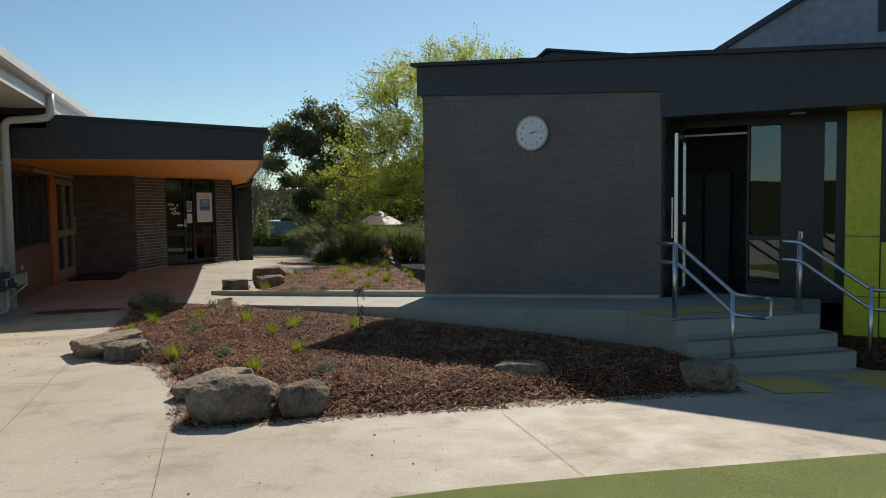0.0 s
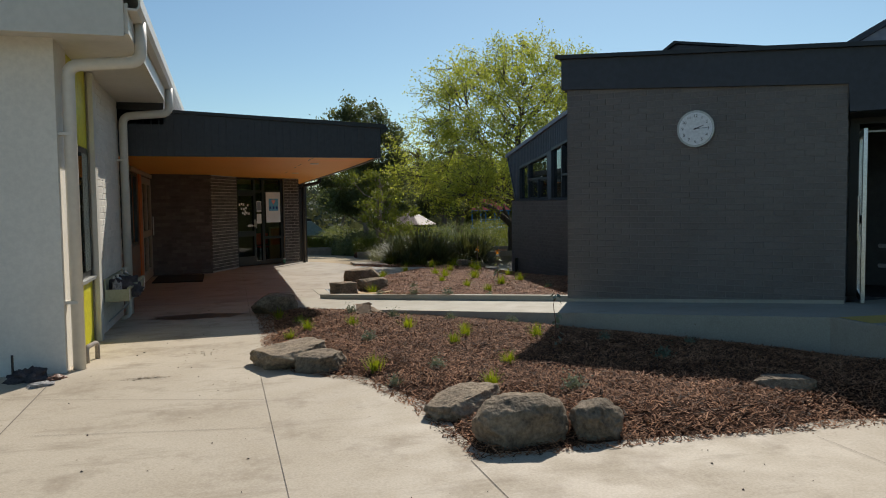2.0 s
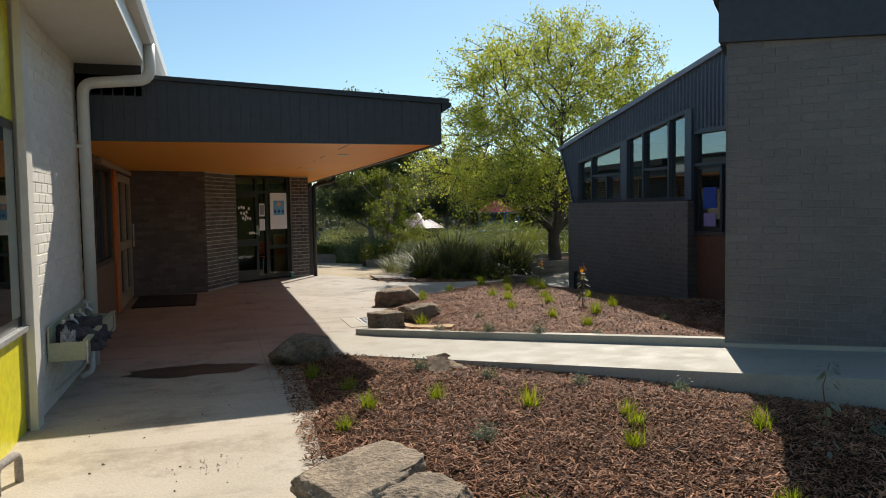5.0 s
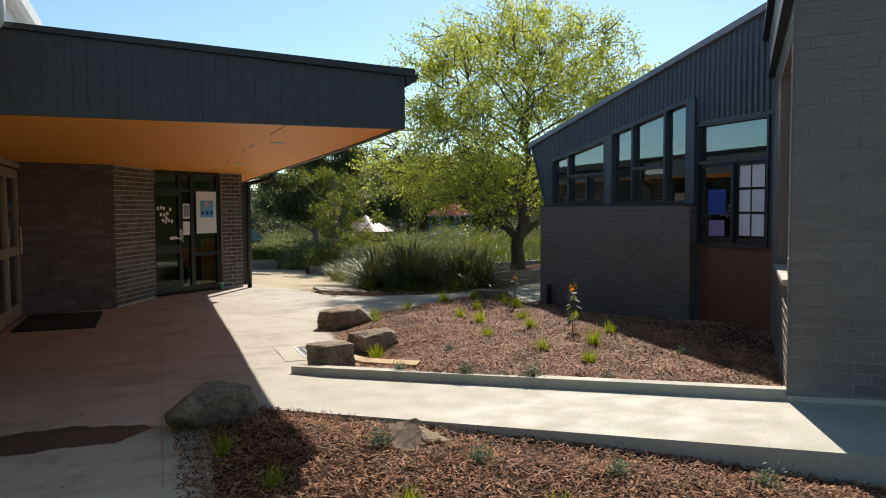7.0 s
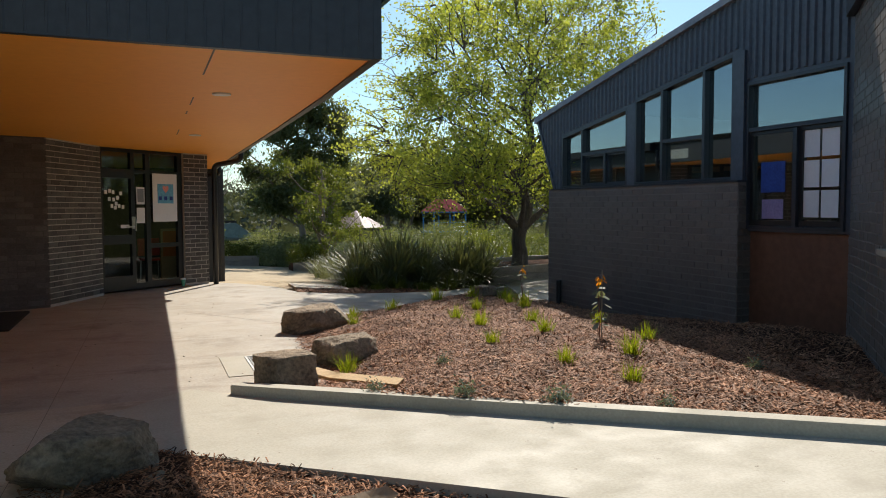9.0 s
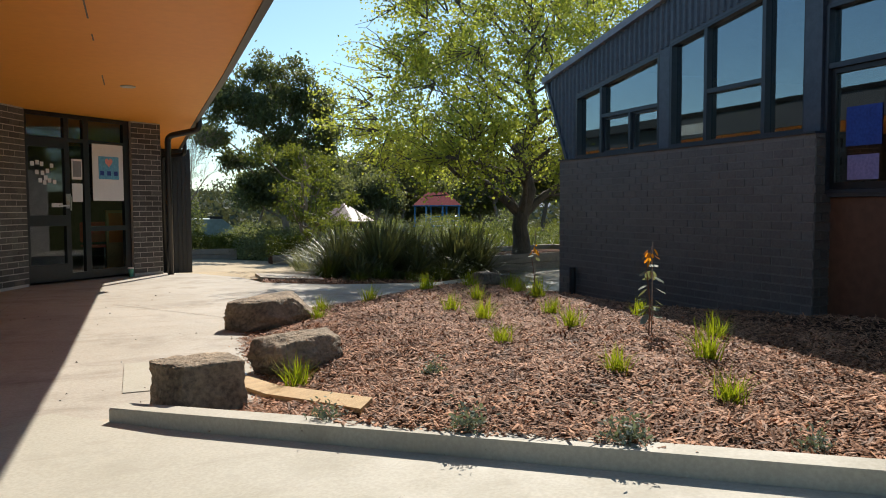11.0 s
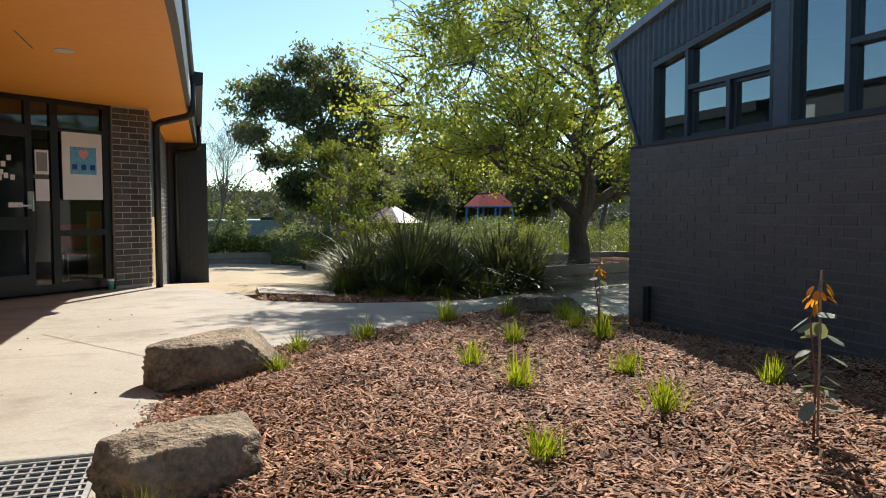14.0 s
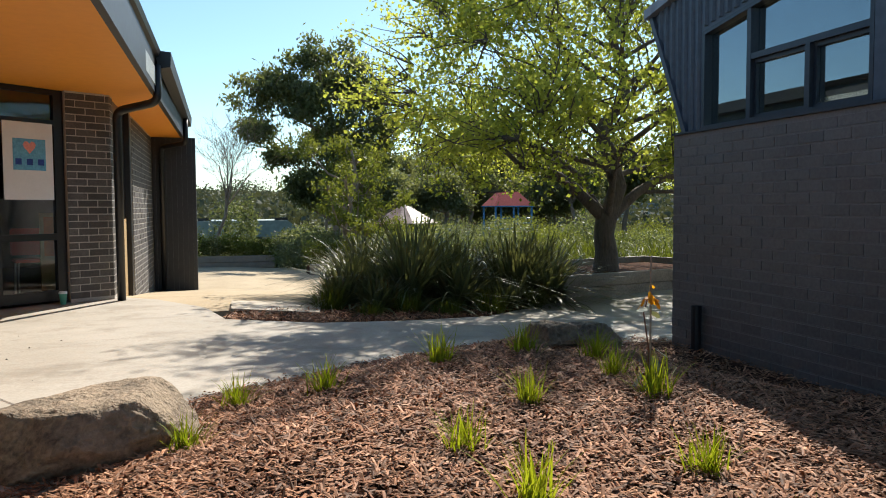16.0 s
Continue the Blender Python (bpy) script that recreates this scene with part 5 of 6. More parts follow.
# ---- rocks ----
def rock(at, size, rz, seed, label, lift=0.0, boxy=0.35, detail=5, faces=13, top=0.0):
    """A weathered boulder: a sphere squared off, cut by flat faces and roughened at two scales."""
    rng = random.Random(seed)
    bm = bmesh.new()
    bmesh.ops.create_icosphere(bm, subdivisions=detail, radius=1.0)
    cuts = [(Vector((rng.gauss(0, 1), rng.gauss(0, 1), rng.gauss(0, 0.6))).normalized(), rng.uniform(0.66, 0.92)) for _ in range(faces)] + [(Vector((rng.gauss(0, .15), rng.gauss(0, .15), 1)).normalized(), top or (0.74 if faces > 8 else 0.9))]
    off = Vector((seed * 3.1, seed * 1.7, 0))
    for v in bm.verts:
        d = v.co.normalized()
        m = max(abs(d.x), abs(d.y), abs(d.z))
        p = d * (1 + boxy * (1 / m - 1))
        p += d * (0.13 * noise.noise(d * 1.5 + off) + 0.06 * noise.noise(d * 3.7 + off))
        for n, lim in cuts:
            k = p.dot(n) - lim
            if k > 0:
                p -= n * k * 0.93
        pits = noise.noise(d * 15 + off)
        p += d * (0.05 * noise.noise(d * 5 + off) + 0.03 * noise.noise(d * 12 + off) + 0.02 * noise.noise(d * 25 + off) - 0.05 * max(0, pits - 0.2))
        v.co = Vector((p.x * size[0], p.y * size[1], p.z * size[2]))
        v.co.z = max(v.co.z, -0.75 * size[2])
    low = min(v.co.z for v in bm.verts)
    for v in bm.verts:
        v.co.z -= low
    return whole("boulder", bm, M_ROCK, label, "rock", (at[0], at[1], at[2] + lift), rz, "garden boulders", smooth=True)


GZ = ground_z
rock((-0.21, 8.92, -0.14), (0.345, 0.29, 0.225), 10, 1, "big rounded grey basalt boulder at the bed corner", boxy=0.1, faces=6)
rock((0.31, 8.83, -0.14), (0.225, 0.18, 0.18), 30, 2, "small rounded grey boulder beside the big one", boxy=0.15, faces=7)
rock((-0.38, 9.72, -0.15), (0.35, 0.30, 0.15), 50, 3, "flat-topped grey boulder behind the big one", boxy=0.55)
rock((-1.52, 12.02, -0.12), (0.36, 0.38, 0.17), 20, 4, "low flat slab boulder at the bed edge", boxy=0.75, faces=7, top=0.55)
rock((-1.25, 11.68, -0.12), (0.31, 0.24, 0.155), -8, 5, "low grey slab boulder beside its larger neighbour", boxy=0.8, faces=7, top=0.62)
rock((-1.40, 16.27, -0.16), (0.38, 0.30, 0.205), 10, 6, "dark boulder in the canopy shade at the ramp foot", boxy=0.5, faces=8, top=0.85)
rock((-1.06, 15.98, -0.13), (0.07, 0.06, 0.05), 40, 16, "small grey stone at the ramp foot", boxy=0.4, detail=3)
rock((2.36, 9.36, -0.11), (0.33, 0.17, 0.115), -25, 7, "flat pale stone lying in the shaded mulch", boxy=0.5)
rock((4.07, 8.86, -0.26), (0.29, 0.22, 0.215), 5, 8, "rough boulder beside the steps", boxy=0.45)
rock((-0.03, 18.05, -0.18), (0.228, 0.195, 0.19), 12, 33, "squared brown basalt boulder at the kerb end", boxy=0.9, faces=5, top=0.84)
rock((0.70, 18.85, -0.2), (0.36, 0.24, 0.19), 22, 10, "rounded brown boulder half buried in mulch", boxy=0.3, faces=7)
rock((0.86, 20.8, -0.2), (0.45, 0.30, 0.225), 34, 29, "long squared brown boulder at the path edge", boxy=0.5, faces=9, top=0.72)
rock((4.02, 22.2, bed2_z(4.02, 22.2) - 0.05), (0.25, 0.19, 0.13), -20, 12, "dark low boulder near the wing corner", boxy=0.3, faces=7)
rock((3.58, 21.88, bed2_z(3.58, 21.88) - 0.05), (0.20, 0.18, 0.13), 15, 13, "dark boulder near the wing corner", boxy=0.3, faces=7)


# ---- small plants ----
def blade(vs, fs, x, y, z, a, ln, w, lean, droop, seg=3):
    c, s = math.cos(a), math.sin(a)
    k = len(vs)
    for i in range(seg + 1):
        t = i / seg
        out = ln * (lean * t + droop * t * t)
        up = ln * t * math.sqrt(max(0.05, 1 - lean * lean)) - ln * droop * 0.55 * t * t * t
        ww = w * (1 - t ** 2 * 0.92)
        vs.append((x + c * out - s * ww, y + s * out + c * ww, z + up))
        vs.append((x + c * out + s * ww, y + s * out - c * ww, z + up))
    for i in range(seg):
        j = k + 2 * i
        fs.append((j, j + 1, j + 3, j + 2))


def tuft_mesh(seed, n, h, w, spread):
    rng = random.Random(seed)
    vs, fs = [], []
    for _ in range(n):
        a = rng.uniform(0, 6.283)
        blade(vs, fs, rng.gauss(0, spread * 0.25), rng.gauss(0, spread * 0.25), 0, a, h * rng.uniform(0.55, 1.1), w * rng.uniform(0.7, 1.2), rng.uniform(0.05, 0.72), rng.uniform(0, 0.4))
    me = bpy.data.meshes.new("grass_tuft")
    me.from_pydata(vs, [], fs)
    me.materials.append(M_TUFT)
    return me


tufts = [tuft_mesh(s, 85, 0.215, 0.0042, 0.13) for s in (1, 2, 3, 4)]


def tuft(x, y, zfun, s, k):
    ob = new("grass_tuft", tufts[k % 4])
    ob.matrix_world = pose(x, y, zfun(x, y) - 0.01, 0, 0, 67 * k) @ Matrix.Diagonal((s * 0.95, s * 0.95, s * 1.12, 1))
    tagged(ob, "lime green strap-leaved grass tuft planted in mulch", "plant", "grass tufts in the beds")


T2 = [(1.23, 20.58), (1.92, 21.18), (2.64, 21.45), (2.3, 19.9), (2.33, 19.32), (1.94, 18.19), (3.47, 20.85), (3.43, 20.35), (3.05, 19.42), (2.75, 18.63), (2.11, 17.13), (3.42, 17.82), (2.81, 17.2), (2.27, 16.45), (0.57, 18.29), (3.62, 18.93), (1.46, 21.42), (3.66, 21.4), (2.77, 20.4), (3.27, 21.62)]
T1 = [(-1.42, 13.29), (-1.18, 13.64), (-0.59, 13.65), (0.02, 13.19), (0.28, 12.07), (0.62, 12.74), (1.28, 12.07), (0.47, 10.9), (-0.79, 11.24), (-0.01, 10.05), (-1.21, 14.39), (-1.41, 15.26), (0.56, 12.5)]
for k, (x, y) in enumerate(T2):
    tuft(x, y, bed2_z, 0.85 + 0.25 * ((k * 7) % 5) / 4, k)
for k, (x, y) in enumerate(T1):
    tuft(x, y, bed1_z, 0.7 + 0.22 * ((k * 3) % 5) / 4, k + 1)


def leaf_quad(vs, fs, p, d, n, ln, w):
    d, n = Vector(d).normalized(), Vector(n)
    side = d.cross(n)
    side = side.normalized() if side.length > 1e-4 else d.orthogonal().normalized()
    k = len(vs)
    p = Vector(p)
    for q in (p, p + d * ln * 0.5 + side * w, p + d * ln, p + d * ln * 0.5 - side * w):
        vs.append(tuple(q))
    fs.append((k, k + 1, k + 2, k + 3))


def shrublet_mesh(seed):
    rng = random.Random(seed)
    vs, fs = [], []
    for _ in range(260):
        p = Vector((rng.gauss(0, 0.038), rng.gauss(0, 0.038), abs(rng.gauss(0, 0.055))))
        leaf_quad(vs, fs, p, (rng.gauss(0, 1), rng.gauss(0, 1), rng.uniform(0, 1.4)), (rng.gauss(0, 1), rng.gauss(0, 1), 1), rng.uniform(0.02, 0.04), 0.006)
    me = bpy.data.meshes.new("low_shrub")
    me.from_pydata(vs, [], fs)
    me.materials.append(M_GREYL)
    return me


shrublets = [shrublet_mesh(s) for s in (1, 2)]
for k, (x, y, zf) in enumerate([(p, q, bed2_z) for p, q in ((1.21, 17.61), (0.47, 17.1), (0.96, 16.57), (1.43, 16.1), (2.04, 15.76), (3.4, 16.4))]
                               + [(p, q, bed1_z) for p, q in ((1.44, 13.25), (0.58, 9.7), (-0.72, 10.65), (-0.27, 10.83), (-0.61, 12.49), (2.02, 10.61), (2.0, 11.78), (0.73, 13.7), (0.06, 14.21), (-0.43, 14.76), (2.8, 11.3))]):
    ob = new("low_shrub", shrublets[k % 2])
    s = 0.8 + 0.3 * ((k * 5) % 4) / 3
    ob.matrix_world = pose(x, y, zf(x, y), 0, 0, 50 * k) @ Matrix.Diagonal((s, s, s, 1))
    tagged(ob, "small grey-green shrub seedling in the mulch", "plant", "low shrubs in the beds")


def sapling(x, y, z, h, seed, label, top_red=True, leaf=0.072, many=22):
    rng = random.Random(seed)
    t = thing("gum_sapling", label, "sapling", (x, y, z), group="gum saplings")
    part("stem", tube([(0, 0, 0), (0.015, 0.01, h * 0.4), (-0.01, 0.02, h * 0.75), (0.02, 0.0, h)], [0.0055, 0.0045, 0.0035, 0.002], 8), M_RUST, t, "thin red-brown stem", True)
    for name, mat, lo, hi, n in (("leaves", M_GREYL, 0.14, 0.88, many), ("new_leaves", M_REDL if top_red else M_GREYL, 0.9, 1.03, 11)):
        vs, fs = [], []
        for _ in range(n):
            zz = h * rng.uniform(lo, hi)
            a = rng.uniform(0, 6.283)
            d = Vector((math.cos(a), math.sin(a), rng.uniform(-1.3, 0.1)))
            side = Vector((-math.sin(a), math.cos(a), 0))
            ln = (leaf if mat is M_GREYL else 0.034) * rng.uniform(0.7, 1.15)
            k = len(vs)
            p = Vector((0.01, 0, zz)) + d * 0.03
            for j in range(8):
                b = 6.283 * j / 8
                q = p + d * ln * (0.5 - 0.5 * math.cos(b)) + side * ln * (0.46 if mat is M_GREYL else 0.38) * math.sin(b) + Vector((0, 0, -0.02 * math.sin(b / 2) ** 2 * rng.uniform(0.5, 1)))
                vs.append(tuple(q))
            fs.append(tuple(range(k, k + 8)))
        raw(name, vs, fs, mat, t)
    return t


s1 = sapling(3.05, 18.07, bed2_z(3.05, 18.07) - 0.01, 0.67, 3, "young gum sapling with round grey leaves and orange tips")
s2 = sapling(3.44, 20.45, bed2_z(3.44, 20.45) - 0.01, 0.55, 4, "slim gum sapling with few grey leaves and a yellow tip", True, 0.06, 9)
s3 = sapling(1.22, 11.44, bed1_z(1.22, 11.44) - 0.01, 0.6, 5, "small silvery sapling against the ramp wall", False, 0.045, 12)
for s, dx in ((s1, 0.04), (s2, 0.03)):
    p = s.matrix_world.translation
    whole("plant_stake", tube([(p.x + dx, p.y + 0.02, p.z), (p.x + dx, p.y + 0.02, p.z + 0.70)], 0.005, 8), M_TIMBERG, "thin timber stake beside a sapling", "stake", group="plant stakes")

# ---- small things on the ground ----
drain = thing("drain_grate", "galvanised steel drain grate set in a concrete collar", "drain", (0.02, 19.02, ground_z(0.02, 19.02)))
part("collar", holed(-0.45, 0.36, -0.46, 0.46, [(-0.22, 0.315, -0.34, 0.40)], -0.006, 0.03), M_KERB, drain).matrix_basis = pose(0, 0, 0.0, -90, 0, 0)
# solid block just under the bars: the pit's shade is its black colour
part("black_pit_block", box(-0.22, 0.315, -0.40, 0.34, -0.05, 0.003), M_FRAME, drain)
part("rim", holed(-0.215, 0.31, -0.335, 0.395, [(-0.195, 0.29, -0.315, 0.375)], -0.012, 0.0), M_GALV, drain).matrix_basis = pose(0, 0, 0, -90, 0, 0)
for k in range(11):
    part("bar", box(-0.195, 0.29, -0.372 + 0.068 * k, -0.358 + 0.068 * k, 0.004, 0.013), M_GALV, drain)
for k in range(9):
    part("cross_bar", box(-0.185 + 0.056 * k, -0.175 + 0.056 * k, -0.375, 0.315, 0.004, 0.0105), M_GALV, drain)
bm = bmesh.new()
pts = [(0.25, 18.55), (0.40, 18.18), (0.55, 17.77), (0.67, 17.11)]
rows = []
for i, (x, y) in enumerate(pts):
    z = bed2_z(x, y)
    rows.append([bm.verts.new(q) for q in ((x - 0.05, y - 0.07, z + 0.02), (x + 0.05, y + 0.07, z + 0.03), (x + 0.05, y + 0.07, z + 0.055), (x - 0.05, y - 0.07, z + 0.045))])
for a, b in zip(rows, rows[1:]):
    for i in range(4):
        bm.faces.new((a[i], a[(i + 1) % 4], b[(i + 1) % 4], b[i]))
bm.faces.new(rows[0][::-1])
bm.faces.new(rows[-1])
whole("timber_edging", bm, M_TIMBER, "bent pale timber edging board on the mulch", "board")
carton = thing("cardboard_scrap", "torn brown cardboard carton flattened on the mulch", "cardboard", (-0.18, 14.74, bed1_z(-0.18, 14.74) + 0.012), 6)


def torn_sheet(corners, seed):
    """A limp sheet of card over four corners, buckled and with a ragged rim."""
    rng = random.Random(seed)
    bm = bmesh.new()
    p00, p10, p11, p01 = [Vector(c) for c in corners]
    n = 7
    grid = [[None] * (n + 1) for _ in range(n + 1)]
    for i in range(n + 1):
        for j in range(n + 1):
            u, v = i / n, j / n
            p = p00.lerp(p10, u).lerp(p01.lerp(p11, u), v)
            rim = 0.012 if i in (0, n) or j in (0, n) else 0.003
            p += Vector((rng.gauss(0, rim), rng.gauss(0, rim), 0.014 * noise.noise(p * 9 + Vector((seed, 0, 0))) + rng.gauss(0, 0.002)))
            grid[i][j] = bm.verts.new(p)
    for i in range(n):
        for j in range(n):
            bm.faces.new((grid[i][j], grid[i + 1][j], grid[i + 1][j + 1], grid[i][j + 1]))
    bmesh.ops.solidify(bm, geom=bm.faces[:], thickness=0.004)
    return bm


part("panel", torn_sheet(((-0.21, -0.12, 0.01), (0.02, -0.13, 0.02), (0.05, 0.09, 0.16), (-0.17, 0.10, 0.15)), 1), M_CARD, carton, "raised panel")
part("flap", torn_sheet(((0.01, -0.10, 0.05), (0.23, -0.06, 0.015), (0.20, 0.12, 0.03), (0.05, 0.10, 0.12)), 2), M_CARD, carton, "flat torn flap")
part("flap", torn_sheet(((-0.18, -0.20, 0.0), (0.07, -0.18, 0.005), (0.03, -0.125, 0.024), (-0.21, -0.115, 0.014)), 3), M_CARD, carton, "flat torn flap")


def stain(points, seed):
    rng = random.Random(seed)
    return sheet(points, lambda x, y: ground_z(x, y) + 0.005, 0.5, 0.0)


def blot(cx, cy, rx, ry, seed, n=40):
    return [(cx + rx * math.cos(6.283 * i / n) * (1 + 0.55 * noise.noise(Vector((2 * math.cos(6.283 * i / n), 2 * math.sin(6.283 * i / n), seed)))), cy + ry * math.sin(6.283 * i / n) * (1 + 0.55 * noise.noise(Vector((2 * math.cos(6.283 * i / n), 2 * math.sin(6.283 * i / n), seed + 9))))) for i in range(n)]


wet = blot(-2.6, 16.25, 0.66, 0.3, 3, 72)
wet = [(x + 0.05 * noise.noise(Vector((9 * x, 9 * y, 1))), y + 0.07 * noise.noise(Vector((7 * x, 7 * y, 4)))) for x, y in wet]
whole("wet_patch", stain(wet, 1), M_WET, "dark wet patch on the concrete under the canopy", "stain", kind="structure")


# spilled soil and crumbs along the bed edges and over the concrete
def crumbs(name, spots, material, parent, seed, lo, hi):
    rng = random.Random(seed)
    vs, fs = [], []
    for x, y in spots:
        z, k, r, a = ground_z(x, y), len(vs), rng.uniform(lo, hi), rng.uniform(0, 6.283)
        for q in range(4):
            b = a + q * 1.571
            m = r * rng.uniform(0.5, 1.2) * (1.5 if q % 2 else 0.7)
            vs.append((x + m * math.cos(b), y + m * math.sin(b), z + 0.003))
        vs.append((x, y, z + 0.004 + r * 0.7))
        fs += [(k, k + 1, k + 4), (k + 1, k + 2, k + 4), (k + 2, k + 3, k + 4), (k + 3, k, k + 4)]
    return tagged(raw(name, vs, fs, material, parent), kind="stuff")


def spill(line, count, seed, width):
    rng = random.Random(seed)
    out = []
    for _ in range(count):
        k = rng.randrange(len(line) - 1)
        (xa, ya), (xb, yb), t = line[k], line[k + 1], rng.random()
        nx, ny = yb - ya, xa - xb
        ln = math.hypot(nx, ny)
        d = abs(rng.gauss(0, width)) - 0.02
        out.append((xa + (xb - xa) * t + nx / ln * d + rng.gauss(0, .03), ya + (yb - ya) * t + ny / ln * d + rng.gauss(0, .03)))
    return out


crumbs("spilled_soil", spill(OPEN1, 110, 3, 0.015), M_CHIP, bed1, 6, 0.003, 0.007)
crumbs("spilled_soil", spill(OPEN2, 600, 4, 0.035), M_CHIP, bed2, 7, 0.003, 0.010)
rng = random.Random(15)
crumbs("grit", [(rng.uniform(-3.9, 1.6), rng.uniform(5.0, 8.3)) for _ in range(70)] + [(rng.uniform(-3.5, -1.9), rng.uniform(8, 17)) for _ in range(50)] + [(rng.uniform(-2.6, 0.2), rng.uniform(18, 25)) for _ in range(50)], M_BARK, paving, 8, 0.004, 0.011)
for cx, cy, rx, ry, n in ((-2.95, 11.78, 0.09, 0.035, 130), (-2.44, 12.9, 0.12, 0.1, 40)):
    crumbs("dirt_smudge", [(rng.gauss(cx, rx), rng.gauss(cy, ry)) for _ in range(n)], M_SMUDGE, paving, int(cx * -100), 0.003, 0.008)


# ---- trees ----
def grow(rng, base, heading, length, radius, depth, limbs, tips, spread, rise, ratio=0.72, wander=0.18):
    """Adds one limb as points and radii, and its offshoots; tips collects the ends of twigs."""
    pts, rad = [Vector(base)], [radius]
    d = Vector(heading).normalized()
    n = 4
    for i in range(n):
        d = (d + Vector((rng.gauss(0, wander), rng.gauss(0, wander), rng.gauss(0, wander * 0.6) + rise))).normalized()
        pts.append(pts[-1] + d * length / n)
        rad.append(radius * (1 - 0.42 * (i + 1) / n))
    limbs.append((pts, rad))
    if depth == 0:
        tips.append((pts[-1], d))
        tips.append((pts[-2], d))
        tips.append((pts[1], d))
        return
    kids = rng.choice((3, 3, 4))
    for k in range(kids):
        at = rng.uniform(0.4, 1.0) if k else 1.0
        i = min(n - 1, int(at * n))
        p = pts[i].lerp(pts[i + 1], at * n - i) if at < 1 else pts[-1]
        a = rng.uniform(0, 6.283)
        o = d.orthogonal().normalized()
        o = (o * math.cos(a) + d.cross(o) * math.sin(a))
        nd = (d + o * rng.uniform(0.5, 1.0) * spread).normalized()
        grow(rng, p, nd, length * ratio * rng.uniform(0.75, 1.15), rad[-1] * rng.uniform(0.5, 0.75), depth - 1, limbs, tips, spread, rise, ratio, wander)


def limb_mesh(limbs, thin=0.004):
    vs, fs = [], []
    for pts, rad in limbs:
        sides = 10 if rad[0] > 0.06 else (6 if rad[0] > 0.02 else 4)
        k0 = len(vs)
        up = None
        for i, p in enumerate(pts):
            d = (pts[min(i + 1, len(pts) - 1)] - pts[max(i - 1, 0)]).normalized()
            up = d.orthogonal().normalized() if up is None else (up - d * up.dot(d)).normalized()
            s = d.cross(up)
            r = max(rad[i], thin)
            for k in range(sides):
                a = 6.2832 * k / sides
                vs.append(tuple(p + (up * math.cos(a) + s * math.sin(a)) * r))
        for i in range(len(pts) - 1):
            for k in range(sides):
                a, b = k0 + i * sides + k, k0 + i * sides + (k + 1) % sides
                fs.append((a, b, b + sides, a + sides))
    return vs, fs


def leaf_cloud(rng, tips, per, radius, size, flat=0.4, hang=0.0):
    """Small folded leaves scattered round the twig ends, as arrays."""
    n = len(tips) * per
    g = np.random.default_rng(rng.randint(0, 99999))
    base = np.repeat(np.array([tuple(t[0]) for t in tips]), per, axis=0)
    pos = base + g.normal(0, radius, (n, 3)) * np.array([1, 1, 0.8])
    d = g.normal(0, 1, (n, 3))
    d[:, 2] -= hang
    d /= np.linalg.norm(d, axis=1)[:, None]
    nrm = g.normal(0, 1, (n, 3))
    nrm[:, 2] += flat
    side = np.cross(d, nrm)
    side /= np.linalg.norm(side, axis=1)[:, None] + 1e-6
    ln = size[0] * g.uniform(0.6, 1.25, (n, 1))
    w = size[1] * g.uniform(0.6, 1.25, (n, 1))
    v = np.stack([pos, pos + d * ln * 0.45 + side * w, pos + d * ln, pos + d * ln * 0.45 - side * w], axis=1).reshape(-1, 3)
    f = np.arange(n * 4).reshape(-1, 4)
    return v, f


def leaf_mesh(name, v, f, material, parent):
    me = bpy.data.meshes.new(name)
    me.vertices.add(len(v))
    me.vertices.foreach_set("co", v.ravel())
    me.loops.add(f.size)
    me.loops.foreach_set("vertex_index", f.ravel().astype(np.int32))
    me.polygons.add(len(f))
    me.polygons.foreach_set("loop_start", np.arange(0, f.size, 4, dtype=np.int32))
    me.polygons.foreach_set("loop_total", np.full(len(f), 4, dtype=np.int32))
    me.update(calc_edges=True)
    me.validate()
    me.materials.append(material)
    ob = new(name, me)
    ob.parent = parent
    return ob


# the big spring-green tree in its planter
rng = random.Random(11)
TREE = Vector((7.4, 28.1, -0.02))
tree = thing("shade_tree", "broad spreading shade tree in fresh lime green spring leaf", "tree", TREE)
limbs, tips = [], []
trunk = [Vector((0, 0, -0.2)), Vector((0.02, 0, 0.25)), Vector((-0.02, 0.02, 0.55)), Vector((0.02, 0, 0.9))]
limbs.append((trunk, [0.235, 0.185, 0.165, 0.17]))
leader = [trunk[3] - Vector((0, 0, 0.1))] + [Vector((0.12 * math.sin(1.7 * k), 0.12 * math.cos(2.3 * k), 0.9 + 0.6 * k)) for k in range(1, 10)]
limbs.append((leader, [0.155 - 0.0145 * k for k in range(10)]))
for a, el, ln, rr in ((178, 50, 1.75, 0.115), (4, 46, 1.6, 0.105), (255, 55, 1.6, 0.07), (95, 55, 1.6, 0.07)):
    h = Vector((math.cos(radians(a)) * math.cos(radians(el)), math.sin(radians(a)) * math.cos(radians(el)), math.sin(radians(el))))
    grow(rng, trunk[3] - Vector((0, 0, 0.12)), h, ln, rr, 3, limbs, tips, 0.9, 0.0, 0.75, 0.10)
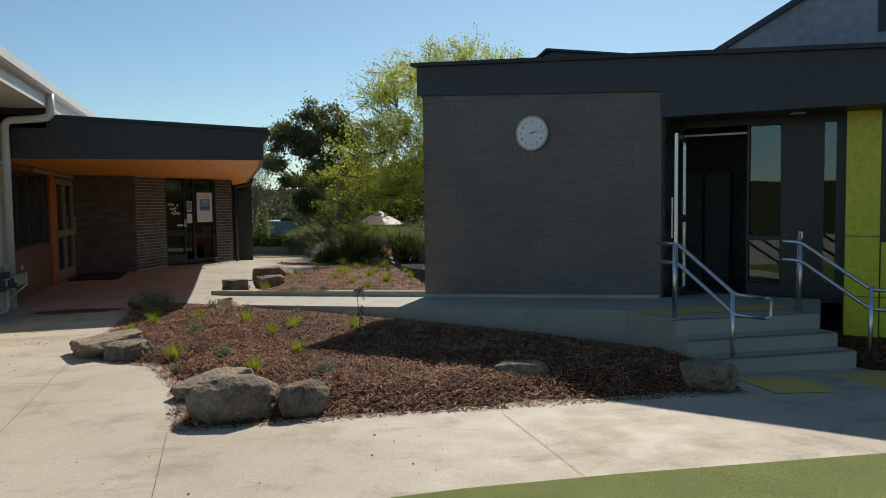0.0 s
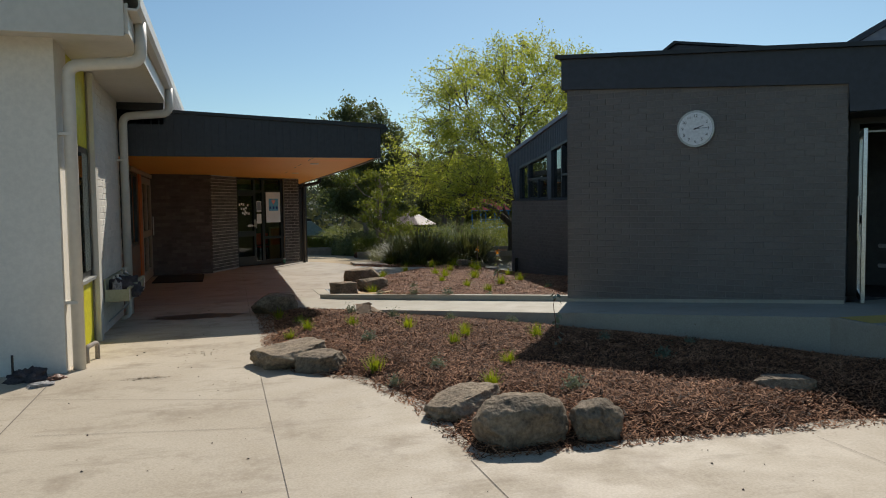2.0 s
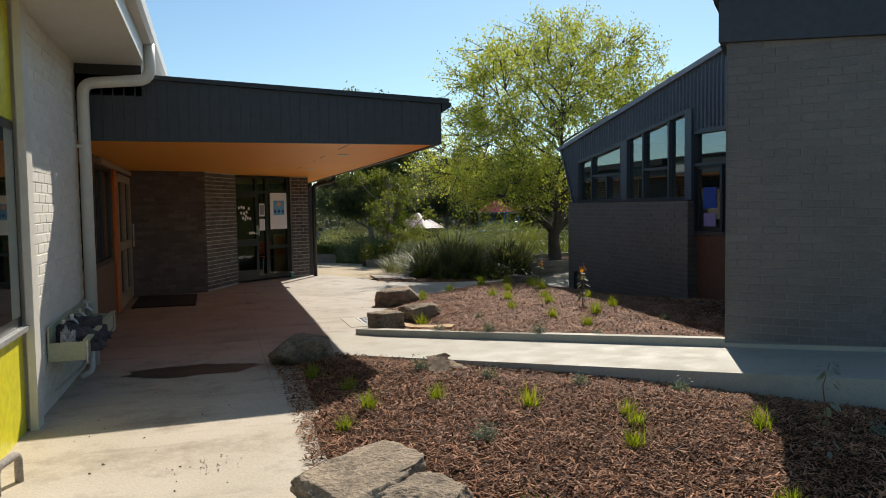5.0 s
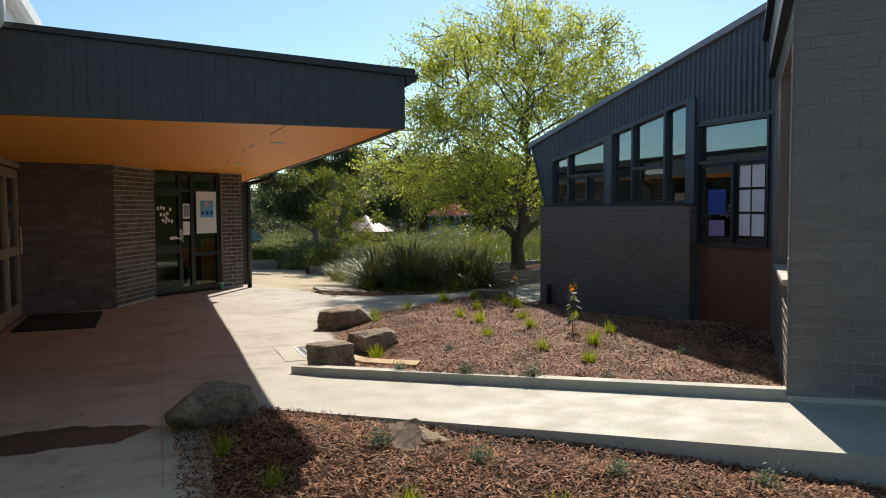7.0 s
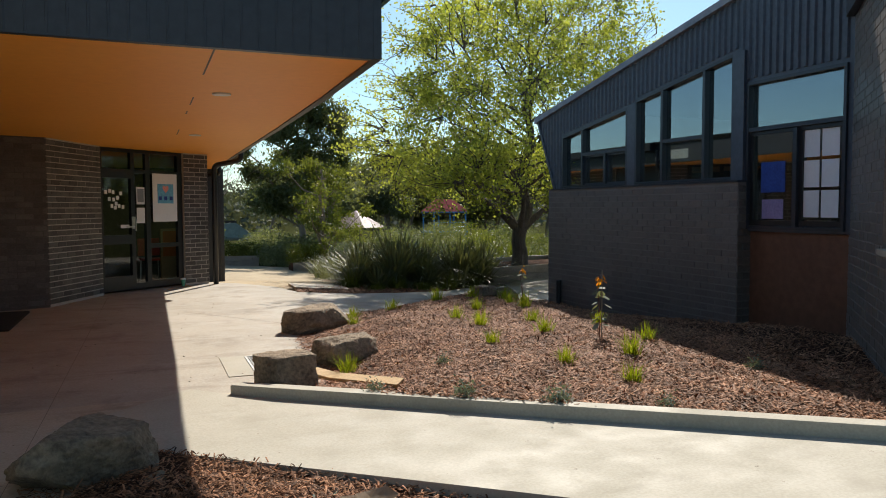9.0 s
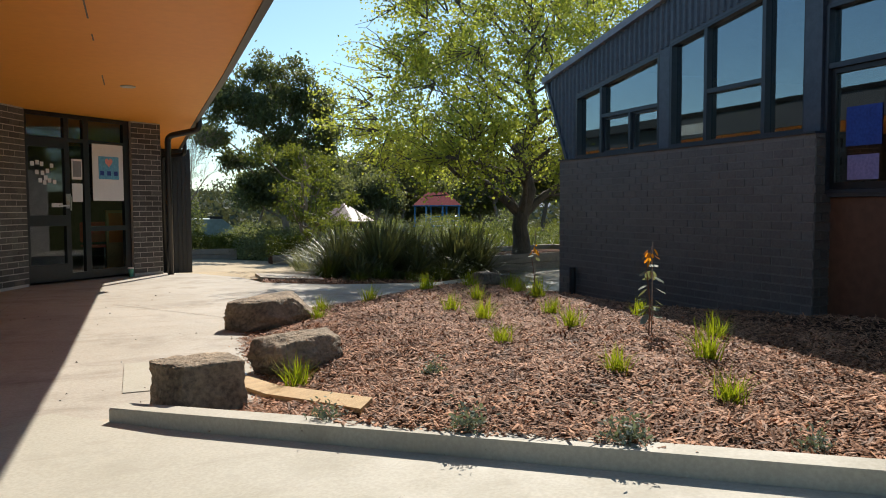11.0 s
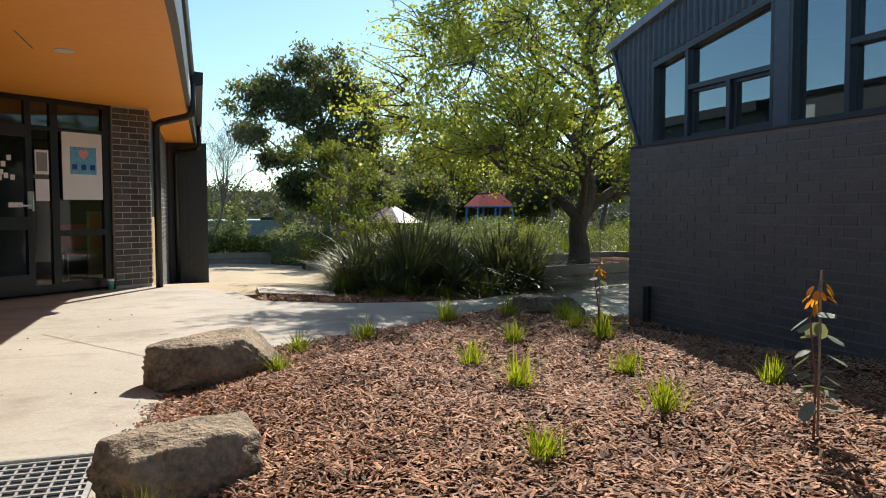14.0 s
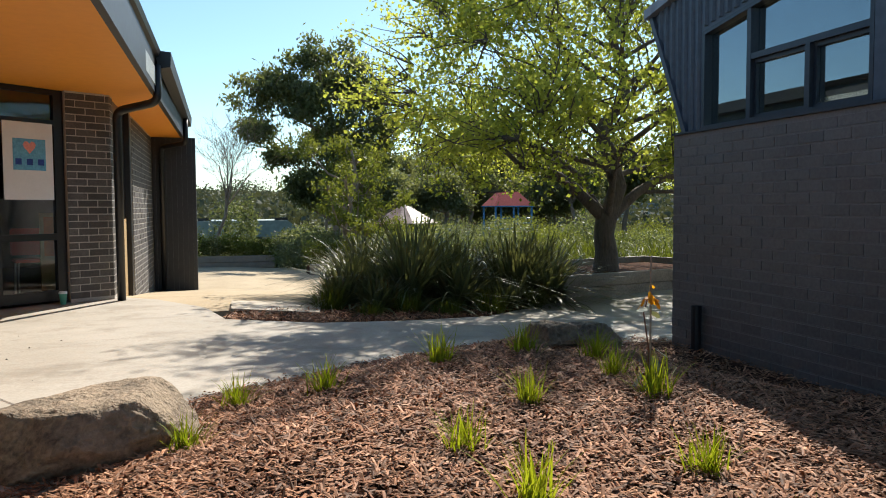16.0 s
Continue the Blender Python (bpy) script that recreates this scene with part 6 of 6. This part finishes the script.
for k in range(24):
    q = k / 23
    z = 1.75 + 4.1 * q
    i = min(8, int((z - 0.9) / 0.6))
    at = leader[i].lerp(leader[i + 1], (z - 0.9) / 0.6 - i)
    a, el = radians(137.5 * k + 20), radians(22 + 40 * q)
    reach = 4.3 * math.sqrt(max(0.1, 1 - ((z - 2.6) / 4.9) ** 2))
    h = Vector((math.cos(a) * math.cos(el), math.sin(a) * math.cos(el), math.sin(el)))
    grow(rng, at, h, reach * 0.40, 0.055 - 0.025 * q, 3, limbs, tips, 0.85, 0.02, 0.74, 0.12)
wide = sorted(math.hypot(t[0].x, t[0].y) for t in tips)[int(len(tips) * 0.95)]
tall = max(t[0].z for t in tips)
for p in [q for pts, rad in limbs[1:] for q in pts]:
    up = max(0.0, min(1.0, (p.z - 0.7) / 1.2))
    p.z *= 1 + (7.8 / tall - 1) * up
    r = math.hypot(p.x, p.y) * (1 + (4.3 / wide - 1) * up) + 1e-6
    room = 4.4 * math.sqrt(max(0.03, 1 - ((p.z - 3.4) / 4.7) ** 2))   # a rounded crown
    k = room * math.tanh(r / room) / math.hypot(p.x, p.y) if p.z > 1.6 and math.hypot(p.x, p.y) > 1e-3 else 1.0
    p.x, p.y = p.x * (1 + (k - 1) * up) + 0.25 * up * min(1.0, p.z / 4), p.y * (1 + (k - 1) * up)
# twigs that fill the dome of the crown evenly
nodes = np.array([tuple(q) for pts, rad in limbs[1:] for q in pts[1:]])
tips = [t for t in tips if rng.random() < 0.75]
count = 0
while count < 1300:
    a, c, q = rng.uniform(0, 6.283), rng.uniform(-0.82, 1), rng.uniform(0.2, 1) ** 0.45
    s = math.sqrt(1 - c * c) * q * (1 + 0.10 * math.sin(3 * a + 4 * c) + 0.07 * math.sin(7 * a - 3 * c))
    e = Vector((0.1 + 4.75 * s * math.cos(a), 4.6 * s * math.sin(a), 3.2 + (4.35 if c > 0 else 2.6) * c * q))
    near = Vector(nodes[np.argmin(((nodes - np.array(e)) ** 2).sum(1))])
    d = e - near
    if d.length > 1.4:
        continue
    count += 1
    side = Vector((rng.gauss(0, .12), rng.gauss(0, .12), rng.gauss(0, .08)))
    pts = [near, near.lerp(e, 0.4) + side * d.length, near.lerp(e, 0.75) + side * d.length * 0.8, e]
    limbs.append((pts, [0.012 + 0.006 * d.length, 0.010, 0.007, 0.004]))
    tips += [(e, d), (pts[2], d), (pts[1], d), (pts[2].lerp(e, 0.5), d)]
done = set()
for p in [q for pts, rad in limbs for q in pts] + [t[0] for t in tips]:   # the crown leans away from the path
    if id(p) not in done:
        done.add(id(p))
        back_by = 0.2 * max(0.0, p.z - 2.2)
        p.x, p.y = p.x + 0.55 * back_by, p.y + back_by
v, f = limb_mesh(limbs)
tagged(raw("trunk", v, f, M_BARK, tree, True), "grey-brown forked trunk and limbs")
tips = [t for t in tips if fbm(t[0].x, t[0].y, t[0].z, 1.1) + rng.uniform(-0.12, 0.12) > -0.24]   # leaf sprays with gaps between
v, f = leaf_cloud(rng, tips, 13, 0.115, (0.076, 0.031))
crown = leaf_mesh("crown", v, f, M_LEAF, tree)


def gum_tree(at, height, seed, label, width=1.0, mat_leaf=M_GUM, per=95, clump=0.27, name="gum_tree", leaf=(0.24, 0.05), first=0.45, depth=3, thick=0.022, sway=0.2):
    rng = random.Random(seed)
    t = thing(name, label, "tree", at)
    limbs, tips = [], []
    top = height * first
    trunk = [Vector((0, 0, -0.3)), Vector((rng.gauss(0, .1), rng.gauss(0, .1), top * 0.35)), Vector((rng.gauss(0, .2), rng.gauss(0, .2), top * 0.7)), Vector((rng.gauss(0, .3), rng.gauss(0, .3), top))]
    r = height * thick
    limbs.append((trunk, [r * 1.3, r, r * 0.9, r * 0.75]))
    for k in range(7):
        a = 6.283 * k / 7 + rng.uniform(-.3, .3)
        el = rng.uniform(0.45, 1.35)
        h = Vector((math.cos(a) * math.cos(el) * width, math.sin(a) * math.cos(el) * width, math.sin(el)))
        grow(rng, trunk[2].lerp(trunk[3], rng.uniform(0, 1)), h, height * 0.24 * rng.uniform(0.8, 1.2), r * 0.5, depth - 1, limbs, tips, 0.9, 0.05, 0.7, sway)
    v, f = limb_mesh(limbs)
    raw("trunk", v, f, M_GUMBARK, t, True)
    if per:
        v, f = leaf_cloud(rng, tips, per, clump * height / 8, leaf, hang=0.8)
        leaf_mesh("crown", v, f, mat_leaf, t)
    return t




def clump_tree(at, clumps, seed, label, leaf=(0.2, 0.045), per=2500, name="gum_tree", material=M_GUM, tall=1.0, slim=0.8):
    """A gum whose foliage hangs in separate flattened clumps (x, y, z, size) at the ends of bare limbs."""
    rng = random.Random(seed)
    g = np.random.default_rng(seed)
    t = thing(name, label, "tree", at)
    trunk = [Vector((0, 0, -0.3)), Vector((0.1, 0, 1.2)), Vector((-0.1, 0.1, 2.6)), Vector((0.1, 0, 4.0)), Vector((-0.1, 0, 5.6))]
    trunk = [Vector((p.x, p.y, p.z * tall)) for p in trunk]
    limbs = [(trunk, [v * tall for v in (0.2, 0.16, 0.13, 0.1, 0.06)])]
    vs = []
    for x, y, z, r in clumps:
        x, y, r = x * slim, y, r * 0.98
        c = Vector((x, y, z))
        h = max(1.3 * tall, min(5.4 * tall, z - 0.8 * tall - 0.35 * math.hypot(x, y)))
        s0 = Vector((0, 0, h))
        mid = s0.lerp(c, 0.55) + Vector((0, 0, -0.25))
        limbs.append(([s0, mid, c], [0.06 * tall, 0.045 * tall, 0.02 * tall]))
        for _ in range(7):
            e = c + Vector((rng.gauss(0, r * .5), rng.gauss(0, r * .5), rng.gauss(0, r * .25)))
            limbs.append(([mid.lerp(c, 0.7), e], [0.018, 0.006]))
        n = int(per * r * r)
        sub = c.to_tuple() + g.normal(0, 1, (9, 3)) * np.array([r * .55, r * .55, r * .33])
        base = sub[g.integers(0, 9, n)]
        p = base + g.normal(0, 1, (n, 3)) * np.array([r * .26, r * .26, r * .2])
        d = g.normal(0, 1, (n, 3))
        d[:, 2] -= 0.9
        d /= np.linalg.norm(d, axis=1)[:, None]
        side = np.cross(d, g.normal(0, 1, (n, 3)))
        side /= np.linalg.norm(side, axis=1)[:, None]
        ln, w = leaf[0] * g.uniform(.6, 1.2, (n, 1)), leaf[1] * g.uniform(.6, 1.2, (n, 1))
        vs.append(np.stack([p, p + d * ln * .5 + side * w, p + d * ln, p + d * ln * .5 - side * w], axis=1).reshape(-1, 3))
    v, f = limb_mesh(limbs)
    raw("trunk", v, f, M_GUMBARK, t, True)
    v = np.concatenate(vs)
    leaf_mesh("crown", v, np.arange(len(v)).reshape(-1, 4), material, t)
    return t


clump_tree((5.7, 46.8, terrain_z(5.7, 46.8)), [(-0.8, 0, 8.1, 0.9), (-0.2, 0.4, 7.4, 0.9), (-2.3, 0.2, 7.0, 0.95), (-3.6, -0.3, 6.7, 0.9), (-3.3, 0.5, 5.3, 0.95), (-1.6, -0.8, 5.9, 1.0), (0.7, 0.2, 6.9, 1.0), (1.8, 0, 6.5, 0.95), (-0.3, 0.8, 5.2, 0.9),
            (-2.2, 0.3, 4.2, 0.8), (1.3, -0.5, 5.3, 1.0), (2.6, 0.5, 5.6, 0.9), (-1.2, -0.4, 3.3, 0.7), (2.2, 0.4, 4.2, 0.9), (0.8, 0.9, 3.9, 0.8), (-0.5, 0, 2.6, 0.9), (0.9, 0.2, 2.9, 0.9), (-1.8, 0.2, 2.9, 0.8), (0.2, -0.3, 4.5, 1.0), (-0.9, 0.3, 6.6, 0.9)], 3, "tall dark gum tree with foliage in separate clumps")
wr = random.Random(31)
for x, y, h, s in ((5.7, 42.0, 4.4, 6), (5.0, 39.2, 3.2, 7), (6.5, 44.0, 4.0, 8)):
    puffs = [(wr.gauss(0, 0.16 * h), wr.gauss(0, 0.16 * h), h * (0.36 + 0.6 * k / 10), h * wr.uniform(0.085, 0.13)) for k in range(11)]
    clump_tree((x, y, terrain_z(x, y)), puffs, s, "slender young wattle with yellow-green foliage", (0.13, 0.03), 2000, "wattle_tree", M_GUM_Y, h / 6.2, 1.0)
gum_tree((1.3, 46.0, terrain_z(1.3, 46)), 6.2, 9, "leafless young tree with pale bare branches", 0.42, None, 0, name="bare_tree", first=0.38, depth=5, thick=0.0105, sway=0.09)

# belt of trees behind the playground
belt = random.Random(21)
proto = []
for s in range(3):
    proto.append(gum_tree((20 + 6 * s, 74 + 3 * s, terrain_z(20 + 6 * s, 74 + 3 * s)), 8.5, 40 + s, "dark green gum tree beyond the playground", 1.1, M_GUM_FAR, 70, 0.55, leaf=(0.36, 0.10)))
for x, y, s in ((14, 76, .9), (32, 70, 1.0), (38, 66, 1.1), (44, 62, 1.0), (28, 84, 1.1), (36, 58, .9), (50, 68, 1.1), (24, 92, 1.2), (-4, 98, .8), (58, 60, 1.2), (-12, 90, .9), (-20, 84, 1.0), (46, 50, .9), (12, 95, .9), (64, 72, 1.2)):
    c = copy_thing(proto[belt.randrange(3)], pose(x, y, terrain_z(x, y), 0, 0, belt.uniform(0, 360)) @ Matrix.Diagonal((s, s, s, 1)))

# a nearer dark screen of trees behind the play equipment
for k in range(10):
    y = belt.uniform(64, 78)
    x = 1.4 + (y - 17.1) * math.tan(radians(10.5 + 16.5 * (k + belt.uniform(0.2, 0.8)) / 10))
    s = (4.4 + belt.uniform(-1.2, 0.8) - terrain_z(x, y)) / 8.5
    copy_thing(proto[k % 3], pose(x, y, terrain_z(x, y), 0, 0, belt.uniform(0, 360)) @ Matrix.Diagonal((s, s, s, 1)))

# far wooded hills: loose clumps, past counting
g = np.random.default_rng(3)
vv, n = [], 0
pos = []
for _ in range(2600):
    a = g.uniform(-0.9, 1.3)
    r = 130 + 1150 * g.uniform(0, 1) ** 1.3
    x, y = r * math.sin(a), 12 + r * math.cos(a)
    pos.append((x, y, terrain_z(x, y) + g.uniform(0.5, 3.5)))
pos = np.array(pos)
per = 60
base = np.repeat(pos, per, axis=0)
pts = base + g.normal(0, 1, (len(base), 3)) * np.array([3.2, 3.2, 1.7])
d = g.normal(0, 1, (len(base), 3))
d /= np.linalg.norm(d, axis=1)[:, None]
e = np.cross(d, g.normal(0, 1, (len(base), 3)))
e /= np.linalg.norm(e, axis=1)[:, None]
far_off = np.hypot(base[:, :1], base[:, 1:2] - 12) / 350
pts = base + (pts - base) * (0.7 + far_off)
sz = g.uniform(0.4, 1.0, (len(base), 1)) * (0.45 + 0.5 * far_off)
v = np.stack([pts - d * sz, pts + e * sz, pts + d * sz, pts - e * sz], axis=1).reshape(-1, 3)
f = np.arange(len(v)).reshape(-1, 4)
far = leaf_mesh("far_woodland_hazed", v, f, M_FAR, None)
tagged(far, "grey-green woodland on the far hills, haze mixed into its colour", "woodland", kind="stuff")


# ---- planted garden behind the path ----
def strap_bush(at, count, h, rad, seed, label, material=M_STRAP, w=0.012, arch=0.0):
    """A tuft of long blades; arch: how far the outer ones lean out and hang over."""
    rng = random.Random(seed)
    vs, fs = [], []
    for _ in range(count):
        a, r = rng.uniform(0, 6.283), rad * math.sqrt(rng.random())
        x, y = r * math.cos(a), r * math.sin(a)
        q = rng.random() ** 1.4
        lean = rng.uniform(0.05, 0.55) if not arch else 0.05 + arch * q
        ln = h * rng.uniform(0.5, 1.12) * (1 - 0.25 * r / rad)
        droop = rng.uniform(0.05, 0.5) if not arch else rng.uniform(0.0, 0.2) + 1.15 * q * rng.random()
        blade(vs, fs, x, y, 0, math.atan2(y, x) + rng.gauss(0, 0.8 if not arch else 0.55), ln, w * rng.uniform(0.6, 1.3), lean, droop, 5)
    ob = raw("strap_bush", vs, fs, material)
    ob.matrix_world = pose(*at)
    return tagged(ob, label, "bush", "strap-leaved bushes")


front = [(2.8, 26.35, 0.50, 0.14, 240), (3.2, 26.05, 0.46, 0.14, 220), (3.1, 27.0, 0.70, 0.18, 260), (3.72, 26.5, 0.92, 0.16, 330), (3.95, 27.25, 1.12, 0.2, 380), (4.3, 26.3, 0.66, 0.15, 260),
         (4.36, 26.95, 0.95, 0.16, 300), (4.9, 26.1, 0.40, 0.14, 200), (5.3, 26.85, 1.02, 0.2, 400), (5.62, 26.55, 0.72, 0.16, 280), (5.85, 27.2, 0.9, 0.2, 320), (6.25, 27.7, 0.66, 0.18, 240),
         (3.4, 28.0, 0.95, 0.26, 240), (4.2, 28.2, 1.0, 0.28, 260), (5.0, 28.1, 0.9, 0.26, 220), (5.7, 28.4, 0.95, 0.26, 220), (3.9, 29.1, 0.95, 0.3, 200)]
for k, (x, y, h, r, n) in enumerate(front):
    strap_bush((x, y, ground_z(x, y) - 0.04), n, h * 1.3, r, 50 + k, "dark green strap-leaved bush with arching blades", M_STRAP, 0.025, 0.95)
for k, (x, y, h) in enumerate(((2.6, 25.95, 0.42), (3.5, 25.75, 0.36), (4.55, 25.75, 0.40), (5.2, 26.1, 0.42), (3.0, 25.5, 0.22), (3.95, 25.62, 0.26))):
    strap_bush((x, y, ground_z(x, y) - 0.03), 260, h, 0.16, 500 + k, "fine olive grass tussock at the front of the bushes", M_STRAPY, 0.006, 0.75)
back = random.Random(77)
for k in range(52):
    x, y = back.uniform(3.4, 15), back.uniform(29.3, 41)
    if (x - 7.5) ** 2 + (y - 28) ** 2 < 8 or (x > 8.5 and y < 31) or x < 3.7 + (y - 29) * 0.16:
        continue
    strap_bush((x, y, ground_z(x, y) - 0.12), 360, back.uniform(0.8, 1.35), back.uniform(0.7, 1.1), 80 + k, ("dark green" if x < 8.6 else "yellow-green") + " grassy bush in the back garden", M_STRAP if x < 8.6 else M_STRAPY, 0.022)


def leaf_bush(at, h, rad, seed, label, material, size=(0.07, 0.02), n=2600):
    rng = random.Random(seed)
    g = np.random.default_rng(seed)
    p = g.normal(0, 1, (n, 3))
    p /= np.linalg.norm(p, axis=1)[:, None]
    p *= (g.uniform(0.3, 1, (n, 1)) ** 0.5) * (1 + 0.35 * np.sin(p[:, :1] * 5 + seed) * np.cos(p[:, 1:2] * 4))
    tips = [(Vector((a * rad, b * rad, h * 0.45 + c * h * 0.5)), None) for a, b, c in p]
    v, f = leaf_cloud(rng, tips, 1, 0.03, size)
    ob = leaf_mesh("leafy_bush", v, f, material, None)
    ob.matrix_world = pose(*at)
    return tagged(ob, label, "bush", "leafy bushes")


for k in range(64):
    x, y = back.uniform(-6, 26), back.uniform(36, 64)
    if (x < 4.2 and y < 46) or abs(x - 10.9) < 2.5 and y > 48 or x > 7 and x < 11 and y > 44:
        continue
    m, lb = back.choice(((M_GUM, "dark green rounded bush in the back garden"), (M_GUM, "dark green rounded bush in the back garden"), (M_GUM_Y, "olive rounded bush in the back garden")))
    leaf_bush((x, y, terrain_z(x, y)), back.uniform(0.9, 1.9), back.uniform(0.9, 1.7), 120 + k, lb, m, (0.10, 0.03), 1700)
for k in range(26):   # dark understorey below the gum and before the hut
    x, y = (back.uniform(3.6, 8.0), back.uniform(41, 49)) if k < 16 else (back.uniform(8, 17), back.uniform(46, 54))
    leaf_bush((x, y, terrain_z(x, y)), back.uniform(0.8, 1.5) if k < 16 else 0.85, back.uniform(0.8, 1.3), 300 + k, "dark green rounded bush in the back garden", M_GUM_FAR, (0.10, 0.03), 1900)
leaf_bush((2.3, 60.0, terrain_z(2.3, 60.0)), 2.9, 1.3, 207, "tall dark rounded shrub below the far houses", M_GUM, (0.14, 0.05), 2600)
leaf_bush((5.7, 38.4, terrain_z(5.7, 38.4)), 1.2, 0.75, 205, "silver-grey rounded bush in the back garden", M_GREYL, n=3600)
leaf_bush((9.0, 42.0, terrain_z(9, 42)), 1.5, 0.9, 206, "silver-grey rounded bush in the back garden", M_GREYL, n=3600)
# low sleeper wall with bushes on top, past the sand path
for x0, x1, y, n in ((-0.6, 3.0, 41.4, 2), (3.75, 4.9, 38.2, 2)):
    z = ground_z((x0 + x1) / 2, y)
    rw = thing("sleeper_wall", "low grey timber sleeper wall holding a raised bed", "retaining wall", ((x0 + x1) / 2, y, z), group="sleeper walls")
    w = (x1 - x0) / 2
    for k in range(n):
        part("sleeper", box(-w, w, -0.05 - 0.004 * k, 0.05, -0.08 + 0.2 * k, 0.114 + 0.2 * k, bevel=0.01), M_TIMBERG, rw)
    part("soil", box(-w, w, 0.0505, 0.9, -0.08, 0.2 * n - 0.14), M_MULCH, rw)
    for k in range(int(w * 4)):
        x = x0 + 0.25 + 0.5 * k + back.uniform(-.1, .1)
        leaf_bush((x, y + 0.45, z + 0.2 * n - 0.16), back.uniform(0.45, 0.85), back.uniform(0.35, 0.55), 210 + k + n, "olive low bush on the raised bed", back.choice((M_GUM, M_STRAPY, M_GUM_Y)), (0.07, 0.02), 1500)

# planter of the big tree
planter = thing("tree_planter", "low timber sleeper planter round the shade tree", "planter", (7.6, 27.95, ground_z(7.6, 27.95)), 14)
for x0, x1, y0, y1 in ((-2.1, 1.9, -1.15, -1.05), (-2.1, 1.9, 1.25, 1.35), (-2.1, -2.0, -1.049, 1.249), (1.8, 1.9, -1.049, 1.249)):
    for z0 in (-0.1, 0.155):
        part("sleeper", box(x0, x1, y0, y1, z0, z0 + (0.25 if z0 < 0.3 and z0 < 0 else 0.17), bevel=0.008), M_TIMBERG, planter)
part("soil", box(-1.999, 1.799, -1.049, 1.249, -0.1, 0.22), M_MULCH, planter)

# ---- playground and far houses ----
hut = thing("conical_hut", "round garden hut with pinkish conical metal roof", "hut", (10.35, 54.2, terrain_z(10.35, 54.2)))
zt = 1.22 - terrain_z(10.35, 54.2)
bm = bmesh.new()
apex = bm.verts.new((0, 0, zt))
ring = [bm.verts.new((1.75 * math.cos(6.283 * k / 12), 1.75 * math.sin(6.283 * k / 12), zt - 0.98)) for k in range(12)]
for k in range(12):
    bm.faces.new((apex, ring[k], ring[(k + 1) % 12]))
bmesh.ops.solidify(bm, geom=bm.faces[:], thickness=0.04)
part("roof", bm, M_HUTROOF, hut)
for k in range(6):
    a = 6.283 * k / 6
    part("post", tube([(1.3 * math.cos(a), 1.3 * math.sin(a), 0), (1.3 * math.cos(a), 1.3 * math.sin(a), zt - 0.95)], 0.05, 8), M_BARK, hut)
play = thing("play_shelter", "play tower with red roof on blue posts", "play equipment", (18.2, 60.0, terrain_z(18.2, 60)))
zt = 1.95 - terrain_z(18.2, 60)
bm = bmesh.new()
lo = [bm.verts.new((x, y, zt - 0.85)) for x, y in ((-1.25, -1.2), (1.25, -1.2), (1.25, 1.2), (-1.25, 1.2))]
hi = [bm.verts.new((x, y, zt)) for x, y in ((-0.6, -0.25), (0.6, -0.25), (0.6, 0.25), (-0.6, 0.25))]
bm.faces.new(hi)
bm.faces.new(lo[::-1])
for i in range(4):
    bm.faces.new((lo[i], lo[(i + 1) % 4], hi[(i + 1) % 4], hi[i]))
part("roof", bm, M_REDROOF, play)
part("fascia", holed(-1.26, 1.26, -1.21, 1.21, [(-1.2, 1.2, -1.15, 1.15)], 0.0, 0.07), M_BLUEPOST, play).matrix_basis = pose(0, 0, zt - 0.851, -90, 0, 0)
for x in (-1.15, 0, 1.15):
    for y in (-1.05, 1.05):
        part("post", tube([(x, y, 0), (x, y, zt - 0.87)], 0.065, 8), M_BLUEPOST, play)
part("deck", box(-1.3, 1.3, -1.1, 1.1, 0.9, 1.0), M_BLUEPOST, play)
for z in (1.3, 1.6):
    part("rail", tube([(-1.15, -1.05, z), (1.15, -1.05, z)], 0.03, 8), M_BLUEPOST, play)


def far_house(x, y, w, d, h, rz, roof, label):
    z = terrain_z(x, y)
    t = thing("far_house", label, "house", (x, y, z), rz, "far houses")
    part("wall", box(-w / 2, w / 2, -d / 2, d / 2, -1, h), M_FARWALL, t)
    part("roof", prism([(-w / 2 - 0.5, h), (w / 2 + 0.5, h), (w / 2 - 1.5, h + 1.5), (-w / 2 + 1.5, h + 1.5)], "y", -d / 2 - 0.5, d / 2 + 0.5), roof, t)
    for k in (-0.3, 0.05, 0.32):
        part("window", box(w * k - 0.6, w * k + 0.6, -d / 2 - 0.03, -d / 2 - 0.005, 0.8, 2.0), M_FRAME, t)
    return t


far_house(3.0, 92, 11, 8, 0.25, 4, M_FARROOF, "low house with a pale green roof beyond the garden")
far_house(-9, 96, 9, 7, 1.6, -10, M_FARROOF, "low house with a pale roof beyond the garden")
hg = random.Random(4)
for k in range(9):
    a = hg.uniform(-0.35, 0.75)
    r = hg.uniform(170, 420)
    far_house(r * math.sin(a), 12 + r * math.cos(a), hg.uniform(9, 14), 8, 3.0, hg.uniform(-30, 30), hg.choice((M_FARROOF, M_HUTROOF, M_GREYROOF)), "small far house among trees on the hillside")
whole("storage_shed", box(33, 36, 50, 53, terrain_z(34, 51) - 0.2, terrain_z(34, 51) + 2.6), M_GREYROOF, "pale grey metal shed beyond the tree", "shed")
